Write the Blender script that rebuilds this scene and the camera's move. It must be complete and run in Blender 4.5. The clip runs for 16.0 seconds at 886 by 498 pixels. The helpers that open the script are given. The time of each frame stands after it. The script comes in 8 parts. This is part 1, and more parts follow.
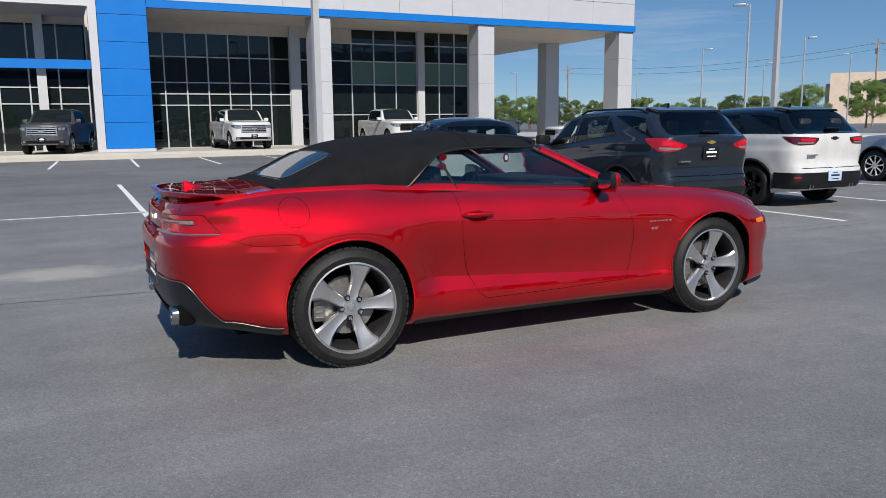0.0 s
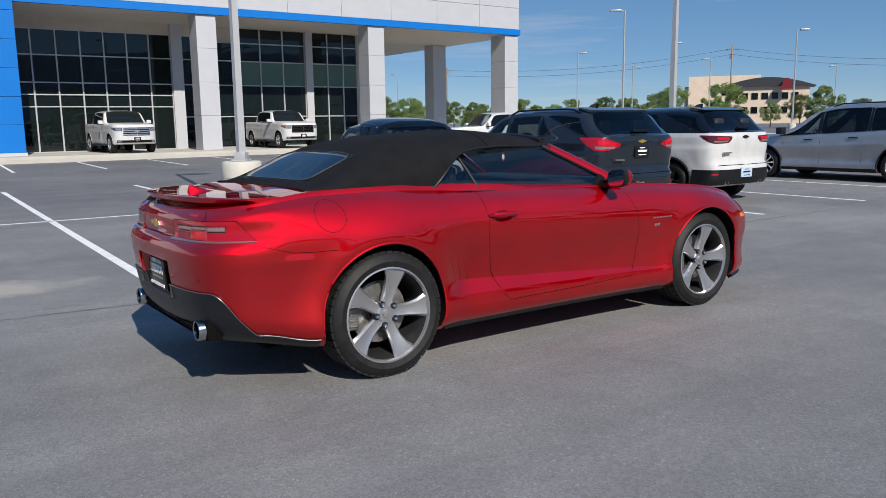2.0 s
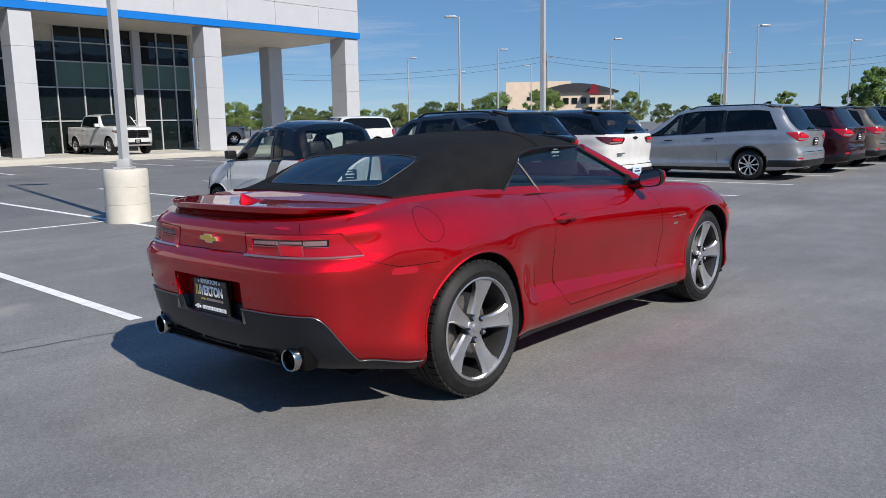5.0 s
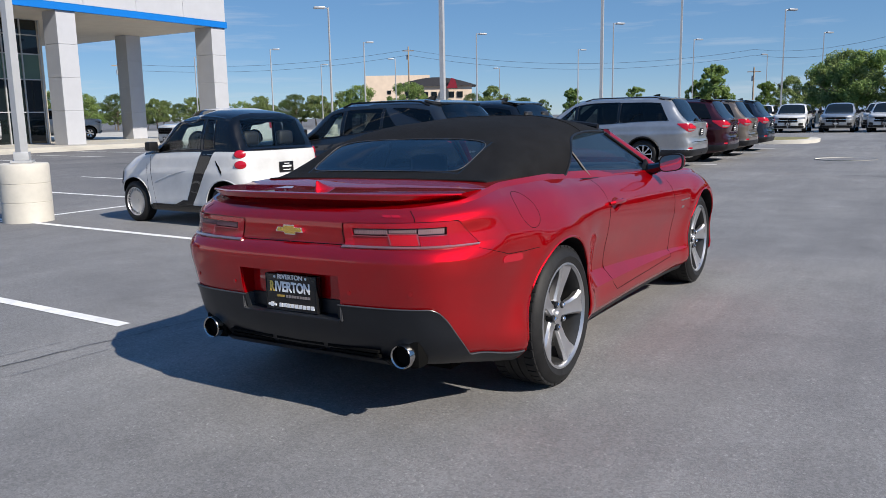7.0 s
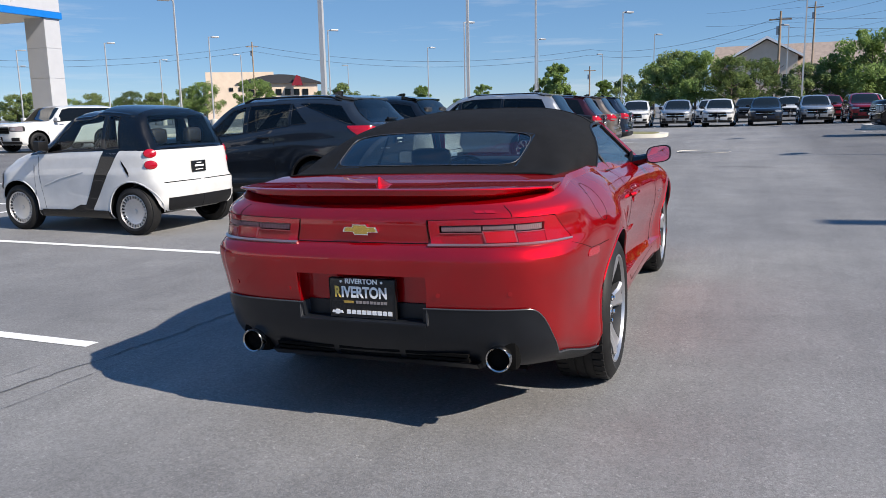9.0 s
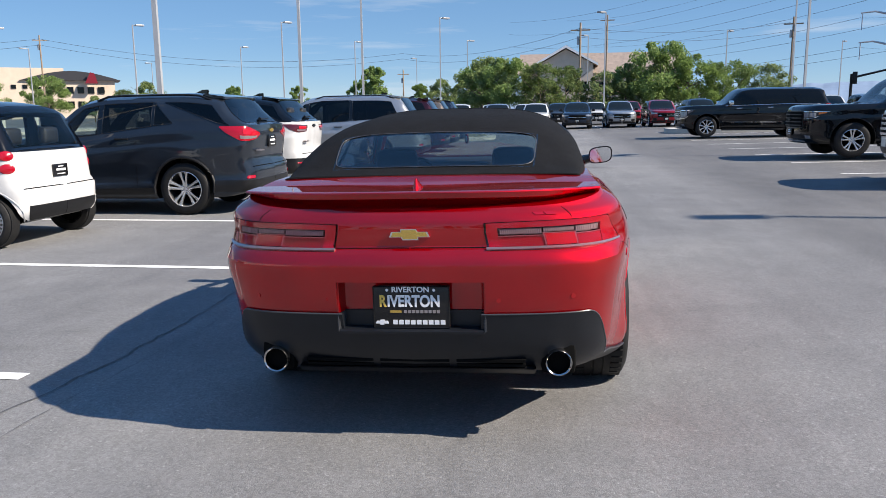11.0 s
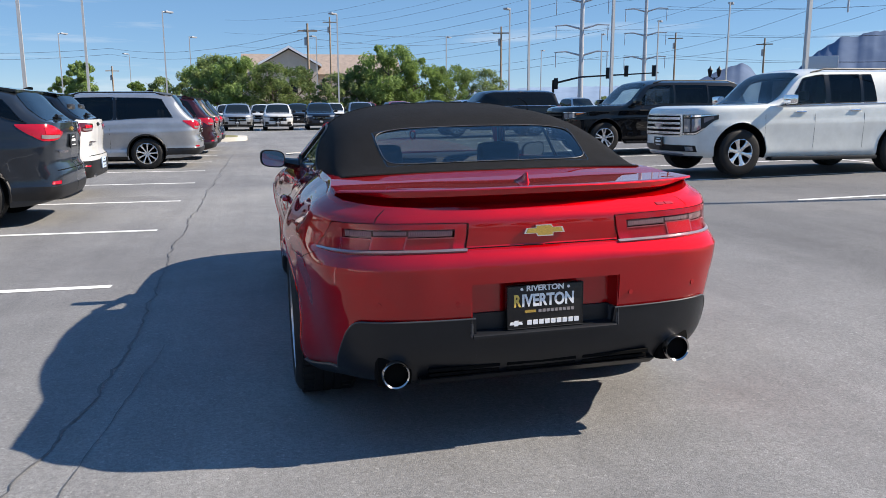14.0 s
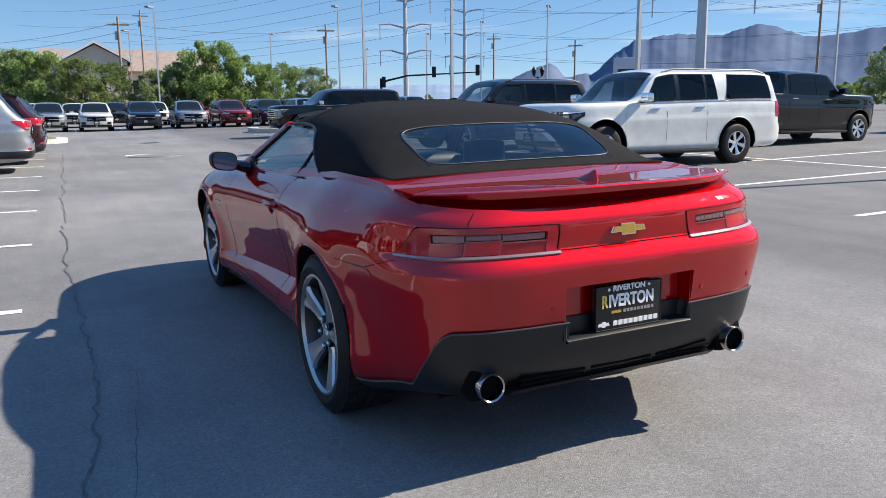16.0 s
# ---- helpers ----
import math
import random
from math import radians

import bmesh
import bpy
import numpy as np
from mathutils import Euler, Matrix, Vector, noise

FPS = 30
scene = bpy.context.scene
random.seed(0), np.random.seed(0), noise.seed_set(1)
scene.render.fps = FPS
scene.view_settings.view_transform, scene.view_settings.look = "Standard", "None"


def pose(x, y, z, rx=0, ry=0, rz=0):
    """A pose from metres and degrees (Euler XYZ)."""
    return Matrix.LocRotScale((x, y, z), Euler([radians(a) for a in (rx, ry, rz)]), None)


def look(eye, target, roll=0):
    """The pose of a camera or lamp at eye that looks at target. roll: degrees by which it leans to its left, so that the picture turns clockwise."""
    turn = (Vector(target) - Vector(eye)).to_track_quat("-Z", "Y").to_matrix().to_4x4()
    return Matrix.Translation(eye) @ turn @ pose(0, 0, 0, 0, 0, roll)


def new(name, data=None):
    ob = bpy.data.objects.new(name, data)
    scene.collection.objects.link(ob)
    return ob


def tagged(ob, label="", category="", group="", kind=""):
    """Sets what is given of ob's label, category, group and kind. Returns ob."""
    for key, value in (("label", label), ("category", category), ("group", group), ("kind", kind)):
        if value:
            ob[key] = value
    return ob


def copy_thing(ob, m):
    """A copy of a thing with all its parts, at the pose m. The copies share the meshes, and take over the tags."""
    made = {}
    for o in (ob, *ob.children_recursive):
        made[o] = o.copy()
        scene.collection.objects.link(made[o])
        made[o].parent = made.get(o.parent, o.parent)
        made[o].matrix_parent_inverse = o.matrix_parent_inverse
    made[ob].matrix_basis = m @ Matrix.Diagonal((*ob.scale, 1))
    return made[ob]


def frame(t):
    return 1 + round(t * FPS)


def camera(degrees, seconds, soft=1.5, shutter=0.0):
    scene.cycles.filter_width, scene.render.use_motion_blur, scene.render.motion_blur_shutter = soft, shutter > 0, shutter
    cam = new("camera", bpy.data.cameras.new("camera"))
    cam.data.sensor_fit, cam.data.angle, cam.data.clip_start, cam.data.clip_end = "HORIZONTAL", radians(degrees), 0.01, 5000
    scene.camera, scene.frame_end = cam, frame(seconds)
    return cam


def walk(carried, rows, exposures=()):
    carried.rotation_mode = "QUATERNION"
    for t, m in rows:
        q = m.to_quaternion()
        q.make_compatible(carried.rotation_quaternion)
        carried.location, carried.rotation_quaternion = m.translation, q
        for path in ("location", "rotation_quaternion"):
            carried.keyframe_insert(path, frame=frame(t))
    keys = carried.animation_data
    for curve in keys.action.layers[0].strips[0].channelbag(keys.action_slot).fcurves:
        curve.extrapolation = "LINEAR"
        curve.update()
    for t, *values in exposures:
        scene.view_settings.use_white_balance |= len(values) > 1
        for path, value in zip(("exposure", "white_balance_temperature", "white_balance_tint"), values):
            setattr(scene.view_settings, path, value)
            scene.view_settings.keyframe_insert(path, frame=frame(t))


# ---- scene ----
cam = camera(59.1, 16.0, 0.8)
PATH = [
    (0, (-0.009, -0.001, 1.454), (0.854, 1.775, 1.136), -0.6),
    (0.5, (-0.173, 0.152, 1.455), (0.756, 1.894, 1.137), -0.7),
    (1, (-0.364, 0.276, 1.45), (0.632, 1.981, 1.136), -0.8),
    (1.5, (-0.582, 0.405, 1.46), (0.481, 2.069, 1.144), -0.7),
    (2, (-0.722, 0.582, 1.443), (0.406, 2.203, 1.126), -0.8),
    (2.5, (-0.84, 0.778, 1.453), (0.346, 2.357, 1.135), -0.8),
    (3, (-1.032, 0.964, 1.438), (0.211, 2.498, 1.118), -0.7),
    (3.5, (-1.208, 1.14, 1.432), (0.091, 2.626, 1.111), -0.8),
    (4, (-1.332, 1.374, 1.439), (0.024, 2.808, 1.12), -0.8),
    (4.2, (-1.387, 1.435, 1.451), (-0.012, 2.852, 1.133), -0.9),
    (6.3, (-1.986, 2.399, 1.418), (-0.379, 3.544, 1.094), -0.8),
    (6.5, (-2.055, 2.499, 1.417), (-0.43, 3.616, 1.088), -0.8),
    (7, (-2.166, 2.74, 1.403), (-0.493, 3.784, 1.068), -1.0),
    (7.5, (-2.228, 3.009, 1.411), (-0.51, 3.975, 1.068), -1.1),
    (8, (-2.347, 3.252, 1.402), (-0.587, 4.136, 1.055), -1.2),
    (8.5, (-2.455, 3.481, 1.403), (-0.653, 4.277, 1.055), -1.2),
    (8.7, (-2.452, 3.582, 1.391), (-0.634, 4.34, 1.043), -1.2),
    (10.8, (-2.582, 4.62, 1.388), (-0.634, 4.91, 1.039), -0.7),
    (11, (-2.568, 4.715, 1.389), (-0.614, 4.956, 1.04), -0.6),
    (11.5, (-2.601, 5.005, 1.384), (-0.635, 5.121, 1.035), -0.6),
    (12, (-2.592, 5.258, 1.38), (-0.622, 5.255, 1.031), -0.6),
    (12.5, (-2.512, 5.51, 1.387), (-0.546, 5.392, 1.038), -0.6),
    (13, (-2.46, 5.762, 1.373), (-0.504, 5.532, 1.023), -0.5),
    (13.5, (-2.432, 6.041, 1.375), (-0.492, 5.702, 1.024), -0.4),
    (14, (-2.32, 6.289, 1.358), (-0.404, 5.838, 1.007), -0.2),
    (14.5, (-2.216, 6.53, 1.366), (-0.329, 5.968, 1.016), -0.2),
    (15, (-2.143, 6.803, 1.364), (-0.291, 6.134, 1.013), -0.1),
    (15.5, (-2.019, 6.992, 1.353), (-0.208, 6.22, 1.001), -0.2),
    (16, (-1.831, 7.144, 1.356), (-0.064, 6.278, 0.999), -0.4),
]
walk(cam, [(t, look(eye, target, roll)) for t, eye, target, roll in PATH],
     [(0, 0.20, 6800, 10), (4, 0.33, 6800, 10), (7, 0.46, 6850, 11), (11, 0.80, 7150, 12), (14, 0.89, 7250, 11.5), (16, 0.97, 7250, 11.5)])

# ---- light ----
SUN_AZ, SUN_EL = math.atan2(-1.0, -0.19), radians(37.7)
world = bpy.data.worlds.new("sky")
scene.world = world
world.use_nodes = True
wn = world.node_tree
sky = wn.nodes.new("ShaderNodeTexSky")
sky.sky_type, sky.sun_disc = "NISHITA", False
sky.sun_elevation, sky.sun_rotation = SUN_EL, math.pi / 2 - SUN_AZ
sky.air_density, sky.dust_density, sky.ozone_density, sky.altitude = 0.75, 0.0, 3.0, 1300
hue = wn.nodes.new("ShaderNodeHueSaturation")
hue.inputs["Saturation"].default_value = 1.22
wn.links.new(sky.outputs[0], hue.inputs["Color"])
# thin high cloud, streaked along the horizon all round
wtc = wn.nodes.new("ShaderNodeTexCoord")
wmp = wn.nodes.new("ShaderNodeMapping")
wmp.inputs["Scale"].default_value = (2.2, 2.2, 26.0)
wno = wn.nodes.new("ShaderNodeTexNoise")
wno.inputs["Scale"].default_value, wno.inputs["Detail"].default_value, wno.inputs["Roughness"].default_value = 1.5, 7.0, 0.62
wrp = wn.nodes.new("ShaderNodeValToRGB")
wrp.color_ramp.elements[0].position, wrp.color_ramp.elements[0].color = 0.56, (0, 0, 0, 1)
wrp.color_ramp.elements[1].position, wrp.color_ramp.elements[1].color = 0.80, (0.42, 0.42, 0.42, 1)
wmx = wn.nodes.new("ShaderNodeMix")
wmx.data_type = "RGBA"
wmx.inputs[7].default_value = (5.6, 6.0, 6.6, 1)
wn.links.new(wtc.outputs["Generated"], wmp.inputs["Vector"])
wn.links.new(wmp.outputs[0], wno.inputs["Vector"])
wn.links.new(wno.outputs[0], wrp.inputs[0])
wn.links.new(wrp.outputs[0], wmx.inputs[0])
# a thin even haze that softens the step from zenith to horizon
whz = wn.nodes.new("ShaderNodeMix")
whz.data_type = "RGBA"
whz.inputs[0].default_value = 0.62
# pale blue low down, deep blue overhead
wsp = wn.nodes.new("ShaderNodeSeparateXYZ")
wgr = wn.nodes.new("ShaderNodeValToRGB")
wgr.color_ramp.elements[0].position, wgr.color_ramp.elements[0].color = 0.16, (1.12, 2.30, 4.22, 1)
wgr.color_ramp.elements[1].position, wgr.color_ramp.elements[1].color = 0.60, (0.78, 2.50, 6.20, 1)
wn.links.new(wtc.outputs["Generated"], wsp.inputs[0])
wn.links.new(wsp.outputs["Z"], wgr.inputs[0])
wn.links.new(wgr.outputs[0], whz.inputs[7])
wn.links.new(hue.outputs[0], whz.inputs[6])
wn.links.new(whz.outputs[2], wmx.inputs[6])
wn.links.new(wmx.outputs[2], wn.nodes["Background"].inputs[0])
wn.nodes["Background"].inputs[1].default_value = 0.092
sun = new("sun", bpy.data.lights.new("sun", "SUN"))
sun.data.energy, sun.data.angle, sun.data.color = 5.0, radians(0.6), (1.0, 0.95, 0.88)
sun.matrix_world = look((math.cos(SUN_AZ) * math.cos(SUN_EL) * 50, math.sin(SUN_AZ) * math.cos(SUN_EL) * 50, math.sin(SUN_EL) * 50), (0, 0, 0))


# ---- materials ----
def mat(name, color, rough=0.5, metal=0.0, coat=0.0, spec=0.5):
    m = bpy.data.materials.new(name)
    m.use_nodes = True
    b = m.node_tree.nodes["Principled BSDF"]
    b.inputs["Base Color"].default_value = (*color, 1)
    b.inputs["Roughness"].default_value = rough
    b.inputs["Metallic"].default_value = metal
    b.inputs["Coat Weight"].default_value = coat
    b.inputs["Coat Roughness"].default_value = 0.012
    b.inputs["Specular IOR Level"].default_value = spec
    return m


def node(m, kind, **at):
    n = m.node_tree.nodes.new(kind)
    for k, v in at.items():
        n.inputs[k].default_value = v
    return n


def wire(m, a, b):
    m.node_tree.links.new(a, b)


def coords(m, scale=(1, 1, 1), obj=True):
    tc = m.node_tree.nodes.new("ShaderNodeTexCoord")
    mp = m.node_tree.nodes.new("ShaderNodeMapping")
    mp.inputs["Scale"].default_value = scale
    wire(m, tc.outputs["Object" if obj else "Generated"], mp.inputs["Vector"])
    return mp.outputs[0]


def ramp(m, fac, stops):
    r = m.node_tree.nodes.new("ShaderNodeValToRGB")
    while len(r.color_ramp.elements) < len(stops):
        r.color_ramp.elements.new(0.5)
    for e, (p, c) in zip(r.color_ramp.elements, stops):
        e.position, e.color = p, (*c, 1)
    wire(m, fac, r.inputs[0])
    return r.outputs[0]


def mixc(m, fac, a, b, mode="MIX"):
    n = m.node_tree.nodes.new("ShaderNodeMix")
    n.data_type, n.blend_type = "RGBA", mode
    for k, v in ((0, fac), (6, a), (7, b)):
        if isinstance(v, (int, float)):
            n.inputs[k].default_value = v
        elif isinstance(v, tuple):
            n.inputs[k].default_value = (*v, 1)
        else:
            wire(m, v, n.inputs[k])
    return n.outputs[2]


def noised(m, scale, detail=4.0, rough=0.6, vec=None):
    n = node(m, "ShaderNodeTexNoise", Scale=scale, Detail=detail, Roughness=rough)
    if vec is not None:
        wire(m, vec, n.inputs["Vector"])
    return n.outputs[0]


def bumped(m, height, strength=0.3, dist=0.01):
    b = node(m, "ShaderNodeBump", Strength=strength, Distance=dist)
    wire(m, height, b.inputs["Height"])
    wire(m, b.outputs[0], m.node_tree.nodes["Principled BSDF"].inputs["Normal"])


def base(m):
    return m.node_tree.nodes["Principled BSDF"].inputs["Base Color"]


def varied(name, color, rough, scale=6.0, amount=0.25, metal=0.0, bump=0.0, bscale=200.0, spec=0.5):
    m = mat(name, color, rough, metal, 0.0, spec)
    v = coords(m)
    n = noised(m, scale, 6.0, 0.65, v)
    lo = tuple(c * (1 - amount) for c in color)
    hi = tuple(min(1, c * (1 + amount)) for c in color)
    wire(m, ramp(m, n, [(0.3, lo), (0.7, hi)]), base(m))
    if bump:
        bumped(m, noised(m, bscale, 3.0, 0.7, v), bump, 0.002)
    return m


def car_paint(name, color, metal=0.0, rough=0.35, flake=0.0):
    """Clear-coated paint with a fine metallic flake and a little road film."""
    m = mat(name, color, rough, metal, 1.0, 0.05)
    v = coords(m)
    film = noised(m, 3.0, 5.0, 0.6, v)
    c2 = tuple(c * 0.86 for c in color)
    wire(m, ramp(m, film, [(0.35, c2), (0.65, color)]), base(m))
    if flake:
        vor = node(m, "ShaderNodeTexVoronoi", Scale=900.0)
        wire(m, v, vor.inputs["Vector"])
        bumped(m, vor.outputs["Distance"], flake, 0.0004)
    return m


def glassy(name, tint, least=0.08, rough=0.01):
    """A tinted pane: part see-through, part mirror by its gloss."""
    m = bpy.data.materials.new(name)
    m.use_nodes = True
    nt = m.node_tree
    nt.nodes.remove(nt.nodes["Principled BSDF"])
    tr = node(m, "ShaderNodeBsdfTransparent", Color=(*tint, 1))
    gl = node(m, "ShaderNodeBsdfGlossy", Roughness=rough)
    lw = node(m, "ShaderNodeLayerWeight", Blend=0.5)
    pw = nt.nodes.new("ShaderNodeMath")
    pw.operation, pw.inputs[1].default_value = "POWER", 4.5
    ma = nt.nodes.new("ShaderNodeMath")
    ma.operation, ma.inputs[1].default_value, ma.inputs[2].default_value = "MULTIPLY_ADD", 1 - least, least
    mx = nt.nodes.new("ShaderNodeMixShader")
    wire(m, lw.outputs["Facing"], pw.inputs[0])
    wire(m, pw.outputs[0], ma.inputs[0])
    wire(m, ma.outputs[0], mx.inputs[0])
    wire(m, tr.outputs[0], mx.inputs[1])
    wire(m, gl.outputs[0], mx.inputs[2])
    wire(m, mx.outputs[0], nt.nodes["Material Output"].inputs[0])
    return m


M_RED = car_paint("red_metallic_paint", (0.43, 0.0006, 0.0046), 0.82, 0.53, 0.02)
M_RED.node_tree.nodes["Principled BSDF"].inputs["Specular IOR Level"].default_value = 0.05
M_RED.node_tree.nodes["Principled BSDF"].inputs["Specular Tint"].default_value = (0.7, 0.03, 0.05, 1)
M_RED.node_tree.nodes["Principled BSDF"].inputs["Coat Roughness"].default_value = 0.004
M_RED.node_tree.nodes["Principled BSDF"].inputs["Coat IOR"].default_value = 1.62
M_RED.node_tree.nodes["Principled BSDF"].inputs["Coat Weight"].default_value = 1.0
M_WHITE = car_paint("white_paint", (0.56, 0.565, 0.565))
M_PEARL = car_paint("pearl_silver_paint", (0.67, 0.69, 0.66), 0.12, 0.35)
M_SILVER = car_paint("silver_paint", (0.35, 0.365, 0.385), 0.68, 0.38)
M_GREY = car_paint("grey_metallic_paint", (0.018, 0.024, 0.034), 0.4, 0.35)
M_DARK = car_paint("dark_grey_paint", (0.035, 0.038, 0.045), 0.4, 0.35)
M_BLACK = car_paint("black_paint", (0.0022, 0.0024, 0.0034))
M_MAROON = car_paint("maroon_paint", (0.030, 0.006, 0.010), 0.3, 0.35)
M_TAN = car_paint("tan_paint", (0.17, 0.145, 0.125), 0.5, 0.35)
M_BLUECAR = car_paint("blue_grey_paint", (0.015, 0.025, 0.045), 0.4, 0.35)
M_CARRED = car_paint("bright_red_paint", (0.25, 0.01, 0.02), 0.3, 0.35)
M_TRIM = varied("black_plastic", (0.0065, 0.0067, 0.0078), 0.45, 12, 0.25, 0, 0.1, 400, 0.32)
# lighter grey stands in for sun caught on the black bumper's edges
M_GLINT = mat("painted_lip_highlight", (0.045, 0.047, 0.052), 0.30)
M_WELT = mat("grey_welt", (0.055, 0.056, 0.06), 0.5)
M_RIB = mat("red_tinted_rib", (0.46, 0.13, 0.16), 0.3, 0.5)
M_BUMPER = varied("grained_black_bumper", (0.0065, 0.0080, 0.0110), 0.40, 12, 0.2, 0, 0.12, 500, 0.4)
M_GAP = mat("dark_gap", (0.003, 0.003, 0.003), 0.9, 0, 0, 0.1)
M_TYRE = varied("tyre_rubber", (0.0115, 0.0115, 0.012), 0.60, 20, 0.35, 0, 0.2, 150, 0.25)
# inner barrels, darker than the rim's outer face
M_RIMIN = varied("dark_rim_barrel", (0.05, 0.05, 0.052), 0.5, 8, 0.2, 0.6)
M_BARREL = varied("dark_alloy_barrel", (0.055, 0.055, 0.055), 0.42, 9, 0.2, 0.7)
M_RIM = varied("grey_alloy", (0.52, 0.52, 0.53), 0.36, 5, 0.08, 0.9)
M_ALLOY = varied("bright_alloy", (0.74, 0.745, 0.75), 0.25, 5, 0.06, 0.9)
M_RIMDARK = varied("dark_alloy", (0.03, 0.03, 0.032), 0.35, 5, 0.1, 0.7)
M_DISC = varied("brake_iron", (0.27, 0.26, 0.25), 0.4, 30, 0.3, 0.8)
M_CHROME = mat("chrome", (0.8, 0.8, 0.82), 0.08, 1.0)
M_TIP = varied("brushed_exhaust_steel", (0.42, 0.41, 0.40), 0.16, 20, 0.08, 1.0)
M_FABRIC = varied("black_canvas", (0.0085, 0.0088, 0.0098), 0.9, 10, 0.25, 0, 0.6, 700, 0.12)
M_GLASS = glassy("clear_tinted_glass", (0.52, 0.60, 0.60))
M_TINT = mat("dark_tinted_glass", (0.004, 0.005, 0.006), 0.02, 0, 0, 0.30)
M_PRIVACY = glassy("privacy_glass", (0.07, 0.08, 0.085), 0.035)
M_CLEAR = glassy("clear_car_glass", (0.66, 0.74, 0.72), 0.05)
M_SCREEN = mat("windscreen_glass", (0.008, 0.011, 0.012), 0.02, 0, 0, 0.45)
M_COVER = glassy("clear_lamp_cover", (0.96, 0.72, 0.74), 0.025, 0.005)
M_FLUTE = varied("fluted_clear_lens", (0.34, 0.30, 0.31), 0.2, 40, 0.12, 0.2)
M_LENS = mat("red_lens", (0.33, 0.003, 0.013), 0.15, 0, 0.4)
M_LENSHOT = mat("bright_red_lens", (0.50, 0.006, 0.018), 0.15, 0, 0.3)
M_LENSDARK = mat("dark_red_lens", (0.07, 0.004, 0.006), 0.08, 0, 1.0)
M_LENSGREY = mat("smoked_clear_lens", (0.17, 0.14, 0.15), 0.18, 0.0, 0.2)
M_MIRROR = mat("mirror_silver", (0.74, 0.76, 0.78), 0.03, 1.0)
M_BRIGHT = mat("satin_bright_trim", (0.50, 0.44, 0.44), 0.35, 0.9)
M_LAMP = mat("clear_headlamp", (0.30, 0.31, 0.33), 0.08, 0.4, 1.0)
M_AMBER = mat("amber_lens", (0.75, 0.16, 0.02), 0.15, 0, 1.0)
M_GOLD = mat("gold_badge", (0.75, 0.50, 0.13), 0.25, 0.8)
M_INK = mat("white_print", (0.8, 0.8, 0.8), 0.5)
M_INKY = mat("yellow_print", (0.75, 0.5, 0.1), 0.5)
M_PLATE = mat("black_plate", (0.008, 0.008, 0.009), 0.25)
M_PLATEPALE = mat("pale_blue_plate", (0.38, 0.48, 0.62), 0.35)
M_SEAT = varied("black_leather", (0.014, 0.014, 0.015), 0.5, 9, 0.2, 0, 0.2, 250)


# ---- mesh helpers ----
def link(name, bm, material, parent=None, label="", smooth=35):
    me = bpy.data.meshes.new(name)
    if smooth:
        bm.normal_update()
        lim = radians(smooth)
        for f in bm.faces:
            f.smooth = True
        for e in bm.edges:
            e.smooth = len(e.link_faces) == 2 and e.calc_face_angle(9.0) < lim
    bm.to_mesh(me)
    bm.free()
    for m in material if isinstance(material, (list, tuple)) else [material]:
        me.materials.append(m)
    ob = new(name, me)
    if parent is not None:
        ob.parent = parent
    if label:
        ob["label"] = label
    return ob


def part(name, bm, material, parent, label="", smooth=35):
    return link(name, bm, material, parent, label, smooth)


def thing(name, label, category, m=None, group="", kind=""):
    ob = tagged(new(name), label, category, group, kind)
    if m is not None:
        ob.matrix_world = m
    return ob


def box(bm, x0, y0, z0, x1, y1, z1, bev=0.0, m=None, mi=0):
    vs = [bm.verts.new((x, y, z)) for x in (x0, x1) for y in (y0, y1) for z in (z0, z1)]
    fs = [bm.faces.new([vs[i] for i in q]) for q in ((0, 1, 3, 2), (4, 6, 7, 5), (0, 4, 5, 1), (2, 3, 7, 6), (0, 2, 6, 4), (1, 5, 7, 3))]
    for f in fs:
        f.material_index = mi
    if m is not None:
        bmesh.ops.transform(bm, matrix=m, verts=vs)
    if bev:
        es = list({e for f in fs for e in f.edges})
        r = bmesh.ops.bevel(bm, geom=es, offset=bev, segments=2, profile=0.6, affect="EDGES")
        for f in r["faces"]:
            f.material_index = mi
    return vs


def boxes(*args, bev=0.0):
    bm = bmesh.new()
    for a in args:
        box(bm, *a, bev=bev)
    return bm


def tube(bm, pts, r, n=8, caps=True):
    """A tube through pts; r a number or one radius a point."""
    rings = []
    pts = [Vector(p) for p in pts]
    for i, p in enumerate(pts):
        d = (pts[min(i + 1, len(pts) - 1)] - pts[max(i - 1, 0)]).normalized()
        a = d.orthogonal().normalized() if abs(d.z) > 0.9 else d.cross(Vector((0, 0, 1))).normalized()
        b = d.cross(a)
        rr = r[i] if isinstance(r, (list, tuple)) else r
        rings.append([bm.verts.new(p + (a * math.cos(k * math.tau / n) + b * math.sin(k * math.tau / n)) * rr) for k in range(n)])
    for u, v in zip(rings, rings[1:]):
        for k in range(n):
            bm.faces.new((u[k], u[(k + 1) % n], v[(k + 1) % n], v[k]))
    if caps:
        bm.faces.new(rings[0][::-1])
        bm.faces.new(rings[-1])
    return rings


def lathe(bm, prof, n=32, closed=False):
    """Turns (radius, y) points about the y axis."""
    rings = [[bm.verts.new((r * math.cos(k * math.tau / n), y, r * math.sin(k * math.tau / n))) for k in range(n)] for r, y in prof]
    pairs = list(zip(rings, rings[1:])) + ([(rings[-1], rings[0])] if closed else [])
    for u, v in pairs:
        for k in range(n):
            bm.faces.new((u[k], u[(k + 1) % n], v[(k + 1) % n], v[k]))
    return rings


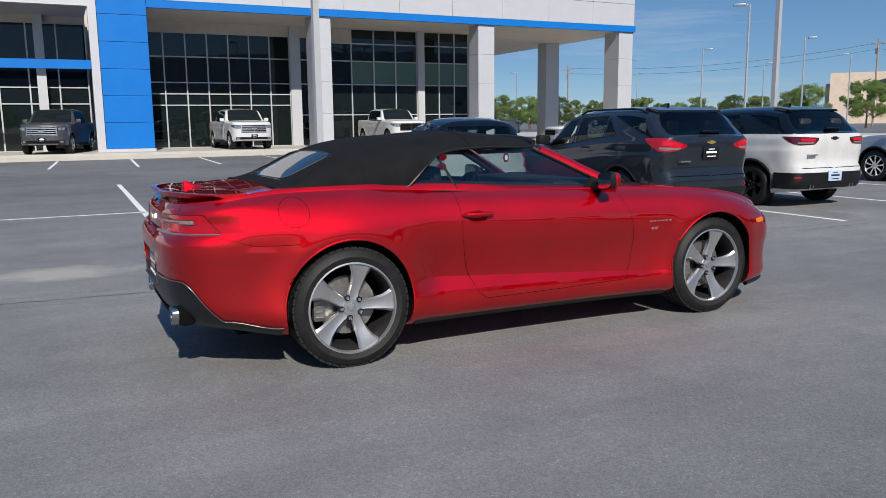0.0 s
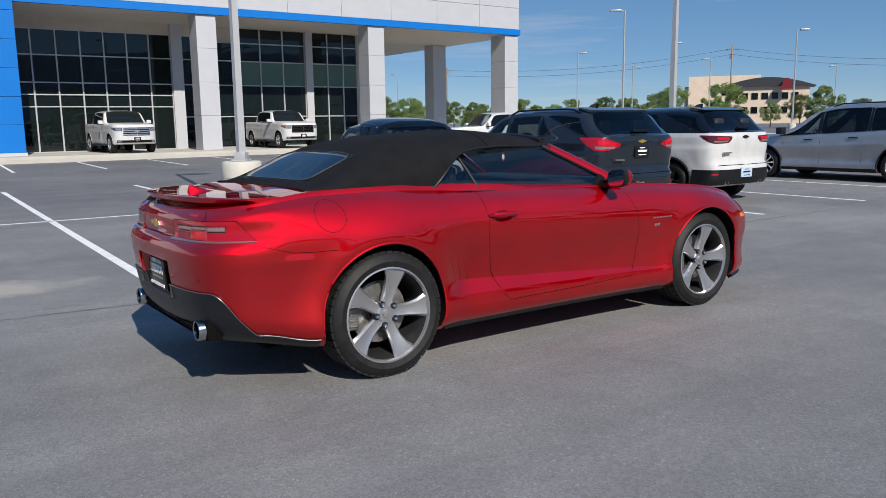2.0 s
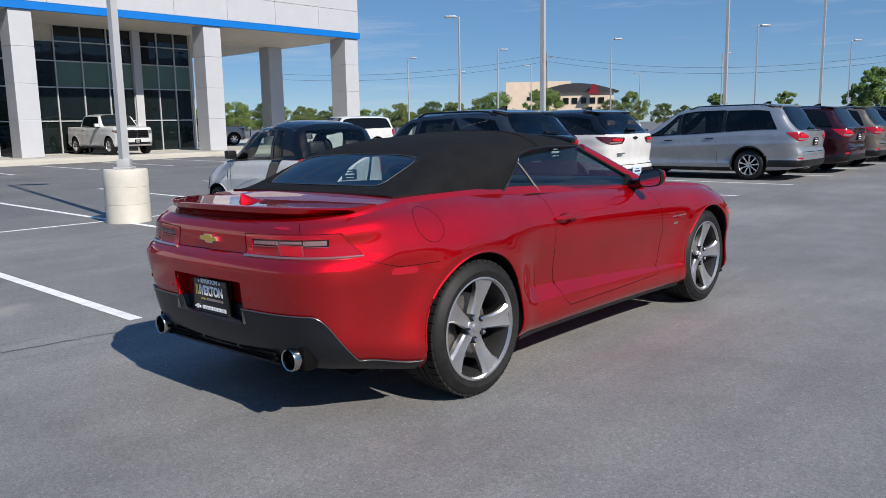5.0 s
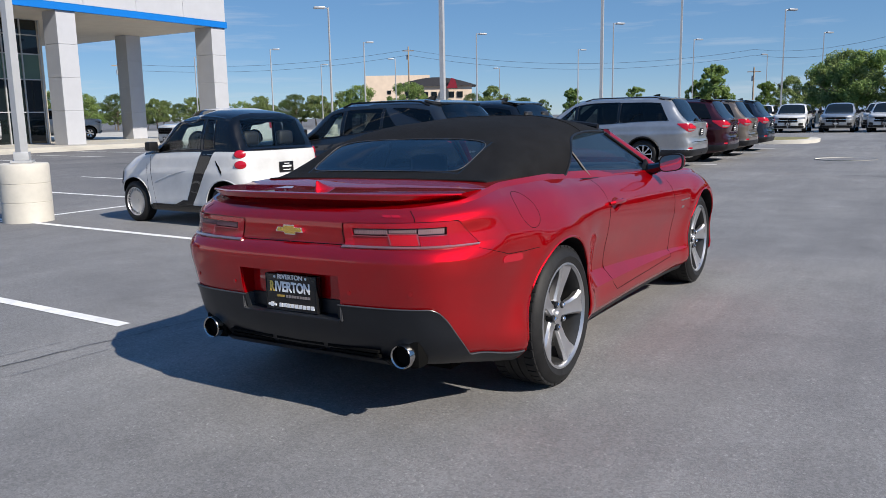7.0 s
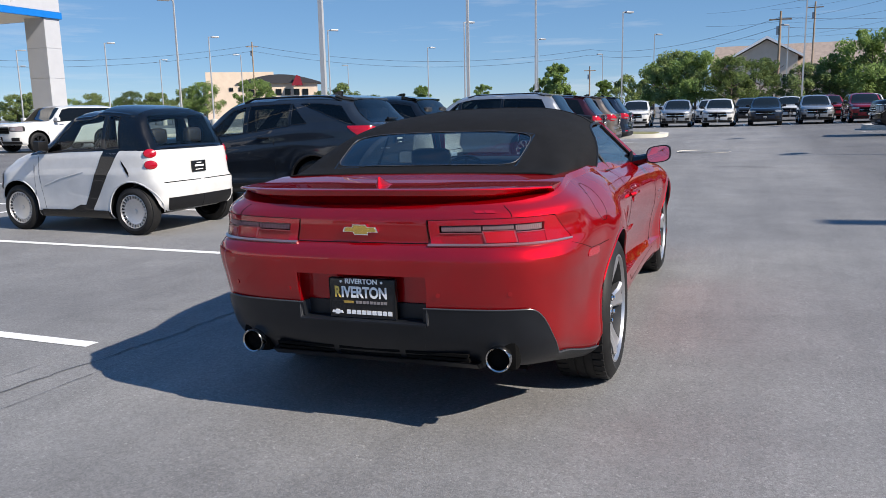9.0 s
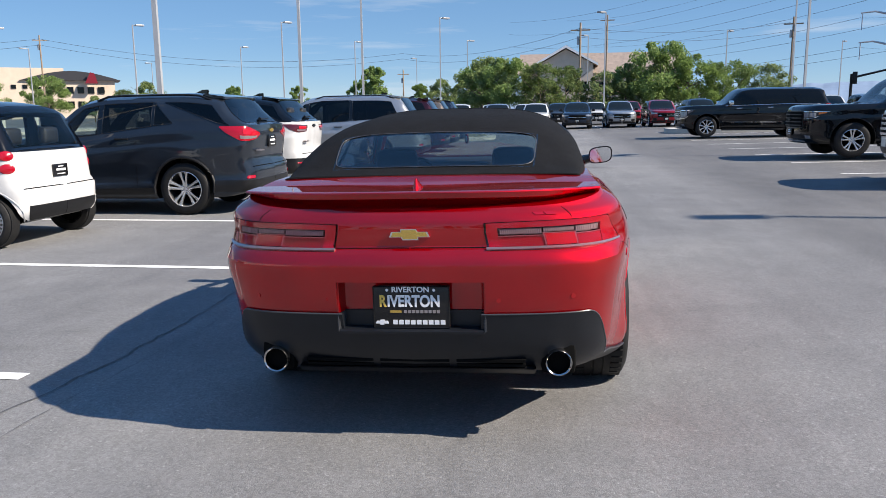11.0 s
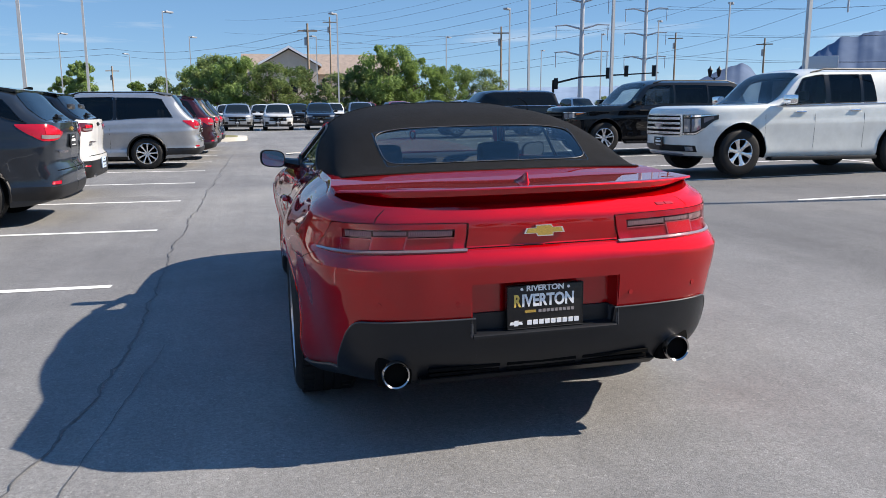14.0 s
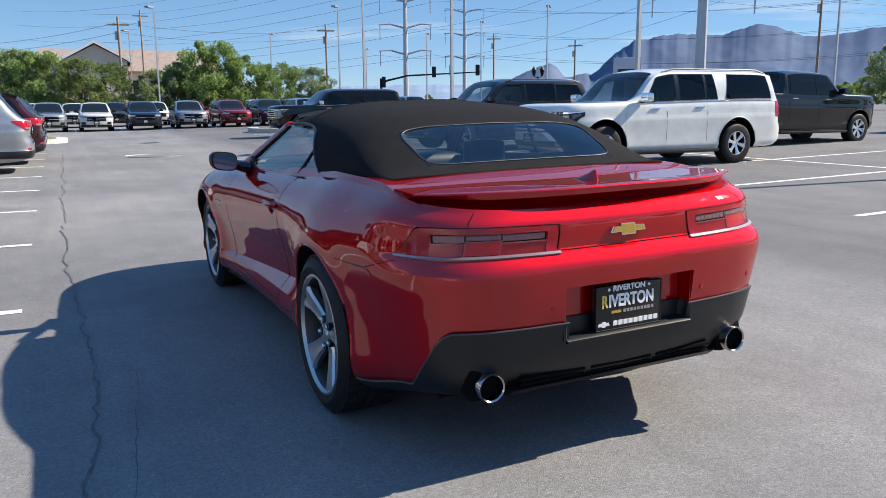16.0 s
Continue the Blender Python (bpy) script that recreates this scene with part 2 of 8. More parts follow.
def prism(bm, pts, axis, a, b):
    """An outline of 2D points drawn out between a and b along an axis."""
    def at(p, d):
        return {"x": (d, p[0], p[1]), "y": (p[0], d, p[1]), "z": (p[0], p[1], d)}[axis]
    lo = [bm.verts.new(at(p, a)) for p in pts]
    hi = [bm.verts.new(at(p, b)) for p in pts]
    bm.faces.new(lo)
    bm.faces.new(hi[::-1])
    for i in range(len(pts)):
        j = (i + 1) % len(pts)
        bm.faces.new((lo[i], hi[i], hi[j], lo[j]))
    return lo + hi


def fixed(bm):
    bmesh.ops.recalc_face_normals(bm, faces=bm.faces)
    return bm


def letters(name, text, size, material, parent, m, depth=0.0015, align="CENTER", shear=0.0, width=0.0, bold=0.0):
    cu = bpy.data.curves.new(name, "FONT")
    cu.body, cu.size, cu.align_x, cu.align_y, cu.extrude, cu.shear = text, size, align, "CENTER", depth, shear
    cu.offset = bold
    tmp = bpy.data.objects.new(name, cu)
    scene.collection.objects.link(tmp)
    dg = bpy.context.evaluated_depsgraph_get()
    me = bpy.data.meshes.new_from_object(tmp.evaluated_get(dg))
    bpy.data.objects.remove(tmp)
    me.materials.clear()
    me.materials.append(material)
    ob = new(name, me)
    ob.parent = parent
    if width:
        xs = [v.co.x for v in me.vertices]
        m = m @ Matrix.Diagonal((width / (max(xs) - min(xs)), 1, 1, 1))
    ob.matrix_local = m
    return ob


def carve(bm, cutter, mixed=False):
    """bm minus cutter, the cut faces taking the second material; mixed: the cutter's solids run into one another."""
    ms = []
    for b, mi in ((bm, 0), (cutter, 1)):
        fixed(b)
        for f in b.faces:
            f.material_index = mi
        me = bpy.data.meshes.new("carve")
        b.to_mesh(me)
        b.free()
        me.materials.append(M_TRIM)
        me.materials.append(M_GAP)
        ms.append(new("carve", me))
    md = ms[0].modifiers.new("cut", "BOOLEAN")
    md.operation, md.object, md.solver, md.use_self = "DIFFERENCE", ms[1], "EXACT", mixed
    dg = bpy.context.evaluated_depsgraph_get()
    out = bmesh.new()
    out.from_mesh(ms[0].evaluated_get(dg).to_mesh())
    for o in ms:
        me = o.data
        bpy.data.objects.remove(o)
        bpy.data.meshes.remove(me)
    return out


def curve(tab):
    """A smooth monotone curve through (x, y) rows."""
    xs, ys = [np.array(c, float) for c in zip(*tab)]
    h, d = np.diff(xs), np.diff(ys) / np.diff(xs)
    m = np.zeros(len(xs))
    m[0], m[-1] = d[0], d[-1]
    for i in range(1, len(xs) - 1):
        if d[i - 1] * d[i] > 0:
            w1, w2 = 2 * h[i] + h[i - 1], h[i] + 2 * h[i - 1]
            m[i] = (w1 + w2) / (w1 / d[i - 1] + w2 / d[i])
    m = m.tolist()
    xs, ys = xs.tolist(), ys.tolist()

    def f(x):
        if x <= xs[0]:
            return ys[0]
        if x >= xs[-1]:
            return ys[-1]
        lo, hi = 0, len(xs) - 1
        while hi - lo > 1:
            mid = (lo + hi) // 2
            if xs[mid] <= x:
                lo = mid
            else:
                hi = mid
        dx = xs[hi] - xs[lo]
        t = (x - xs[lo]) / dx
        return (ys[lo] * (1 + 2 * t) * (1 - t) ** 2 + m[lo] * dx * t * (1 - t) ** 2
                + ys[hi] * t * t * (3 - 2 * t) + m[hi] * dx * t * t * (t - 1))
    return f


def ease(x, a, b):
    t = max(0.0, min(1.0, (x - a) / (b - a)))
    return t * t * (3 - 2 * t)


class Shell:
    """A vehicle's skin: v runs 0..1 up the side to the belt, 1..2 up the windows, 2..3 over the roof or bonnet to the middle."""

    def __init__(self, plan, low, belt, top, inset, tumble=0.28, edge=0.10, rear=None, front=None, back=(-0.4, -0.9), fore=(0, 1), flare=(), crease=None, crown=2.6):
        ss = [0.0]
        for a, b in zip(plan, plan[1:]):
            ss.append(ss[-1] + math.hypot(b[0] - a[0], b[1] - a[1]))
        self.len = ss[-1]
        ss = [s / self.len for s in ss]
        self.fx, self.fw = curve([(s, p[0]) for s, p in zip(ss, plan)]), curve([(s, p[1]) for s, p in zip(ss, plan)])
        self.low, self.belt, self.top = curve(low), curve(belt), curve(top)
        self.inset, self.tumble, self.edge = curve(inset), tumble, edge
        self.rear = curve(rear) if rear else None
        self.front = curve(front) if front else None
        self.back, self.fore, self.flare, self.crease, self.crown = back, fore, flare, crease, crown
        self.xs = [(self.fx(i / 400), i / 400) for i in range(401)]

    def s_at(self, x):
        lo, hi = 0, 400
        while hi - lo > 1:
            mid = (lo + hi) // 2
            if self.xs[mid][0] <= x:
                lo = mid
            else:
                hi = mid
        (a, s0), (b, s1) = self.xs[lo], self.xs[hi]
        return s0 + (s1 - s0) * (x - a) / max(1e-6, b - a)

    def at(self, s, v, side=1):
        x, w = self.fx(s), max(0.004, self.fw(s))
        k = min(1.0, w / 0.5)
        zl, zb = self.low(x), self.belt(x)
        zt = max(self.top(x), zb + 0.012)
        yb = w - (self.inset(1.0) + (self.crease(x, zb) if self.crease else 0.0)) * k
        zr = zt - min(0.35 * (zt - zb), self.edge)
        yr = yb - self.tumble * (zr - zb) - min(0.03, 0.5 * (zt - zb)) * k
        if v <= 1:
            z = zl + (zb - zl) * v
            y = w - self.inset(v) * k
            if self.crease:
                y -= self.crease(x, z) * k
            for cx, cz, r, amount in self.flare:
                d = math.hypot(x - cx, z - cz)
                y += amount * math.exp(-((d - r) / 0.085) ** 2) * k
        elif v <= 2:
            t = v - 1
            z, y = zb + (zr - zb) * t, yb + (yr - yb) * t + 0.03 * math.sin(math.pi * t) * min(1, (zt - zb) / 0.4)
        else:
            t = v - 2
            y, z = yr * (1 - t), zr + (zt - zr) * (1 - (1 - t) ** self.crown)
        if self.rear:
            x += self.rear(z) * ease(x, self.back[0], self.back[1])
        if self.front:
            x += self.front(z) * ease(x, self.fore[0], self.fore[1])
        return Vector((x, y * side, z))

    def normal(self, s, v, side=1):
        e = 0.004
        a = self.at(min(1, s + e), v, side) - self.at(max(0, s - e), v, side)
        b = self.at(s, min(3, v + e), side) - self.at(s, max(0, v - e), side)
        n = a.cross(b) * -side
        return n.normalized() if n.length > 1e-9 else Vector((0, 0, 1))

    def solid(self, n=90, rows=None):
        rows = rows or [i / 14 for i in range(15)] + [1 + i / 5 for i in range(1, 6)] + [2 + i / 7 for i in range(1, 8)]
        bm = bmesh.new()
        cols = []
        for i in range(n + 1):
            s = i / n
            x = self.fx(s)
            vs = [max(0.0, (v(x) - self.low(x)) / (self.belt(x) - self.low(x))) if callable(v) else v for v in rows]
            r = [bm.verts.new(self.at(s, v, -1)) for v in vs]
            l = [bm.verts.new(self.at(s, v, 1)) for v in vs[:-1]]
            cols.append(r + l[::-1])
        m = len(cols[0])
        for a, b in zip(cols, cols[1:]):
            for j in range(m):
                q = (a[j], a[(j + 1) % m], b[(j + 1) % m], b[j])
                bm.faces.new(q)
        h = len(rows) - 1
        for c in (cols[0], cols[-1]):
            for j in range(h):
                q = [c[j], c[j + 1], c[(m - 1 - j - 1) % m], c[m - 1 - j]]
                q = list(dict.fromkeys(q))
                if len(q) > 2:
                    bm.faces.new(q)
        return fixed(bm)

    def patch(self, bm, side, quad, off=0.004, nu=10, nv=6, round_=0.05, thick=0.012, byx=True, solid=False):
        """A panel over the skin with corners (x or s, v): rear low, front low, front high, rear high."""
        (a0, v0), (a1, v1), (a2, v2), (a3, v3) = quad
        grid, under = [], []
        for i in range(nu + 1):
            gr, un = [], []
            for j in range(nv + 1):
                p, q = 2 * i / nu - 1, 2 * j / nv - 1
                p2, q2 = p * (1 - round_ * abs(q) ** 5), q * (1 - round_ * 1.5 * abs(p) ** 5)
                u, w = (p2 + 1) / 2, (q2 + 1) / 2
                a = (a0 * (1 - u) + a1 * u) * (1 - w) + (a3 * (1 - u) + a2 * u) * w
                v = (v0 * (1 - u) + v1 * u) * (1 - w) + (v3 * (1 - u) + v2 * u) * w
                s = self.s_at(a) if byx else a
                P, N = self.at(s, v, side), self.normal(s, v, side)
                gr.append(bm.verts.new(P + N * off))
                un.append(P + N * (off - thick))
            grid.append(gr)
            under.append(un)
        for i in range(nu):
            for j in range(nv):
                q = (grid[i][j], grid[i + 1][j], grid[i + 1][j + 1], grid[i][j + 1])
                bm.faces.new(q if side < 0 else q[::-1])
        rim = [(i, 0) for i in range(nu)] + [(nu, j) for j in range(nv)] + [(i, nv) for i in range(nu, 0, -1)] + [(0, j) for j in range(nv, 0, -1)]
        lo = [bm.verts.new(under[i][j]) for i, j in rim]
        for k in range(len(rim)):
            (i, j), (i2, j2) = rim[k], rim[(k + 1) % len(rim)]
            q = (grid[i][j], lo[k], lo[(k + 1) % len(rim)], grid[i2][j2])
            bm.faces.new(q if side < 0 else q[::-1])
        if solid:
            inner = {ij: v for ij, v in zip(rim, lo)}
            for i in range(nu + 1):
                for j in range(nv + 1):
                    if (i, j) not in inner:
                        inner[i, j] = bm.verts.new(under[i][j])
            for i in range(nu):
                for j in range(nv):
                    q = (inner[i, j], inner[i, j + 1], inner[i + 1, j + 1], inner[i + 1, j])
                    bm.faces.new(q if side < 0 else q[::-1])
        return bm

    def strip(self, bm, side, sa, sb, zlo, zhi, off, n=20, m=5, thick=0.012):
        """A band over the skin between two heights, given as functions of 0..1 along it, closed at its rim."""
        top, bot = [], []
        for i in range(n + 1):
            t = i / n
            s = sa + (sb - sa) * t
            x = self.fx(s)
            a, b = [], []
            for j in range(m + 1):
                z = zlo(t) + (zhi(t) - zlo(t)) * j / m
                v = max(0.0, min(1.0, (z - self.low(x)) / (self.belt(x) - self.low(x))))
                p, q = self.at(s, v, side), self.normal(s, v, side)
                a.append(bm.verts.new(p + q * off))
                b.append(bm.verts.new(p + q * (off - thick)))
            top.append(a)
            bot.append(b)
        for i in range(n):
            for j in range(m):
                bm.faces.new((top[i][j], top[i + 1][j], top[i + 1][j + 1], top[i][j + 1]))
            bm.faces.new((top[i][0], bot[i][0], bot[i + 1][0], top[i + 1][0]))
            bm.faces.new((top[i][m], top[i + 1][m], bot[i + 1][m], bot[i][m]))
        for j in range(m):
            bm.faces.new((top[0][j], top[0][j + 1], bot[0][j + 1], bot[0][j]))
            bm.faces.new((top[n][j], bot[n][j], bot[n][j + 1], top[n][j + 1]))
        return fixed(bm)

    def line(self, bm, side, pts, r=0.004, off=0.0, byx=True, n=5):
        """A thin bead along the skin through (x or s, v) points."""
        path = []
        for (a, v), (b, w) in zip(pts, pts[1:]):
            for i in range(n):
                t = i / n
                s = a + (b - a) * t
                s = self.s_at(s) if byx else s
                path.append((s, v + (w - v) * t))
        a, v = pts[-1]
        path.append((self.s_at(a) if byx else a, v))
        tube(bm, [self.at(s, v, side) + self.normal(s, v, side) * off for s, v in path], r, 6)
        return bm


# ---- wheels ----
def wheel(parent, x, y, r, width, side, rim_r, style, rim_mat, disc=True):
    """wheel > rim barrel with tyre, spokes, hub, nuts; outer face to +y before it is turned for its side."""
    key = (round(r, 3), width, rim_r, style, rim_mat.name)
    h = width / 2
    if key not in WHEELS:
        d = {}
        bm = bmesh.new()
        lathe(bm, [(rim_r * 0.99, h - 0.015), (rim_r, h), (r - 0.055, h + 0.012), (r - 0.02, h - 0.005), (r - 0.006, h - 0.025), (r - 0.004, h - 0.05), (r - 0.004, -h + 0.05),
                   (r - 0.004, -h + 0.035), (r - 0.02, -h + 0.005), (rim_r, -h), (rim_r * 0.96, -h + 0.03)], 48)
        for k in range(48):
            for sgn in (1, -1):
                a = (k + 0.5) * math.tau / 48
                m = Matrix.Rotation(-a, 4, "Y")
                box(bm, r - 0.012, sgn * (h - 0.045) - 0.026, -0.019, r + 0.0008, sgn * (h - 0.045) + 0.026, 0.019, 0, m)
        for k in (-1, 0, 1):
            lathe(bm, [(r - 0.004, k * 0.045 - 0.018), (r + 0.0012, k * 0.045 - 0.017), (r + 0.0012, k * 0.045 + 0.017), (r - 0.004, k * 0.045 + 0.018)], 48)
        d["tyre"] = (fixed(bm), M_TYRE)
        bm = bmesh.new()
        lathe(bm, [(rim_r * 0.985, h - 0.012), (rim_r * 1.01, h + 0.002), (rim_r * 0.975, h + 0.004), (rim_r * 0.95, h - 0.012), (rim_r * 0.90, h - 0.06), (rim_r * 0.86, -h + 0.03), (rim_r * 0.97, -h)], 48)
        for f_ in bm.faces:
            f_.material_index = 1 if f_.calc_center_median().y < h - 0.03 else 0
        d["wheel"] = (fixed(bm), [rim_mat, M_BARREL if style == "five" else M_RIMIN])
        spokes = []
        n = {"five": 5, "six": 12, "ten": 10, "multi": 9, "cap": 26, "fat": 6}[style]
        for k in range(n):
            bm = bmesh.new()
            a = k * math.tau / n + (0.53 if style == "five" else 0.25)
            if style in ("ten", "six"):
                a = (k // 2) * math.tau * 2 / n + 0.25 + (-1) ** k * (0.19 if style == "ten" else 0.15)
            prof = {"five": [(0.040, 0.038, 0.036), (0.085, 0.034, 0.042), (0.15, 0.039, 0.030), (0.205, 0.051, 0.016), (0.240, 0.067, 0.009), (0.264, 0.076, 0.006)],
                    "six": [(0.04, 0.026, 0.030), (0.12, 0.022, 0.020), (0.20, 0.026, 0.010), (0.26, 0.034, 0.006)],
                    "ten": [(0.04, 0.024, 0.030), (0.12, 0.019, 0.022), (0.20, 0.022, 0.012), (0.26, 0.032, 0.006)],
                    "fat": [(0.04, 0.046, 0.030), (0.11, 0.036, 0.022), (0.18, 0.040, 0.012), (0.235, 0.058, 0.007), (0.264, 0.082, 0.006)],
                    "multi": [(0.04, 0.024, 0.02), (0.15, 0.020, 0.012), (0.26, 0.034, 0.006)],
                    "cap": [(0.195, 0.014, 0.012), (0.225, 0.015, 0.010), (0.258, 0.018, 0.010)]}[style]
            f = rim_r / 0.27
            rows = []
            for q, w, dep in prof:
                tw = 0.05 * math.sin((q - 0.045) / 0.217 * math.pi) if style == "five" else 0.0
                c, s_ = math.cos(a + tw), math.sin(a + tw)
                yf = h - dep
                row = []
                for e, dy in ((-1, -0.012), (-0.75, 0.0), (0.0, -0.007 if style == "five" else 0.003), (0.75, 0.0), (1, -0.012), (0.8, -0.045), (-0.8, -0.045)):
                    row.append(bm.verts.new(((q * c - e * w * s_) * f, yf + dy, (q * s_ + e * w * c) * f)))
                rows.append(row)
            for u, v in zip(rows, rows[1:]):
                for i in range(7):
                    bm.faces.new((u[i], u[(i + 1) % 7], v[(i + 1) % 7], v[i]))
            bm.faces.new(rows[0][::-1])
            bm.faces.new(rows[-1])
            spokes.append((fixed(bm), rim_mat))
        d["spokes"] = spokes
        bm = bmesh.new()
        lathe(bm, [(0.0001, h - 0.026), (0.022, h - 0.028), (0.027, h - 0.036), (0.050 if style != "cap" else 0.085, h - 0.036 if style != "cap" else h - 0.034), (0.056 if style != "cap" else 0.155, h - 0.016 if style == "cap" else h - 0.09)] + ([(0.160, h - 0.03)] if style == "cap" else []), 24)
        d["hub"] = (fixed(bm), rim_mat)
        d["nuts"] = []
        for k in range(5 if style in ("five", "ten") else 0):
            bm = bmesh.new()
            a = k * math.tau / 5 + (0.53 if style == "five" else 0.25) + math.pi / 5
            c, s_ = 0.064 * math.cos(a), 0.064 * math.sin(a)
            tube(bm, [(c, h - 0.07, s_), (c, h - 0.030, s_)], 0.0185, 14)
            for f_ in bm.faces:
                f_.material_index = 1
            tube(bm, [(c, h - 0.06, s_), (c, h - 0.022, s_), (c, h - 0.018, s_)], [0.0115, 0.0115, 0.007], 6)
            d["nuts"].append((fixed(bm), [M_CHROME, M_RIMDARK]))
        bm = bmesh.new()
        lathe(bm, [(0.06, h - 0.125), (rim_r * 0.66, h - 0.125), (rim_r * 0.66, h - 0.150), (0.06, h - 0.150)], 32)
        d["disc"] = (fixed(bm), M_DISC)
        # near-black disc, standing in for the shaded depth behind the spokes
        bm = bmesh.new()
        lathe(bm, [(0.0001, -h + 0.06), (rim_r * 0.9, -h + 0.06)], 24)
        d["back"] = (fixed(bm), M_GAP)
        out = {}
        for k2, vv in d.items():
            for i, (b, m_) in enumerate(vv if isinstance(vv, list) else [vv]):
                me = bpy.data.meshes.new(k2)
                for f_ in b.faces:
                    f_.smooth = True
                for e in b.edges:
                    e.smooth = len(e.link_faces) == 2 and e.calc_face_angle(9.0) < 0.7
                b.to_mesh(me)
                b.free()
                for q_ in m_ if isinstance(m_, list) else [m_]:
                    me.materials.append(q_)
                out.setdefault(k2, []).append(me)
        WHEELS[key] = out
    d = WHEELS[key]
    w = new("wheel", d["wheel"][0])
    w.parent = parent
    w.matrix_local = pose(x, y, r, 0, 0, 0 if side > 0 else 180)
    names = {"tyre": "tyre", "spokes": "spoke", "hub": "hub_cap", "nuts": "wheel_nut", "disc": "brake_disc", "back": "wheel_back"}
    for k, nm in names.items():
        if (k == "disc" and not disc) or (k == "nuts" and style == "cap"):
            continue
        for me in d.get(k, []):
            o = new(nm, me)
            o.parent = w
    return w


WHEELS = {}


def steer_wheel(bm, x, y, z, r=0.18, lean=65):
    m = pose(x, y, z, 0, lean, 0)
    pts = [m @ Vector((r * math.cos(a * math.tau / 24), r * math.sin(a * math.tau / 24), 0)) for a in range(25)]
    tube(bm, pts, 0.014, 8, False)
    for a in (0, 120, 240):
        tube(bm, [m @ Vector((0, 0, 0.01)), m @ Vector((r * math.cos(radians(a)), r * math.sin(radians(a)), 0))], 0.016, 6)


def seat_mesh(bm, x, y, w=0.26, z0=0.30, h=0.62):
    box(bm, x - 0.05, y - w, z0, x + 0.50, y + w, z0 + 0.18, 0.05)
    box(bm, x - 0.12, y - w * 0.95, z0 + 0.12, x + 0.04, y + w * 0.95, z0 + h, 0.06, Matrix.Translation((x, 0, z0)) @ Matrix.Rotation(-0.25, 4, "Y") @ Matrix.Translation((-x, 0, -z0)))
    box(bm, x - 0.27, y - 0.13, z0 + h + 0.01, x - 0.16, y + 0.13, z0 + h + 0.20, 0.05)


# ---- the red convertible ----
HERO = pose(1.482, 5.212, 0.002, -0.95)
hero = thing("convertible_car", "red metallic two-door convertible with black canvas top closed", "car", HERO)


def hero_crease(x, z):
    """The ledge along the foot of the door, rising to the rear, and the hip ahead of the rear wheel."""
    on = ease(x, 0.36, 0.62) * ease(x, 2.50, 2.20)
    zc = 0.385 + 0.085 * (2.1 - x) / 1.35
    wedge = 0.026 + 0.054 * (2.1 - x) / 1.35
    up = max(0.0, min(1.0, (z - zc + wedge) / wedge))
    down = max(0.0, min(1.0, (zc + 0.36 - z) / 0.36))
    hollow = (0.020 + 0.030 * max(0.0, (2.3 - x) / 1.6)) * min(up, down)
    tuck = 0.040 * ease(x, -0.40, -0.72) * ease(z, 0.60, 0.28)
    shoulder = 0.034 * ease(x, 0.95, 0.30) * ease(x, -0.80, -0.25) * ease(z, 0.82, 1.03)
    shoulder -= 0.050 * ease(x, -0.25, -0.80) * ease(z, 0.88, 1.02)
    shelf = 0.022 * ease(x, -0.56, -0.84) * max(0.0, min(1.0, (z - 0.786) / 0.056)) * ease(z, 1.0, 0.88)
    return on * hollow + tuck + shoulder + shelf


hs = Shell(
    plan=[(-1.02, 0), (-1.017, 0.22), (-1.008, 0.42), (-0.99, 0.58), (-0.955, 0.70), (-0.89, 0.79), (-0.78, 0.853), (-0.55, 0.905), (-0.25, 0.935), (0, 0.942), (0.35, 0.930), (0.75, 0.912), (1.3, 0.905),
          (1.9, 0.912), (2.4, 0.930), (2.85, 0.938), (3.15, 0.925), (3.4, 0.868), (3.58, 0.755), (3.70, 0.55), (3.765, 0.26), (3.78, 0)],
    low=[(-1.02, 0.315), (-0.8, 0.29), (-0.5, 0.25), (-0.2, 0.21), (0.4, 0.20), (2.4, 0.19), (3.3, 0.17), (3.8, 0.2)],
    belt=[(-1.02, 0.985), (-0.9, 1.0), (-0.6, 1.03), (-0.3, 1.05), (0.0, 1.052), (0.4, 1.035), (0.8, 1.008), (1.4, 0.99), (2.0, 0.968), (2.4, 0.950), (2.85, 0.92), (3.1, 0.88), (3.35, 0.81), (3.6, 0.72), (3.8, 0.62)],
    top=[(-1.02, 0.998), (-0.9, 1.020), (-0.7, 1.047), (-0.5, 1.074), (-0.35, 1.088), (0.2, 1.092), (2.1, 0.99), (2.4, 0.978), (2.9, 0.94), (3.3, 0.87), (3.6, 0.77), (3.8, 0.66)],
    inset=[(0, 0.10), (0.04, 0.055), (0.09, 0.028), (0.16, 0.020), (0.24, 0.026), (0.35, 0.030), (0.5, 0.020), (0.62, 0.004), (0.72, 0.0), (0.80, 0.006), (0.88, 0.028), (0.95, 0.07), (1.0, 0.13)],
    tumble=0.0, edge=0.02,
    rear=[(0.2, 0.13), (0.34, 0.07), (0.45, 0.02), (0.56, 0.0), (0.64, -0.012), (0.74, -0.019), (0.780, -0.021), (0.786, -0.019), (0.838, 0.014), (0.844, 0.030), (0.88, 0.031), (0.94, 0.035), (0.97, 0.048), (1.0, 0.074), (1.03, 0.085), (1.08, 0.0)],
    back=(-0.45, -0.93),
    flare=((0, 0.366, 0.42, 0.018), (2.852, 0.366, 0.43, 0.014)), crease=lambda x, z: hero_crease(x, z))


def hero_v(s, z):
    x = hs.fx(s)
    return max(0.0, min(1.0, (z - hs.low(x)) / (hs.belt(x) - hs.low(x))))


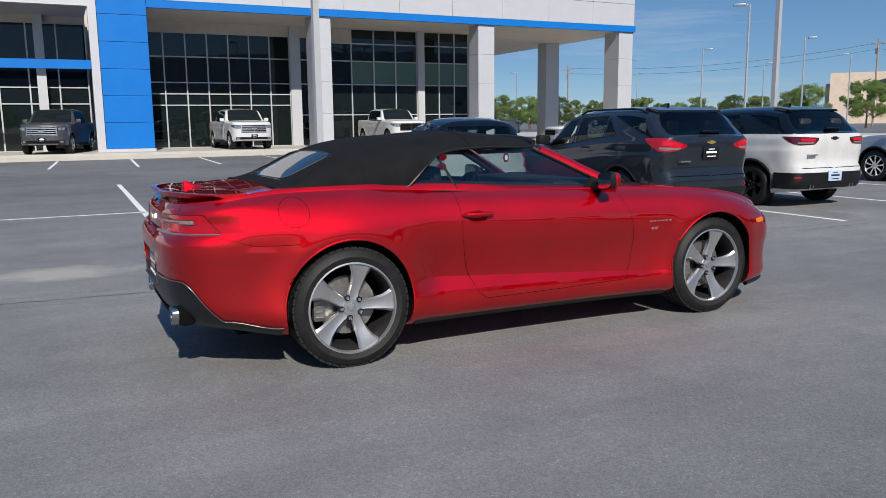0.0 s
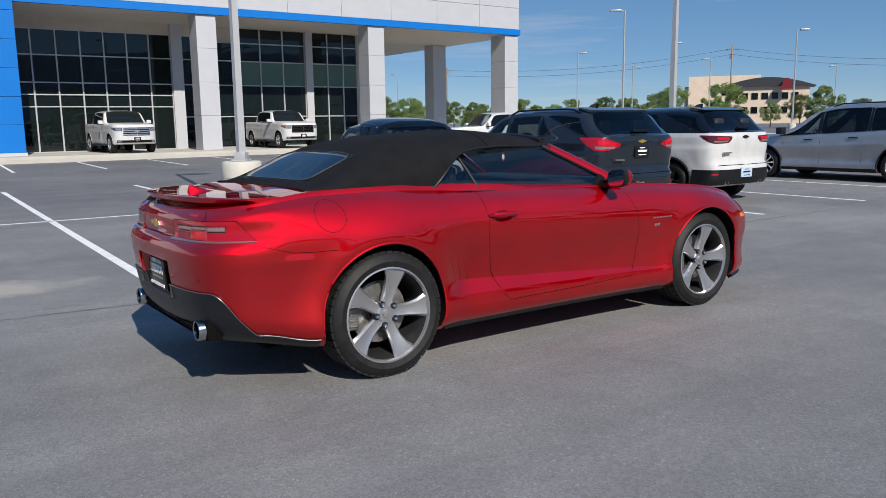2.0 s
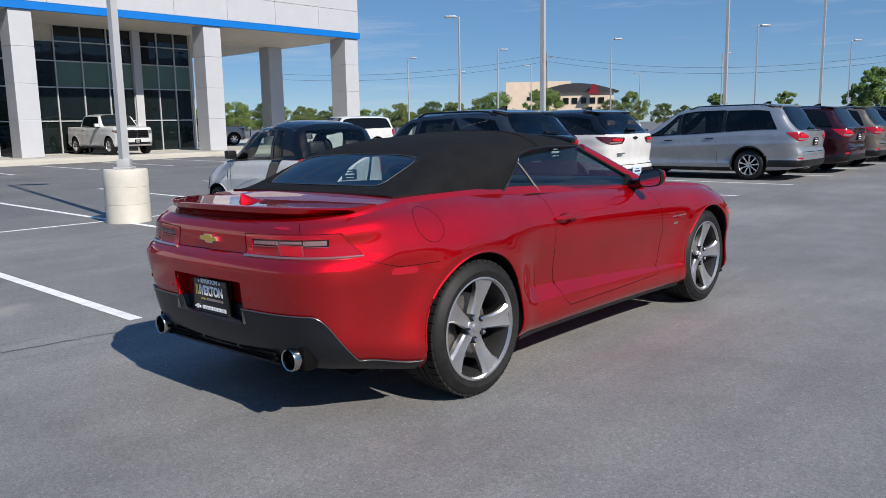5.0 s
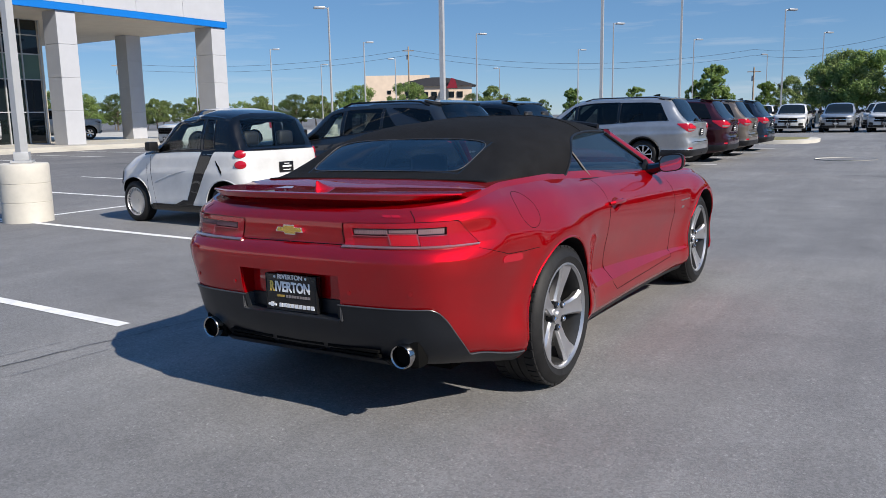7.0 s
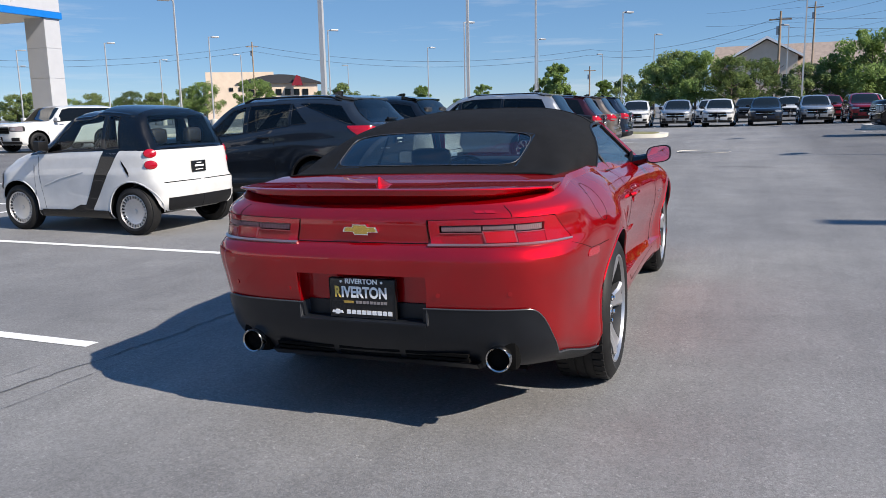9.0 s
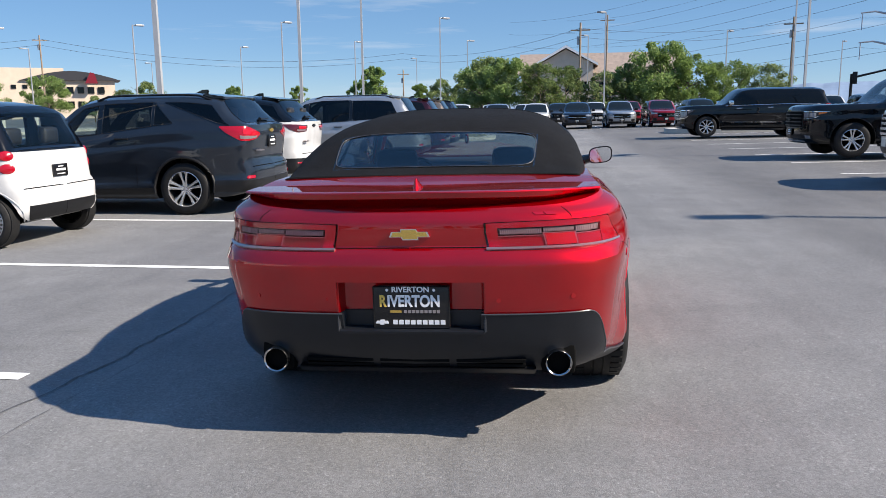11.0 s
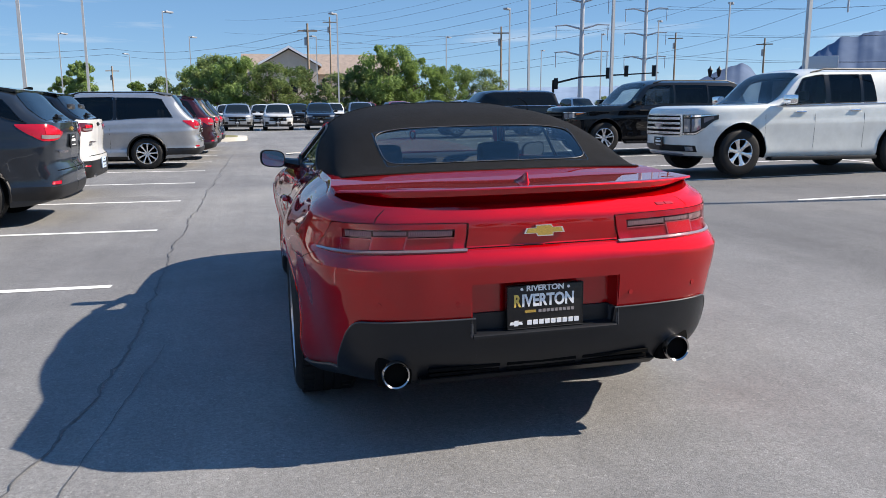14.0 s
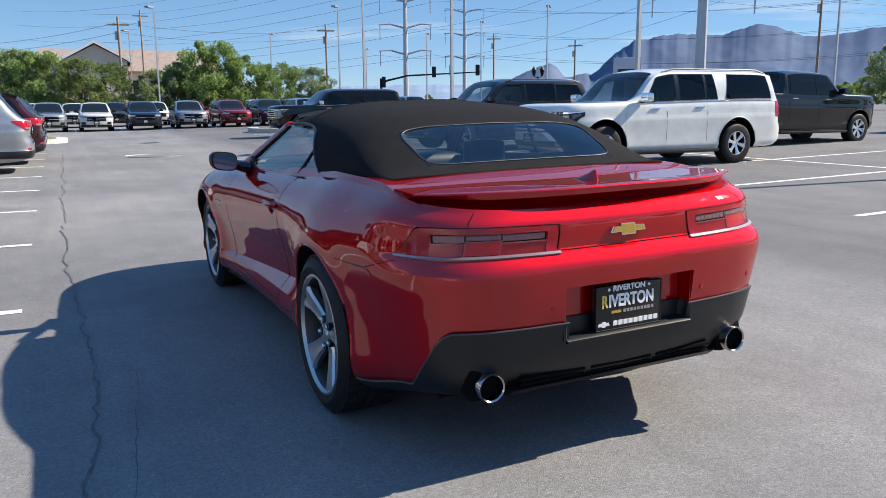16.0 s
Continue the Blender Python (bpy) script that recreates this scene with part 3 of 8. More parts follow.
def hero_s(y):
    """Along the tail, the place at half-width y."""
    lo, hi = 0.0, hs.s_at(-0.3)
    for _ in range(40):
        mid = (lo + hi) / 2
        if hs.fw(mid) < y:
            lo = mid
        else:
            hi = mid
    return lo


def hero_strip(bm, sides, sa, sb, zlo, zhi, off, n=24, m=6, thick=0.02, solid=False):
    """A band over the skin between two heights (functions of s), closed at its rim, or all round as a solid."""
    for side in sides:
        grid = []
        for i in range(n + 1):
            s = sa + (sb - sa) * i / n
            z0, z1 = zlo(s), zhi(s)
            col = []
            for j in range(m + 1):
                v = hero_v(s, z0 + (z1 - z0) * j / m)
                col.append((hs.at(s, v, side), hs.normal(s, v, side)))
            grid.append(col)
        top = [[bm.verts.new(p + q * off) for p, q in col] for col in grid]
        bot = [[bm.verts.new(p + q * (off - thick)) for p, q in col] for col in grid]
        for i in range(n):
            for j in range(m):
                bm.faces.new((top[i][j], top[i + 1][j], top[i + 1][j + 1], top[i][j + 1]))
                if solid:
                    bm.faces.new((bot[i][j], bot[i][j + 1], bot[i + 1][j + 1], bot[i + 1][j]))
        for i in range(n):
            bm.faces.new((top[i][0], bot[i][0], bot[i + 1][0], top[i + 1][0]))
            bm.faces.new((top[i][m], top[i + 1][m], bot[i + 1][m], bot[i][m]))
        for j in range(m):
            bm.faces.new((top[0][j], top[0][j + 1], bot[0][j + 1], bot[0][j]))
            bm.faces.new((top[n][j], bot[n][j], bot[n][j + 1], top[n][j + 1]))
    return fixed(bm)


# tail lamps: from beside the badge to a point round the corner
LAMP_A, LAMP_B, LAMP_C = hero_s(0.328), hs.s_at(-0.84), hs.s_at(-0.738)


def lamp_low(s):
    return 0.836 + 0.004 * (s - LAMP_A) / (LAMP_C - LAMP_A)


def lamp_high(s):
    t = 0.938 + 0.012 * (s - LAMP_A) / (LAMP_C - LAMP_A)
    f = max(0.0, min(1.0, (LAMP_C - s) / (LAMP_C - LAMP_B)))
    return lamp_low(s) + (t - lamp_low(s)) * f + 0.002


def hero_rows():
    """Heights of the mesh rows: they follow the ledge of the door and the ledge of the tail."""
    def swap(x, tail, door):
        k = ease(x, -0.35, 0.34)
        return tail + (door - tail) * k

    def ledge(x):
        k = (2.1 - max(0.35, min(2.5, x))) / 1.35
        return 0.385 + 0.085 * k, 0.026 + 0.054 * k
    lines = [lambda x: hs.low(x),
             lambda x: swap(x, 0.46, ledge(x)[0] - ledge(x)[1]),
             lambda x: swap(x, 0.54, ledge(x)[0]),
             lambda x: swap(x, 0.786, 0.70),
             lambda x: swap(x, 0.842, 0.80),
             lambda x: hs.belt(x)]
    rows = []
    for (lo, hi), n in zip(zip(lines, lines[1:]), (9, 5, 16, 4, 18)):
        for k in range(n):
            rows.append(lambda x, lo=lo, hi=hi, u=k / n: lo(x) + (hi(x) - lo(x)) * u)
    return rows


def hero_body():
    cut = bmesh.new()
    for x in (0.0, 2.852):
        for sgn in (-1, 1):
            ring = [(x + 0.398 * math.cos(a * math.tau / 56), 0.372 + 0.398 * math.sin(a * math.tau / 56)) for a in range(56)]
            prism(cut, ring, "y", sgn * 0.56, sgn * 1.2)
    box(cut, -0.10, -0.68, 0.30, 2.05, 0.68, 1.4)
    box(cut, -1.3, -0.303, 0.500, -0.955, 0.303, 0.710)
    for sgn in (-1, 1):
        hero_strip(cut, (sgn,), LAMP_A, LAMP_C, lamp_low, lamp_high, 0.05, 30, 4, 0.085, True)
    for sgn in (-1, 1):
        sc = hs.s_at(0.86)
        p = hs.at(sc, (0.852 - hs.low(0.86)) / (hs.belt(0.86) - hs.low(0.86)), sgn)
        bmesh.ops.create_uvsphere(cut, u_segments=28, v_segments=16, radius=1.0, matrix=Matrix.Translation(p) @ Matrix.Diagonal((0.072, 0.024, 0.043, 1)))
    bm = carve(hs.solid(260, hero_rows() + [1.0, 1.5, 2.0] + [2 + i / 8 for i in range(1, 9)]), cut)
    for f in bm.faces:
        c = f.calc_center_median()
        if f.material_index == 1 and (c.x < -0.9 and abs(c.y) < 0.32 or 0.77 < c.x < 0.95 and abs(c.y) > 0.72 and c.z > 0.78):
            f.material_index = 0
    part("body", bm, [M_RED, M_TRIM], hero, "red metallic painted body shell", 24)


hero_body()


def hero_lines():
    """Door gaps, fuel flap, lid and bumper seams."""
    def side_v(x, z):
        return (x, (z - hs.low(x)) / (hs.belt(x) - hs.low(x)))
    for side in (-1, 1):
        bm = bmesh.new()
        hs.line(bm, side, [side_v(0.735, 1.02), side_v(0.74, 0.90), side_v(0.755, 0.72), side_v(0.80, 0.52), side_v(0.87, 0.36), side_v(0.93, 0.315), side_v(1.5, 0.32), side_v(2.06, 0.335),
                           side_v(2.10, 0.45), side_v(2.11, 0.62), side_v(2.07, 0.80), side_v(2.00, 0.955)], 0.0022, -0.0008)
        part("door_gap", fixed(bm), M_GAP, hero)
        bm = bmesh.new()
        hs.line(bm, side, [side_v(-0.42, 0.765), side_v(-0.55, 0.77), side_v(-0.74, 0.825)], 0.0018, -0.0008)
        hs.line(bm, side, [side_v(-0.42, 0.765), side_v(-0.30, 0.765)], 0.0018, -0.0008)
        part("bumper_seam", fixed(bm), M_GAP, hero)
    # fuel flap, right side
    bm = bmesh.new()
    pts = []
    for k in range(33):
        a = k * math.tau / 32
        x, z = -0.318 + 0.088 * math.cos(a), 0.945 + 0.084 * math.sin(a)
        pts.append(side_v(x, z))
    hs.line(bm, -1, pts, 0.0017, -0.0006, n=1)
    part("fuel_flap_gap", fixed(bm), M_GAP, hero)
    # handles
    for side in (-1, 1):
        bm = bmesh.new()
        s, v = hs.s_at(0.86), side_v(0.86, 0.860)[1]
        p, q = hs.at(s, v, side), hs.normal(s, v, side)
        path = [p + Vector((dx, 0, -0.02 * dx)) + q * o for dx, o in ((-0.105, 0.004), (-0.09, 0.022), (0, 0.030), (0.09, 0.022), (0.105, 0.004))]
        tube(bm, path, [0.010, 0.015, 0.017, 0.015, 0.010], 8)
        part("door_handle", fixed(bm), M_RED, hero)
        # gills ahead of the rear wheel
        for k in range(3):
            bm = bmesh.new()
            x = 0.46 + 0.055 * k
            hs.line(bm, side, [side_v(x, 0.63), side_v(x + 0.03, 0.55), side_v(x + 0.06, 0.47)], 0.0035, -0.001)
            part("side_gill", fixed(bm), M_RED, hero)
        # sill
        bm = bmesh.new()
        hs.line(bm, side, [(0.42, 0.012), (1.4, 0.012), (2.42, 0.012)], 0.030, -0.016)
        part("sill", fixed(bm), M_TRIM, hero)
        # arch lips
        for cx in (0.0, 2.852):
            bm = bmesh.new()
            path = []
            for k in range(31):
                a = radians(-20 + 220 * k / 30)
                x, z = cx + 0.402 * math.cos(a), 0.372 + 0.402 * math.sin(a)
                vz = side_v(x, z)
                if vz[1] < 0:
                    continue
                s = hs.s_at(x)
                path.append(hs.at(s, vz[1], side) - Vector((0, side * 0.002, 0)))
            tube(bm, path, 0.007, 6)
            part("arch_lip", fixed(bm), M_RED, hero)
        # chin lip under the nose
        bm = hero_strip(bmesh.new(), (side,), hs.s_at(3.27), hs.s_at(3.72), lambda s_: hs.low(hs.fx(s_)) - 0.02, lambda s_: hs.low(hs.fx(s_)) + 0.018, 0.022, 16, 2, 0.05)
        part("chin_lip", bm, M_TRIM, hero)
        # front side marker
        bm = bmesh.new()
        hs.patch(bm, side, [side_v(3.30, 0.655), side_v(3.42, 0.655), side_v(3.42, 0.690), side_v(3.30, 0.690)], 0.004, 6, 3, 0.1)
        part("side_marker", fixed(bm), M_AMBER, hero, "amber front side marker")
        bm = bmesh.new()
        hs.patch(bm, side, [side_v(-0.60, 0.735), side_v(-0.44, 0.725), side_v(-0.44, 0.760), side_v(-0.58, 0.768)], 0.003, 6, 3, 0.1)
        part("rear_marker", fixed(bm), M_LENS, hero, "red rear side marker")
        # fender badge as plain bars
        for k in range(6):
            bm = bmesh.new()
            x = 2.23 + 0.034 * k
            hs.patch(bm, side, [side_v(x, 0.731), side_v(x + 0.024, 0.731), side_v(x + 0.026, 0.740), side_v(x + 0.002, 0.740)], 0.002, 2, 1, 0.0, 0.004)
            part("badge_bar", fixed(bm), M_BRIGHT, hero)
        for k in range(2):
            bm = bmesh.new()
            x = 2.25 + 0.03 * k
            hs.patch(bm, side, [side_v(x, 0.676), side_v(x + 0.024, 0.676), side_v(x + 0.030, 0.692), side_v(x + 0.006, 0.692)], 0.002, 2, 1, 0.0, 0.004)
            part("badge_bar", fixed(bm), M_BRIGHT, hero)


hero_lines()


def hero_tail():
    # black lower bumper with a proud upper lip
    def ztop(s):
        x = hs.fx(s)
        return 0.578 - 0.240 * ease(x, -0.935, -0.765) - 0.050 * ease(x, -0.765, -0.42)
    s1 = hs.s_at(-0.415)
    for sd in (-1, 1):
        bm = hero_strip(bmesh.new(), (sd,), hero_s(0.303), s1, lambda s: hs.low(hs.fx(s)) + 0.002, ztop, 0.009, 64, 8)
        part("lower_bumper", bm, M_BUMPER, hero, "black plastic lower rear bumper")
        # thin lighter tube, painting the sunlit lip along the bumper top
        bm = bmesh.new()
        sa = hero_s(0.303)
        line = [sa + (s1 - sa) * k / 60 for k in range(61)]
        tube(bm, [hs.at(s_, hero_v(s_, ztop(s_)), sd) + hs.normal(s_, hero_v(s_, ztop(s_)), sd) * 0.008 for s_ in line], 0.0034, 6)
        part("bumper_edge", fixed(bm), M_GLINT, hero)
    bm = bmesh.new()
    hero_strip(bm, (-1, 1), 0.0, hero_s(0.303), lambda s: hs.low(hs.fx(s)) + 0.002, lambda s: 0.500, 0.009, 10, 6)
    bmesh.ops.remove_doubles(bm, verts=bm.verts, dist=0.0095)
    part("lower_bumper_middle", bm, M_BUMPER, hero)
    # lining of the plate recess: red above, black tray below with a rolled edge
    part("recess_panel", boxes((-0.963, -0.298, 0.583, -0.958, 0.298, 0.708)), M_RED, hero)
    part("recess_tray", boxes((-0.972, -0.299, 0.503, -0.957, 0.299, 0.582)), M_BUMPER, hero)
    for sgn in (-1, 1):
        # side edges take the highlight grey, as if sunlit black plastic
        bm = bmesh.new()
        prism(bm, [(-1.026, sgn * 0.306), (-1.026, sgn * 0.296), (-0.962, sgn * 0.278), (-0.962, sgn * 0.306)], "z", 0.500, 0.578)
        bmesh.ops.bevel(bm, geom=list(bm.edges), offset=0.004, segments=2, affect="EDGES")
        part("recess_edge", fixed(bm), M_GLINT, hero)
        bm = bmesh.new()
        prism(bm, [(-1.018, sgn * 0.304), (-1.018, sgn * 0.297), (-0.960, sgn * 0.282), (-0.960, sgn * 0.304)], "z", 0.580, 0.708)
        part("recess_side", fixed(bm), M_RED, hero)
    bm = bmesh.new()
    prism(bm, [(-1.030, 0.496), (-1.031, 0.506), (-1.022, 0.513), (-0.962, 0.518), (-0.962, 0.496)], "y", -0.296, 0.296)
    part("recess_sill", fixed(bm), M_BUMPER, hero)
    # plate
    bm = bmesh.new()
    box(bm, -1.012, -0.158, 0.515, -0.985, 0.158, 0.690, 0.006)
    plate = part("licence_plate", bm, M_PLATE, hero, "black dealer plate in a black frame")
    bm = bmesh.new()
    box(bm, -0.99, -0.12, 0.53, -0.955, 0.12, 0.67)
    part("plate_bracket", bm, M_TRIM, hero)
    face = Matrix(((0, 0, -1, 0), (-1, 0, 0, 0), (0, 1, 0, 0), (0, 0, 0, 1)))

    def on_plate(y, z):
        return Matrix.Translation((-1.0125, y, z)) @ face
    letters("plate_lettering", "RIVERTON", 0.031, M_INK, plate, on_plate(0.002, 0.6760), width=0.152, bold=0.0008)
    letters("plate_lettering", "IVERTON", 0.066, M_INK, plate, on_plate(0.0985, 0.6265), align="LEFT", width=0.213, bold=0.0022)
    letters("plate_initial", "R", 0.066, M_INKY, plate, on_plate(0.131, 0.6265), align="LEFT", width=0.029, bold=0.0022)["label"] = "yellow initial on the plate"
    for y in (-0.094, 0.098):
        bm = bmesh.new()
        tube(bm, [(-1.012, y, 0.6745), (-1.0145, y, 0.6745)], 0.006, 10)
        part("plate_screw", fixed(bm), M_INK, plate)
    bm = bmesh.new()
    for a, b in (((-0.155, 0.518), (0.155, 0.518)), ((-0.155, 0.687), (0.155, 0.687)), ((-0.155, 0.518), (-0.155, 0.687)), ((0.155, 0.518), (0.155, 0.687))):
        tube(bm, [(-1.012, *a), (-1.012, *b)], 0.0022, 6)
    part("plate_rim", fixed(bm), M_TRIM, plate)
    for k in range(9):
        part("plate_bar", boxes((-1.0145, 0.030 - 0.0168 * k - 0.0125, 0.5795, -1.012, 0.030 - 0.0168 * k, 0.5915)), M_BRIGHT, plate)
        part("plate_bar", boxes((-1.0145, 0.076 - 0.0244 * k - 0.0190, 0.5320, -1.012, 0.076 - 0.0244 * k, 0.5500)), M_INK, plate)
    bm = bmesh.new()
    prism(bm, [(y, 0.540 + z) for y, z in ((0.148, -0.005), (0.130, -0.005), (0.130, -0.010), (0.114, -0.010), (0.112, -0.005), (0.094, -0.005), (0.098, 0.006), (0.112, 0.006), (0.112, 0.011), (0.128, 0.011), (0.130, 0.006), (0.144, 0.006))], "x", -1.0145, -1.012)
    part("plate_mark", fixed(bm), M_INK, plate)
    bm = bmesh.new()
    box(bm, -1.0145, 0.040, 0.5805, -1.012, 0.086, 0.5905)
    part("plate_mark", bm, M_GOLD, plate)
    # lamps: a cavity with a red reflector, fluted clear segments, a red block and a clear cover
    for side in (-1, 1):
        a, c = LAMP_A, LAMP_C
        w = c - a

        def frac(s_, f):
            return lamp_low(s_) + (lamp_high(s_) - lamp_low(s_)) * f

        def band(f0, f1, z0, z1, off, thick, n=8, m=2):
            return hero_strip(bmesh.new(), (side,), a + w * f0, a + w * f1, lambda s_: frac(s_, z0), lambda s_: frac(s_, z1), off, n, m, thick)
        lamp = part("tail_lamp", band(0.0, 0.995, 0.0, 1.0, -0.026, 0.004, 40, 4), M_LENSDARK, hero, "red tail lamp with smoked clear segments")
        part("lens", band(0.012, 0.988, 0.78, 0.985, 0.0005, 0.016, 40, 2), M_LENS, lamp, "glossy red upper lens")
        part("lens", band(0.012, 0.085, 0.03, 0.78, 0.0005, 0.016, 4, 4), M_LENS, lamp)
        part("lens", band(0.76, 0.988, 0.03, 0.78, 0.0005, 0.016, 14, 4), M_LENS, lamp)
        part("lens", band(0.085, 0.37, 0.06, 0.45, -0.002, 0.016, 10, 2), M_LENS, lamp)
        part("lens", band(0.575, 0.76, 0.06, 0.45, -0.002, 0.016, 12, 2), M_LENS, lamp)
        for f0, f1, z0, z1 in ((0.10, 0.365, 0.53, 0.735), (0.375, 0.565, 0.58, 0.735), (0.575, 0.745, 0.53, 0.745)):
            part("reversing_lens", band(f0, f1, z0, z1, -0.005, 0.016, 10, 2), M_LENSGREY, lamp, "smoked clear lens")
            nfl = int((f1 - f0) / 0.013)
            for k in range(nfl):
                g0 = f0 + (f1 - f0) * (k + 0.2) / nfl
                part("flute", band(g0, g0 + 0.0075, z0 + 0.03, z1 - 0.03, -0.0035, 0.004, 1, 1), M_FLUTE, lamp)
        part("middle_lens", band(0.378, 0.562, 0.10, 0.52, 0.0008, 0.020, 8, 3), M_LENSHOT, lamp, "bright red middle lens")
        bm = bmesh.new()
        for f0, f1, z0, z1 in ((0.085, 0.372, 0.455, 0.485), (0.568, 0.76, 0.455, 0.485), (0.368, 0.572, 0.53, 0.555), (0.368, 0.377, 0.10, 0.55), (0.563, 0.572, 0.10, 0.55)):
            hero_strip(bm, (side,), a + w * f0, a + w * f1, lambda s_: frac(s_, z0), lambda s_: frac(s_, z1), 0.0012, 10, 1, 0.010)
        part("lens_rib", bm, M_RIB, lamp, "thin red-tinted ribs inside the lamp")
        cover = part("lamp_cover", band(0.004, 0.992, 0.02, 0.98, 0.003, 0.003, 40, 6), M_COVER, lamp, "clear glossy outer cover")
        cover.visible_shadow = False
        bm = hero_strip(bmesh.new(), (side,), a - w * 0.006, c, lambda s_: lamp_low(s_) - 0.002, lambda s_: lamp_low(s_) + 0.004, 0.006, 40, 1, 0.012)
        part("lamp_trim", bm, M_BRIGHT, lamp, "bright metal strip under the lamp")
        # dark joint round the lamp
        bm = bmesh.new()
        path = [(a, z) for z in (0.838, 0.87, 0.90, 0.936)] + [(a + (c - a) * k / 24, lamp_high(a + (c - a) * k / 24)) for k in range(1, 25)]
        tube(bm, [hs.at(s_, hero_v(s_, z), side) + hs.normal(s_, hero_v(s_, z), side) * 0.0003 for s_, z in path], 0.0013, 6)
        part("lamp_joint", fixed(bm), M_GAP, lamp)
    # seams of the boot lid
    for side in (-1, 1):
        bm = bmesh.new()
        s2 = hero_s(0.325)
        hs.line(bm, side, [(0.0, hero_v(0, 0.843)), (s2 * 0.5, hero_v(s2 * 0.5, 0.843)), (s2, hero_v(s2, 0.843))], 0.004, -0.001, False, 8)
        part("boot_seam", fixed(bm), M_GAP, hero)
        bm = bmesh.new()
        tube(bm, [Vector((x, side * y, hs.top(x) - 0.016 + (hs.belt(x) - hs.top(x)) * (y / 0.8) ** 2.6)) for x, y in ((-0.40, 0.60), (-0.6, 0.655), (-0.8, 0.70))], 0.0020, 6)
        part("boot_seam", fixed(bm), M_GAP, hero)
        bm = bmesh.new()
        sq = hero_s(0.690)
        hs.line(bm, side, [(sq, hero_v(sq, 0.945)), (sq, hero_v(sq, 0.985)), (sq, 1.0)], 0.0022, -0.0008, False, 6)
        part("boot_seam", fixed(bm), M_GAP, hero)
    # bow-shaped badge
    bm = bmesh.new()
    x0 = hs.at(0, hero_v(0, 0.90), 1).x
    out = [(-0.083, -0.009), (-0.036, -0.009), (-0.036, -0.021), (0.028, -0.021), (0.034, -0.009), (0.083, -0.009), (0.074, 0.013), (0.036, 0.013), (0.036, 0.024), (-0.028, 0.024), (-0.034, 0.013), (-0.074, 0.013)]
    prism(bm, [(y, 0.897 + z) for y, z in out], "x", x0 - 0.010, x0 + 0.02)
    bad = part("badge", fixed(bm), M_CHROME, hero, "gold bow-shaped badge with chrome rim")
    bm = bmesh.new()
    prism(bm, [(y * 0.90, 0.897 + 0.0008 + z * 0.82) for y, z in out], "x", x0 - 0.0125, x0)
    part("badge_face", fixed(bm), M_GOLD, bad)
    # model badge on the right as plain bars
    for y in (0.560, 0.602):
        bm = bmesh.new()
        hero_strip(bm, (-1,), hero_s(y), hero_s(y + 0.036), lambda s_: 0.966, lambda s_: 0.976, 0.003, 2, 1, 0.006)
        part("boot_badge", bm, M_LENS, hero, "small red badge bar")
    # spoiler: a swept blade that grows out of the boot lid and overhangs its face
    def deck(x, y):
        sx = hs.s_at(x)
        yr = hs.at(sx, 2.0, 1).y
        return hs.at(sx, 2 + max(0.0, 1 - min(1.0, abs(y) / max(0.05, yr))), 1).z
    bm = bmesh.new()
    rows = []
    n = 64
    for i in range(n + 1):
        t = 2 * i / n - 1
        y = 0.770 * t
        xb = -0.976 + 0.241 * abs(t) ** 2.7
        xf = -0.60 + 0.045 * abs(t) ** 2
        xf = min(xf, xb + 0.36)
        th = 1.0 - 0.72 * ease(abs(t), 0.70, 1.0)
        zt = 1.066 - 0.012 * abs(t) ** 2
        zf = deck(xf, y * 0.95)
        prof = []
        for u_ in (0.0, 0.15, 0.3, 0.45, 0.6, 0.72, 0.82, 0.90, 0.96):
            x = xf + (xb - xf) * u_
            prof.append((x, max(deck(x, y * 0.97) + 0.003, zf + (zt - zf) * u_ ** 1.6 + 0.003)))
        prof += [(xb + 0.002, zt), (xb, zt - 0.004), (xb + 0.008, zt - 0.026 * th), (xb + 0.014, zt - 0.030 * th), (xb + 0.030, zt - 0.034 * th), (xb + 0.048 + 0.06 * (1 - th), zt - 0.046), (xb + 0.066 + 0.08 * (1 - th), zt - 0.066), (xb + 0.085 + 0.09 * (1 - th), zt - 0.090), (xf, zf - 0.06)]
        rows.append([bm.verts.new((x, y, z)) for x, z in prof])
    np_ = len(rows[0])
    for u, v in zip(rows, rows[1:]):
        for k in range(np_):
            bm.faces.new((u[k], u[(k + 1) % np_], v[(k + 1) % np_], v[k]))
    bm.faces.new(rows[0])
    bm.faces.new(rows[-1][::-1])
    part("spoiler", fixed(bm), M_RED, hero, "red swept spoiler on the boot lid", 34)
    # aerial fin
    bm = bmesh.new()
    rings = []
    for z, xb, xf, w in ((1.035, -0.812, -0.560, 0.042), (1.050, -0.810, -0.590, 0.035), (1.059, -0.807, -0.635, 0.025), (1.072, -0.802, -0.690, 0.017), (1.087, -0.797, -0.738, 0.011), (1.101, -0.794, -0.768, 0.006), (1.106, -0.790, -0.779, 0.003)):
        rings.append([bm.verts.new(((xb + xf) / 2 + (xf - xb) / 2 * math.cos(k * math.tau / 20), w * math.sin(k * math.tau / 20), z)) for k in range(20)])
    for u, v in zip(rings, rings[1:]):
        for k in range(20):
            bm.faces.new((u[k], u[(k + 1) % 20], v[(k + 1) % 20], v[k]))
    bm.faces.new(rings[-1])
    bm.faces.new(rings[0][::-1])
    part("aerial_fin", fixed(bm), M_RED, hero, "", 60)
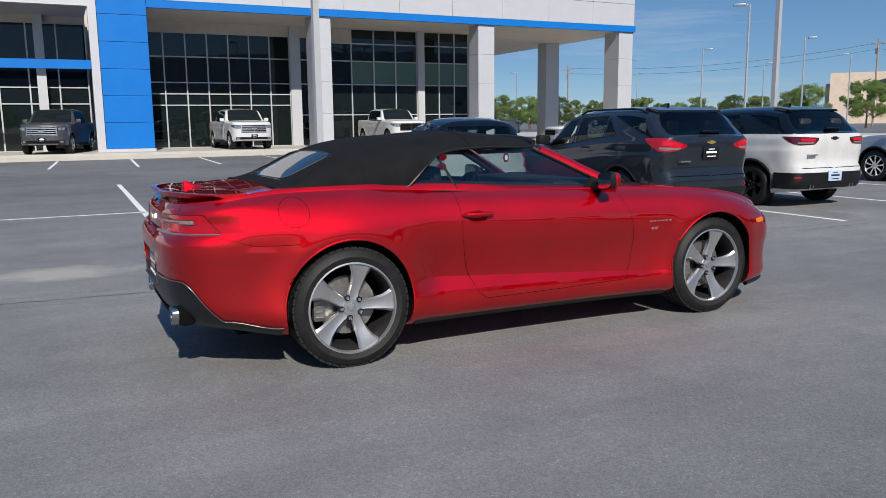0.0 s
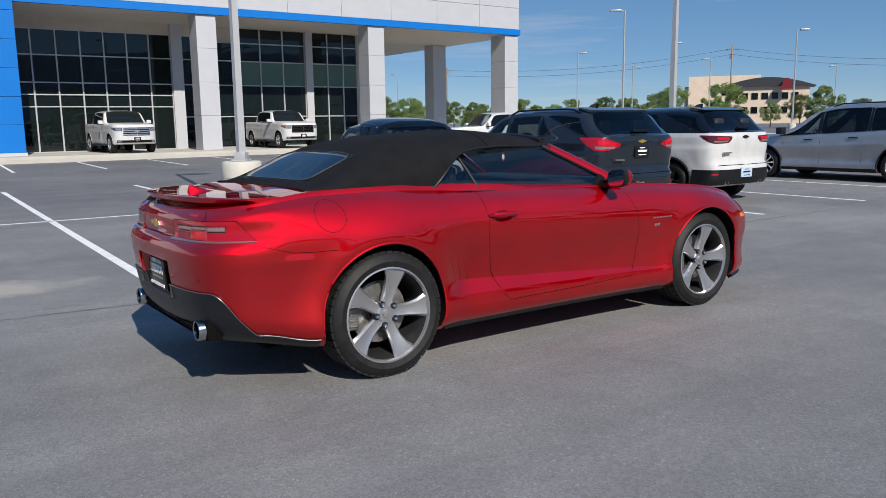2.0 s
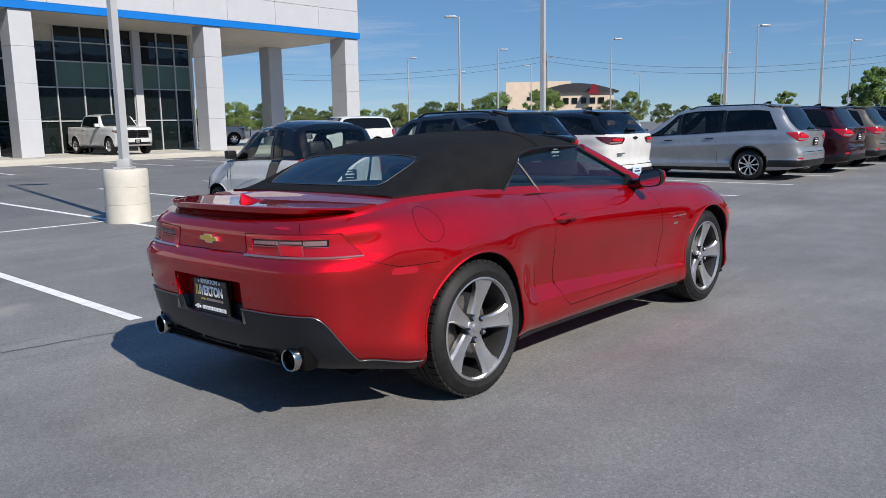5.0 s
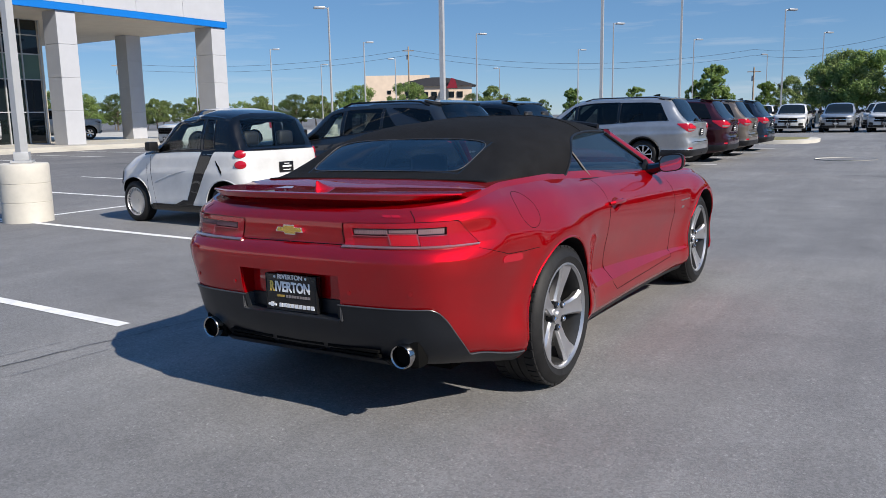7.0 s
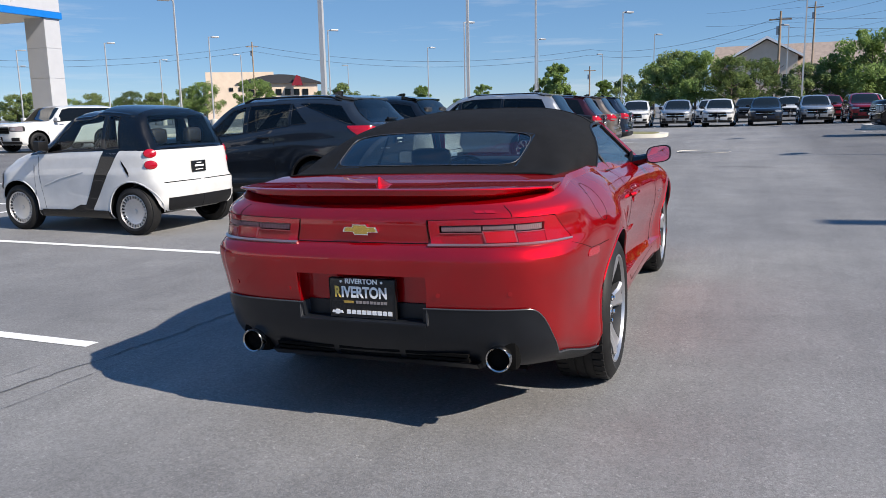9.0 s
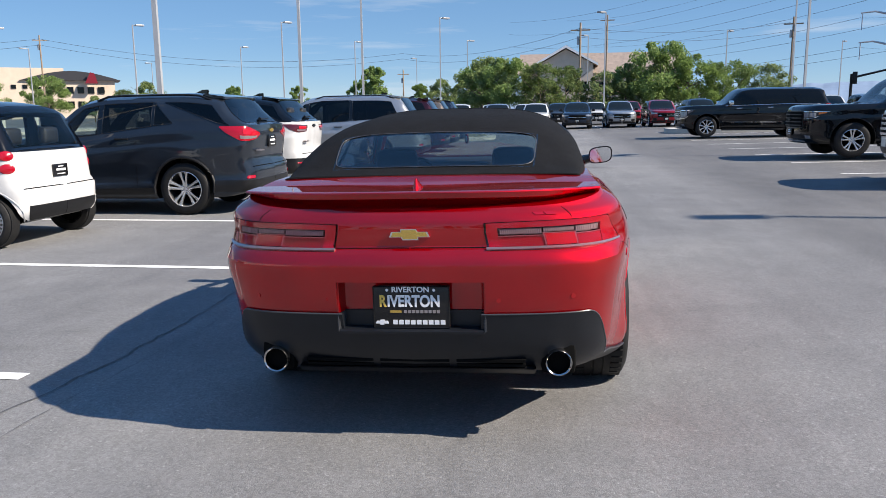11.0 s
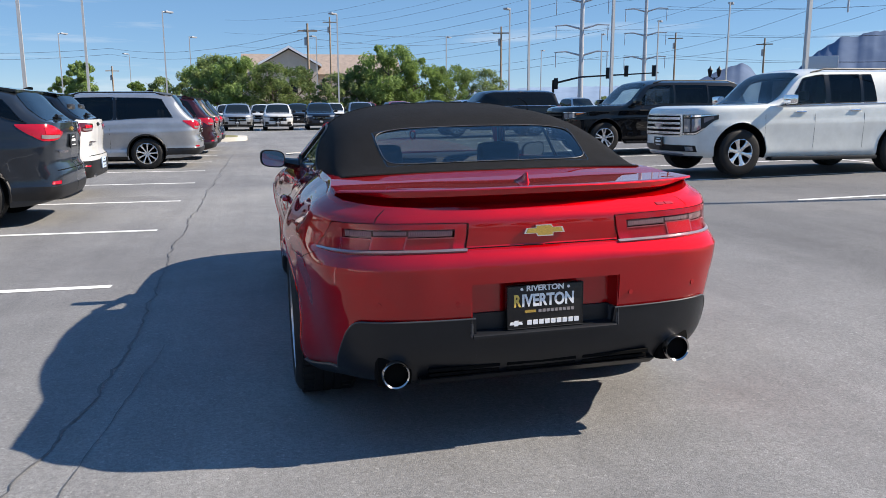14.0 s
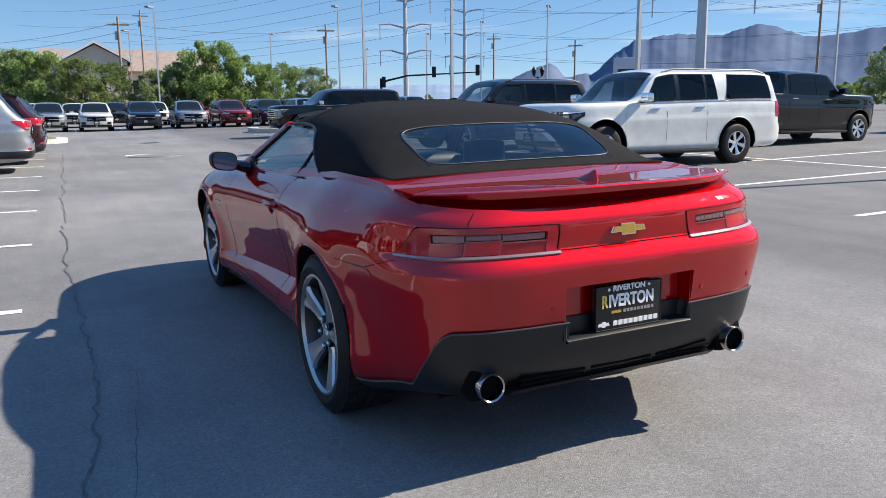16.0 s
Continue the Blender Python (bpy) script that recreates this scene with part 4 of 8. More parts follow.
    # exhausts
    for sgn in (-1, 1):
        bm = bmesh.new()
        lathe(bm, [(0.047, 0.10), (0.051, 0.0), (0.055, -0.09), (0.0515, -0.096), (0.0465, -0.091), (0.043, 0.05), (0.0001, 0.06)], 32)
        bmesh.ops.transform(bm, matrix=Matrix.Translation((-0.893, sgn * 0.592, 0.366)) @ Matrix.Rotation(radians(-90), 4, "Z"), verts=bm.verts)
        ex = part("exhaust_tip", fixed(bm), M_TIP, hero, "round polished steel exhaust tip")
        bm = bmesh.new()
        lathe(bm, [(0.0001, -0.02), (0.0455, -0.02), (0.0425, 0.03)], 24)
        bmesh.ops.transform(bm, matrix=Matrix.Translation((-0.912, sgn * 0.592, 0.366)) @ Matrix.Rotation(radians(-90), 4, "Z"), verts=bm.verts)
        part("pipe_bore", fixed(bm), M_GAP, ex)
        # near-black block stands in for the shaded opening round the tip
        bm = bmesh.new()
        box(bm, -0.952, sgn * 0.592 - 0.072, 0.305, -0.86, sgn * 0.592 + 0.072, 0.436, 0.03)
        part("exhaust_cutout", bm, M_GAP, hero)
    # diffuser: a ledge with paired slots between short fins
    for y0, y1 in ((-0.46, -0.175), (-0.145, 0.145), (0.175, 0.46)):
        for z in (0.368, 0.346):
            s0 = hs.at(0, hero_v(0, z), 1).x
            part("diffuser_slot", boxes((s0 - 0.0115, y0, z - 0.006, s0 + 0.02, y1, z + 0.006)), M_GAP, hero)
    bm = bmesh.new()
    prism(bm, [(-0.975, 0.336), (-0.93, 0.300), (-0.70, 0.262), (-0.70, 0.34)], "y", -0.50, 0.50)
    bmesh.ops.bevel(bm, geom=list(bm.edges), offset=0.006, segments=2, affect="EDGES")
    part("diffuser_lip", fixed(bm), M_TRIM, hero)
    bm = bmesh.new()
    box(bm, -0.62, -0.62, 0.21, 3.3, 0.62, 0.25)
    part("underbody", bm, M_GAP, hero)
    # parking sensors
    for y, z in ((-0.37, 0.635), (-0.67, 0.645), (0.37, 0.635), (0.67, 0.645)):
        s = hero_s(abs(y))
        v = hero_v(s, z)
        sd = 1 if y > 0 else -1
        p, q = hs.at(s, v, sd), hs.normal(s, v, sd)
        bm = bmesh.new()
        q = Vector((-0.94, 0.34 * sd * abs(y) / 0.67, 0.0)).normalized()
        tube(bm, [p - q * 0.02, p + q * 0.003], 0.010, 14)
        part("parking_sensor", fixed(bm), M_RED, hero)


hero_tail()

# canvas top: arches over the cabin from the boot to the screen
tz = curve([(-0.38, 1.090), (-0.28, 1.124), (-0.16, 1.182), (0.04, 1.270), (0.26, 1.338), (0.50, 1.376), (1.0, 1.390), (1.30, 1.374), (1.50, 1.345)])
tw = curve([(-0.38, 0.70), (-0.22, 0.73), (0.0, 0.748), (0.45, 0.750), (1.0, 0.745), (1.5, 0.745)])
tb = curve([(-0.38, 1.074), (-0.2, 1.062), (0.1, 1.055), (0.45, 1.045), (0.8, 1.02), (1.5, 0.99)])
te = curve([(0.30, 1.040), (0.44, 1.048), (0.52, 1.115), (0.60, 1.185), (0.70, 1.245), (0.85, 1.268), (1.2, 1.280), (1.5, 1.275)])


def top_at(x, t, side, off=0.0):
    """t 0 at the lower edge, 1 at the middle."""
    h = tz(x) - tb(x)
    ze = max(tb(x), te(x)) if x > 0.3 else tb(x)
    t0 = math.asin(max(0.0, min(1.0, (ze - tb(x)) / h)) ** (1 / 0.75)) / (math.pi / 2)
    a = (t0 + (1 - t0) * t) * math.pi / 2
    c, s = max(0.0, math.cos(a)), max(0.0, math.sin(a))
    y, z = tw(x) * c ** 0.6, tb(x) + h * s ** 0.75
    bow = 0.006 * math.sin((x + 0.1) * 7.5) * s
    n = Vector((0, c, s * 1.0)).normalized()
    p = Vector((x, y, z + bow)) + n * off
    return Vector((p.x, p.y * side, p.z))


def hero_top():
    xs = [-0.38, -0.36, -0.335, -0.31, -0.285] + [-0.285 + 0.325 * k / 9 for k in range(1, 10)] + [0.04 + 0.41 * k / 8 for k in range(1, 9)] + [0.45 + 0.27 * k / 9 for k in range(1, 10)] + [0.72 + 0.78 * k / 16 for k in range(1, 17)]
    T_WIN = 0.655
    ts = [k / 10 * T_WIN for k in range(11)] + [T_WIN + (1 - T_WIN) * k / 8 for k in range(1, 9)]
    bm = bmesh.new()
    for side in (-1, 1):
        o = [[bm.verts.new(top_at(x, t, side)) for t in ts] for x in xs]
        for i in range(len(xs) - 1):
            for j in range(len(ts) - 1):
                if -0.286 < xs[i] and xs[i + 1] < 0.041 and ts[j] >= T_WIN - 1e-6:
                    continue
                bm.faces.new((o[i][j], o[i + 1][j], o[i + 1][j + 1], o[i][j + 1]))
    bmesh.ops.remove_doubles(bm, verts=bm.verts, dist=0.0006)
    fixed(bm)
    ob = part("canvas_top", bm, M_FABRIC, hero, "black canvas folding roof", 50)
    md = ob.modifiers.new("thick", "SOLIDIFY")
    md.thickness, md.offset = 0.010, -1
    # rear window
    bm = bmesh.new()
    rows = []
    for i in range(13):
        x = -0.290 + 0.335 * i / 12
        row = [bm.verts.new(top_at(x, t, -1, 0.001)) for t in [T_WIN - 0.01 + (1.01 - T_WIN) * k / 8 for k in range(9)]]
        row += [bm.verts.new(top_at(x, t, 1, 0.001)) for t in [1 - (1.01 - T_WIN) * k / 8 for k in range(1, 9)]]
        rows.append(row)
    for u, v in zip(rows, rows[1:]):
        for k in range(len(u) - 1):
            bm.faces.new((u[k], v[k], v[k + 1], u[k + 1]))
    g = part("rear_window", fixed(bm), M_GLASS, hero, "tinted glass rear window")
    g.visible_shadow = False
    bm = bmesh.new()
    path = []
    for k in range(64):
        a = k * math.tau / 64
        ca, sa = math.cos(a), math.sin(a)
        px = math.copysign(abs(ca) ** 0.35, ca)
        py = math.copysign(abs(sa) ** 0.35, sa)
        x = -0.1225 + 0.160 * px
        t = T_WIN + (1 - T_WIN) * (1 - abs(py))
        path.append((x, t, -1 if py < 0 else 1))
    path.append(path[0])
    tube(bm, [top_at(x, t, s_, 0.004) for x, t, s_ in path], 0.0020, 6, False)
    part("window_welt", fixed(bm), M_WELT, g, "thin pale edge of the window")
    # corner fillets of the window
    bm = bmesh.new()
    for ex, sd in ((-1, -1), (-1, 1), (1, -1), (1, 1)):
        corner = bm.verts.new(top_at(-0.1225 + 0.163 * ex, T_WIN, sd, 0.002))
        arc = []
        for k in range(9):
            a = (k / 8) * math.pi / 2
            px, py = abs(math.cos(a)) ** 0.35, abs(math.sin(a)) ** 0.35
            arc.append(bm.verts.new(top_at(-0.1225 + 0.160 * px * ex, T_WIN + (1 - T_WIN) * (1 - py), sd, 0.002)))
        for a, b in zip(arc, arc[1:]):
            bm.faces.new((corner, a, b))
    bmesh.ops.recalc_face_normals(bm, faces=bm.faces)
    part("window_corner", bm, M_FABRIC, hero)
    # base welt and roof seams
    bm = bmesh.new()
    tube(bm, [top_at(-0.38 + 0.82 * k / 24, 0.0, -1) for k in range(24, -1, -1)] + [top_at(-0.38, t, -1) for t in (0.15, 0.3, 0.45, 0.6, 0.8, 1)] + [top_at(-0.38, t, 1) for t in (0.8, 0.6, 0.45, 0.3, 0.15)] + [top_at(-0.38 + 0.82 * k / 24, 0.0, 1) for k in range(25)], 0.007, 6)
    part("base_welt", fixed(bm), M_FABRIC, hero)
    for x in (0.95,):
        bm = bmesh.new()
        tube(bm, [top_at(x, t / 12, -1, 0.001) for t in range(13)] + [top_at(x, t / 12, 1, 0.001) for t in range(11, -1, -1)], 0.0035, 5)
        part("roof_seam", fixed(bm), M_FABRIC, hero)
    for side in (-1, 1):
        bm = bmesh.new()
        tube(bm, [top_at(0.42 + 1.08 * k / 30, 0.0, side) for k in range(31)], 0.008, 6)
        part("roof_rail_seal", fixed(bm), M_TRIM, hero)


hero_top()


def hero_cabin():
    # windscreen and pillars
    def wy(z):
        return 0.775 - 0.63 * (z - 1.0)

    def scr(u, w):
        y = (0.545 + 0.17 * (1 - w)) * u
        x = 1.53 + 0.66 * (1 - w) - (0.18 * (1 - w) + 0.02) * (abs(u) ** 2.2)
        z = 1.345 - 0.325 * (1 - w) - 0.040 * abs(u) ** 2.4 * w
        return Vector((x, y, z))

    def glass_edge(w, side):
        z = 1.0 + 0.268 * w - 0.012 * w * w
        return Vector((1.95 - 0.50 * w, side * (wy(z) + 0.004), z))
    bm = bmesh.new()
    g = [[bm.verts.new(scr(-1 + 2 * i / 16, j / 8)) for j in range(9)] for i in range(17)]
    for i in range(16):
        for j in range(8):
            bm.faces.new((g[i][j], g[i + 1][j], g[i + 1][j + 1], g[i][j + 1]))
    o = part("windscreen", fixed(bm), M_GLASS, hero, "clear glass windscreen")
    o.visible_shadow = False
    for side in (-1, 1):
        bm = bmesh.new()
        rings = []
        for k in range(13):
            w = -0.14 + 1.07 * k / 12
            lo = glass_edge(w, side) + Vector((0.010, side * 0.006, 0.006))
            hi = glass_edge(w, side) + Vector((0.052, -side * (0.030 + 0.022 * max(0, w)), 0.050 - 0.004 * w))
            mid = lo.lerp(hi, 0.5) + Vector((0.006, side * 0.012, 0.008))
            rings.append([bm.verts.new(p) for p in (lo, lo.lerp(mid, 0.5) + Vector((0, side * 0.004, 0)), mid, mid.lerp(hi, 0.55) + Vector((0.002, side * 0.004, 0.003)), hi, hi + Vector((-0.01, -side * 0.030, -0.02)), lo + Vector((0, -side * 0.045, 0)))])
        for u, v in zip(rings, rings[1:]):
            for k in range(7):
                bm.faces.new((u[k], u[(k + 1) % 7], v[(k + 1) % 7], v[k]))
        bm.faces.new(rings[0][::-1])
        bm.faces.new(rings[-1])
        part("screen_pillar", fixed(bm), M_RED, hero, "red windscreen pillar", 60)
        bm = bmesh.new()
        tube(bm, [glass_edge(k / 10, side) + Vector((0.012, -side * 0.030, 0.008)) for k in range(11)], 0.018, 8)
        part("pillar_trim", fixed(bm), M_SEAT, hero)
    bm = bmesh.new()
    tube(bm, [scr(-1 + 2 * i / 16, 1) + Vector((-0.01, 0, 0)) for i in range(17)], 0.020, 8)
    part("screen_header", fixed(bm), M_TRIM, hero)
    bm = bmesh.new()
    tube(bm, [scr(-1 + 2 * i / 16, 0) + Vector((0.05, 0, -0.015)) for i in range(17)], 0.03, 8)
    part("cowl", fixed(bm), M_TRIM, hero)
    # side glass
    for side in (-1, 1):
        for name, quad in (("quarter_window", [(0.47, 1.05), (0.775, 1.03), (0.70, 1.235), (0.595, 1.19)]), ("door_window", [(0.785, 1.02), (1.95, 0.985), (1.452, 1.262), (0.705, 1.245)])):
            bm = bmesh.new()
            grid = []
            for i in range(13):
                u = i / 12
                col = []
                for j in range(5):
                    w = j / 4
                    x = (quad[0][0] * (1 - u) + quad[1][0] * u) * (1 - w) + (quad[3][0] * (1 - u) + quad[2][0] * u) * w
                    z = (quad[0][1] * (1 - u) + quad[1][1] * u) * (1 - w) + (quad[3][1] * (1 - u) + quad[2][1] * u) * w
                    z += 0.022 * math.sin(math.pi * u) * w if name == "door_window" else 0
                    col.append(bm.verts.new((x, side * wy(z), z)))
                grid.append(col)
            for i in range(12):
                for j in range(4):
                    bm.faces.new((grid[i][j], grid[i + 1][j], grid[i + 1][j + 1], grid[i][j + 1]))
            bmesh.ops.remove_doubles(bm, verts=bm.verts, dist=0.0005)
            o = part(name, fixed(bm), M_GLASS, hero, "tinted side glass")
            o.visible_shadow = False
        bm = bmesh.new()
        tube(bm, [(0.782, side * wy(1.02), 1.02), (0.748, side * wy(1.13), 1.13), (0.705, side * wy(1.24), 1.24)], [0.011, 0.009, 0.007], 6)
        part("window_divider", fixed(bm), M_TRIM, hero, "black window divider")
        bm = bmesh.new()
        tube(bm, [(x, side * (hs.fw(hs.s_at(x)) - 0.135), hs.belt(x) - 0.001) for x in [0.60 + 1.35 * k / 16 for k in range(17)]], [0.002] + [0.005] * 16, 6)
        part("belt_moulding", fixed(bm), M_TRIM, hero)
        bm = bmesh.new()
        tube(bm, [glass_edge(k / 10, side) + Vector((0.004, 0, 0.002)) for k in range(11)], 0.0085, 6)
        part("window_seal", fixed(bm), M_TRIM, hero)
        bm = hs.patch(bmesh.new(), side, [(0.47, 2.01), (1.96, 2.01), (1.96, 2.22), (0.47, 2.22)], 0.004, 20, 4, 0.0, 0.01)
        part("door_cap", fixed(bm), M_SEAT, hero, "black inner door capping")
        # mirror: a rounded housing cut flat where the glass sits
        def pw(v, e):
            return math.copysign(abs(v) ** e, v)
        bm = bmesh.new()
        rings = []
        for i in range(13):
            lat = -math.pi / 2 + math.pi * i / 12
            ring = []
            for k in range(24):
                lon = k * math.tau / 24
                ux, uy, uz = pw(math.cos(lat), 0.7) * pw(math.cos(lon), 0.7), pw(math.cos(lat), 0.7) * pw(math.sin(lon), 0.7), pw(math.sin(lat), 0.7)
                x = 1.845 + 0.046 * ux + 0.012 * uy * (1 if ux > 0 else 0)
                ring.append(bm.verts.new((max(1.815, x), side * (0.962 + 0.082 * uy), 1.040 + 0.058 * uz + 0.010 * uy)))
            rings.append(ring)
        for u, v in zip(rings, rings[1:]):
            for k in range(24):
                bm.faces.new((u[k], u[(k + 1) % 24], v[(k + 1) % 24], v[k]))
        bmesh.ops.remove_doubles(bm, verts=bm.verts, dist=0.0004)
        turn = Matrix.Rotation(0.16 if side > 0 else -0.05, 3, "Z")
        hinge = Vector((1.83, 0.90 * side, 1.04))
        bmesh.ops.rotate(bm, cent=hinge, matrix=turn, verts=bm.verts)
        mir = part("side_mirror", fixed(bm), M_RED, hero, "red door mirror housing", 60)
        bm = bmesh.new()
        out = [(side * (0.962 + 0.084 * pw(math.cos(k * math.tau / 32), 0.6)), 1.040 + 0.060 * pw(math.sin(k * math.tau / 32), 0.6) + 0.010 * pw(math.cos(k * math.tau / 32), 0.6)) for k in range(32)]
        prism(bm, out, "x", 1.8055, 1.840)
        bmesh.ops.rotate(bm, cent=hinge, matrix=turn, verts=bm.verts)
        part("mirror_rim", fixed(bm), M_TRIM, mir, "black mirror surround")
        bm = bmesh.new()
        prism(bm, [(0.962 * side + (y - 0.962 * side) * 0.90, 1.04 + (z - 1.04) * 0.88) for y, z in out], "x", 1.8025, 1.808)
        bmesh.ops.rotate(bm, cent=hinge, matrix=turn, verts=bm.verts)
        part("mirror_glass", fixed(bm), M_MIRROR, mir, "silvered mirror glass")
        bm = bmesh.new()
        tube(bm, [(1.865, side * 0.770, 0.985), (1.860, side * 0.84, 1.000), (1.850, side * 0.915, 1.020)], [0.045, 0.036, 0.028], 8)
        part("mirror_stalk", fixed(bm), M_BLACK, mir)
        bm = bmesh.new()
        prism(bm, [(1.760, 0.990), (1.950, 0.985), (1.862, 1.058), (1.835, 1.064)], "y", side * (wy(1.02) - 0.004), side * (wy(1.02) + 0.014))
        bmesh.ops.bevel(bm, geom=list(bm.edges), offset=0.004, segments=2, affect="EDGES")
        part("mirror_sail", fixed(bm), M_TRIM, hero, "black mirror sail panel")
    # inside
    for y in (-0.36, 0.36):
        bm = bmesh.new()
        seat_mesh(bm, 0.98, y, 0.25, 0.38, 0.58)
        part("front_seat", bm, M_SEAT, hero, "black leather bucket seat", 60)
        bm = bmesh.new()
        seat_mesh(bm, 0.22, y * 0.95, 0.25, 0.45, 0.42)
        part("rear_seat", bm, M_SEAT, hero, "black leather rear seat", 60)
    bm = bmesh.new()
    steer_wheel(bm, 1.42, 0.37, 0.90, 0.18, -62)
    part("steering_wheel", fixed(bm), M_SEAT, hero)
    bm = bmesh.new()
    box(bm, 1.58, -0.66, 0.62, 2.045, 0.66, 1.035, 0.06)
    part("dashboard", bm, M_SEAT, hero, "", 60)
    bm = bmesh.new()
    box(bm, 0.6, -0.10, 0.36, 1.65, 0.10, 0.66, 0.03)
    part("centre_console", bm, M_SEAT, hero)
    bm = bmesh.new()
    box(bm, -0.36, -0.62, 0.98, 0.02, 0.62, 1.03, 0.01)
    part("parcel_shelf", bm, M_SEAT, hero)
    bm = bmesh.new()
    box(bm, 1.60, -0.12, 1.25, 1.63, 0.12, 1.31, 0.012)
    part("rear_view_mirror", bm, M_SEAT, hero)
    bm = bmesh.new()
    lathe(bm, [(0.0001, -0.002), (0.036, -0.002), (0.036, 0.002), (0.0001, 0.002)], 20)
    bmesh.ops.transform(bm, matrix=Matrix.Translation((1.60, 0.0, 1.185)) @ Matrix.Rotation(radians(25), 4, "Z"), verts=bm.verts)
    tag = part("mirror_tag", fixed(bm), M_CARRED, hero, "round red paper tag under the mirror")
    bm = bmesh.new()
    lathe(bm, [(0.0001, -0.0035), (0.020, -0.0035), (0.020, 0.0035), (0.0001, 0.0035)], 16)
    bmesh.ops.transform(bm, matrix=Matrix.Translation((1.60, 0.0, 1.185)) @ Matrix.Rotation(radians(25), 4, "Z"), verts=bm.verts)
    part("tag_print", fixed(bm), M_INK, tag)


hero_cabin()
for sd in (-1, 1):
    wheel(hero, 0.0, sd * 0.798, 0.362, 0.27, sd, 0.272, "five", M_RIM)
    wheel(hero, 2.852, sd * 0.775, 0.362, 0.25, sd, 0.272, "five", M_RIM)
    for x in (0.0, 2.852):
        bm = bmesh.new()
        box(bm, x - 0.215, -0.03, 0.275, x - 0.135, 0.03, 0.435, 0.025, Matrix.Translation((0, sd * 0.80, 0)))
        for k in range(4):
            box(bm, x - 0.200, -0.036, 0.300 + 0.032 * k, x - 0.150, 0.036, 0.310 + 0.032 * k, 0.003, Matrix.Translation((0, sd * 0.80, 0)))
        part("brake_caliper", bm, M_DISC, hero, "bare metal brake caliper")


# ---- ground ----
def ground_z(x, y):
    """The lot falls a little towards the aisle."""
    r = max(0.0, 5.0 - y)
    rise = 0.018 * r if r < 33 else 0.6
    return rise + 0.0030 * min(60.0, max(0.0, x - 5.0)) + 0.0


def make_asphalt():
    m = mat("asphalt", (0.05, 0.05, 0.05), 0.82, 0, 0, 0.35)
    v = coords(m)
    big = noised(m, 0.22, 5.0, 0.6, v)
    mid = noised(m, 1.6, 6.0, 0.7, v)
    streak = noised(m, 0.9, 6.0, 0.7, coords(m, (0.12, 1.6, 1)))
    grain = noised(m, 170.0, 3.0, 0.8, v)
    chips = node(m, "ShaderNodeTexVoronoi", Scale=95.0)
    wire(m, v, chips.inputs["Vector"])
    c = ramp(m, big, [(0.32, (0.180, 0.181, 0.186)), (0.50, (0.230, 0.231, 0.233)), (0.68, (0.282, 0.280, 0.275))])
    c = mixc(m, 0.36, c, ramp(m, mid, [(0.3, (0.60, 0.60, 0.60)), (0.72, (1.25, 1.25, 1.24))]), "MULTIPLY")
    c = mixc(m, 0.28, c, ramp(m, streak, [(0.35, (0.50, 0.50, 0.51)), (0.6, (1.10, 1.10, 1.09))]), "MULTIPLY")
    c = mixc(m, 0.48, c, ramp(m, grain, [(0.30, (0.42, 0.42, 0.42)), (0.55, (1.0, 1.0, 1.0)), (0.74, (1.95, 1.95, 1.92))]), "MULTIPLY")
    c = mixc(m, 0.75, c, ramp(m, chips.outputs["Color"], [(0.25, (0.72, 0.72, 0.72)), (0.62, (1.0, 1.0, 1.0)), (0.86, (1.0, 1.0, 1.0)), (0.93, (1.38, 1.38, 1.36))]), "MULTIPLY")
    # a pale dried stain by the parking line and darker drip spots in the bays
    mp = m.node_tree.nodes.new("ShaderNodeMapping")
    mp.inputs["Location"].default_value, mp.inputs["Scale"].default_value = (0.10 / 1.9, -8.6 / 1.0, 0), (1 / 1.9, 1 / 1.0, 0.0)
    wire(m, m.node_tree.nodes["Texture Coordinate"].outputs["Object"], mp.inputs["Vector"])
    ln = m.node_tree.nodes.new("ShaderNodeVectorMath")
    ln.operation = "LENGTH"
    wire(m, mp.outputs[0], ln.inputs[0])
    ad = m.node_tree.nodes.new("ShaderNodeMath")
    ad.operation = "MULTIPLY_ADD"
    ad.inputs[1].default_value = 1.1
    wire(m, mid, ad.inputs[0])
    wire(m, ln.outputs["Value"], ad.inputs[2])
    c = mixc(m, ramp(m, ad.outputs[0], [(0.75, (0.85, 0.85, 0.85)), (1.40, (0, 0, 0))]), c, (0.36, 0.34, 0.30))
    # darker tone along the drive lane, with a ragged edge
    sp = node(m, "ShaderNodeSeparateXYZ")
    wire(m, m.node_tree.nodes["Texture Coordinate"].outputs["Object"], sp.inputs[0])
    sm = m.node_tree.nodes.new("ShaderNodeMath")
    sm.operation, sm.inputs[1].default_value = "MULTIPLY_ADD", -2.6
    wire(m, big, sm.inputs[0])
    wire(m, sp.outputs["Y"], sm.inputs[2])
    c = mixc(m, 1.0, c, ramp(m, sm.outputs[0], [(0.0, (0.625, 0.625, 0.635)), (1.0, (0.92, 0.92, 0.922))]), "MULTIPLY")
    sn = m.node_tree.nodes.new("ShaderNodeMath")
    sn.operation, sn.inputs[1].default_value = "MULTIPLY_ADD", 6.0
    wire(m, big, sn.inputs[0])
    wire(m, sp.outputs["Y"], sn.inputs[2])
    sd = m.node_tree.nodes.new("ShaderNodeMath")
    sd.operation, sd.inputs[1].default_value = "DIVIDE", 40.0
    wire(m, sn.outputs[0], sd.inputs[0])
    c = mixc(m, 1.0, c, ramp(m, sd.outputs[0], [(0.36, (1.0, 1.0, 1.0)), (0.52, (0.76, 0.76, 0.77))]), "MULTIPLY")
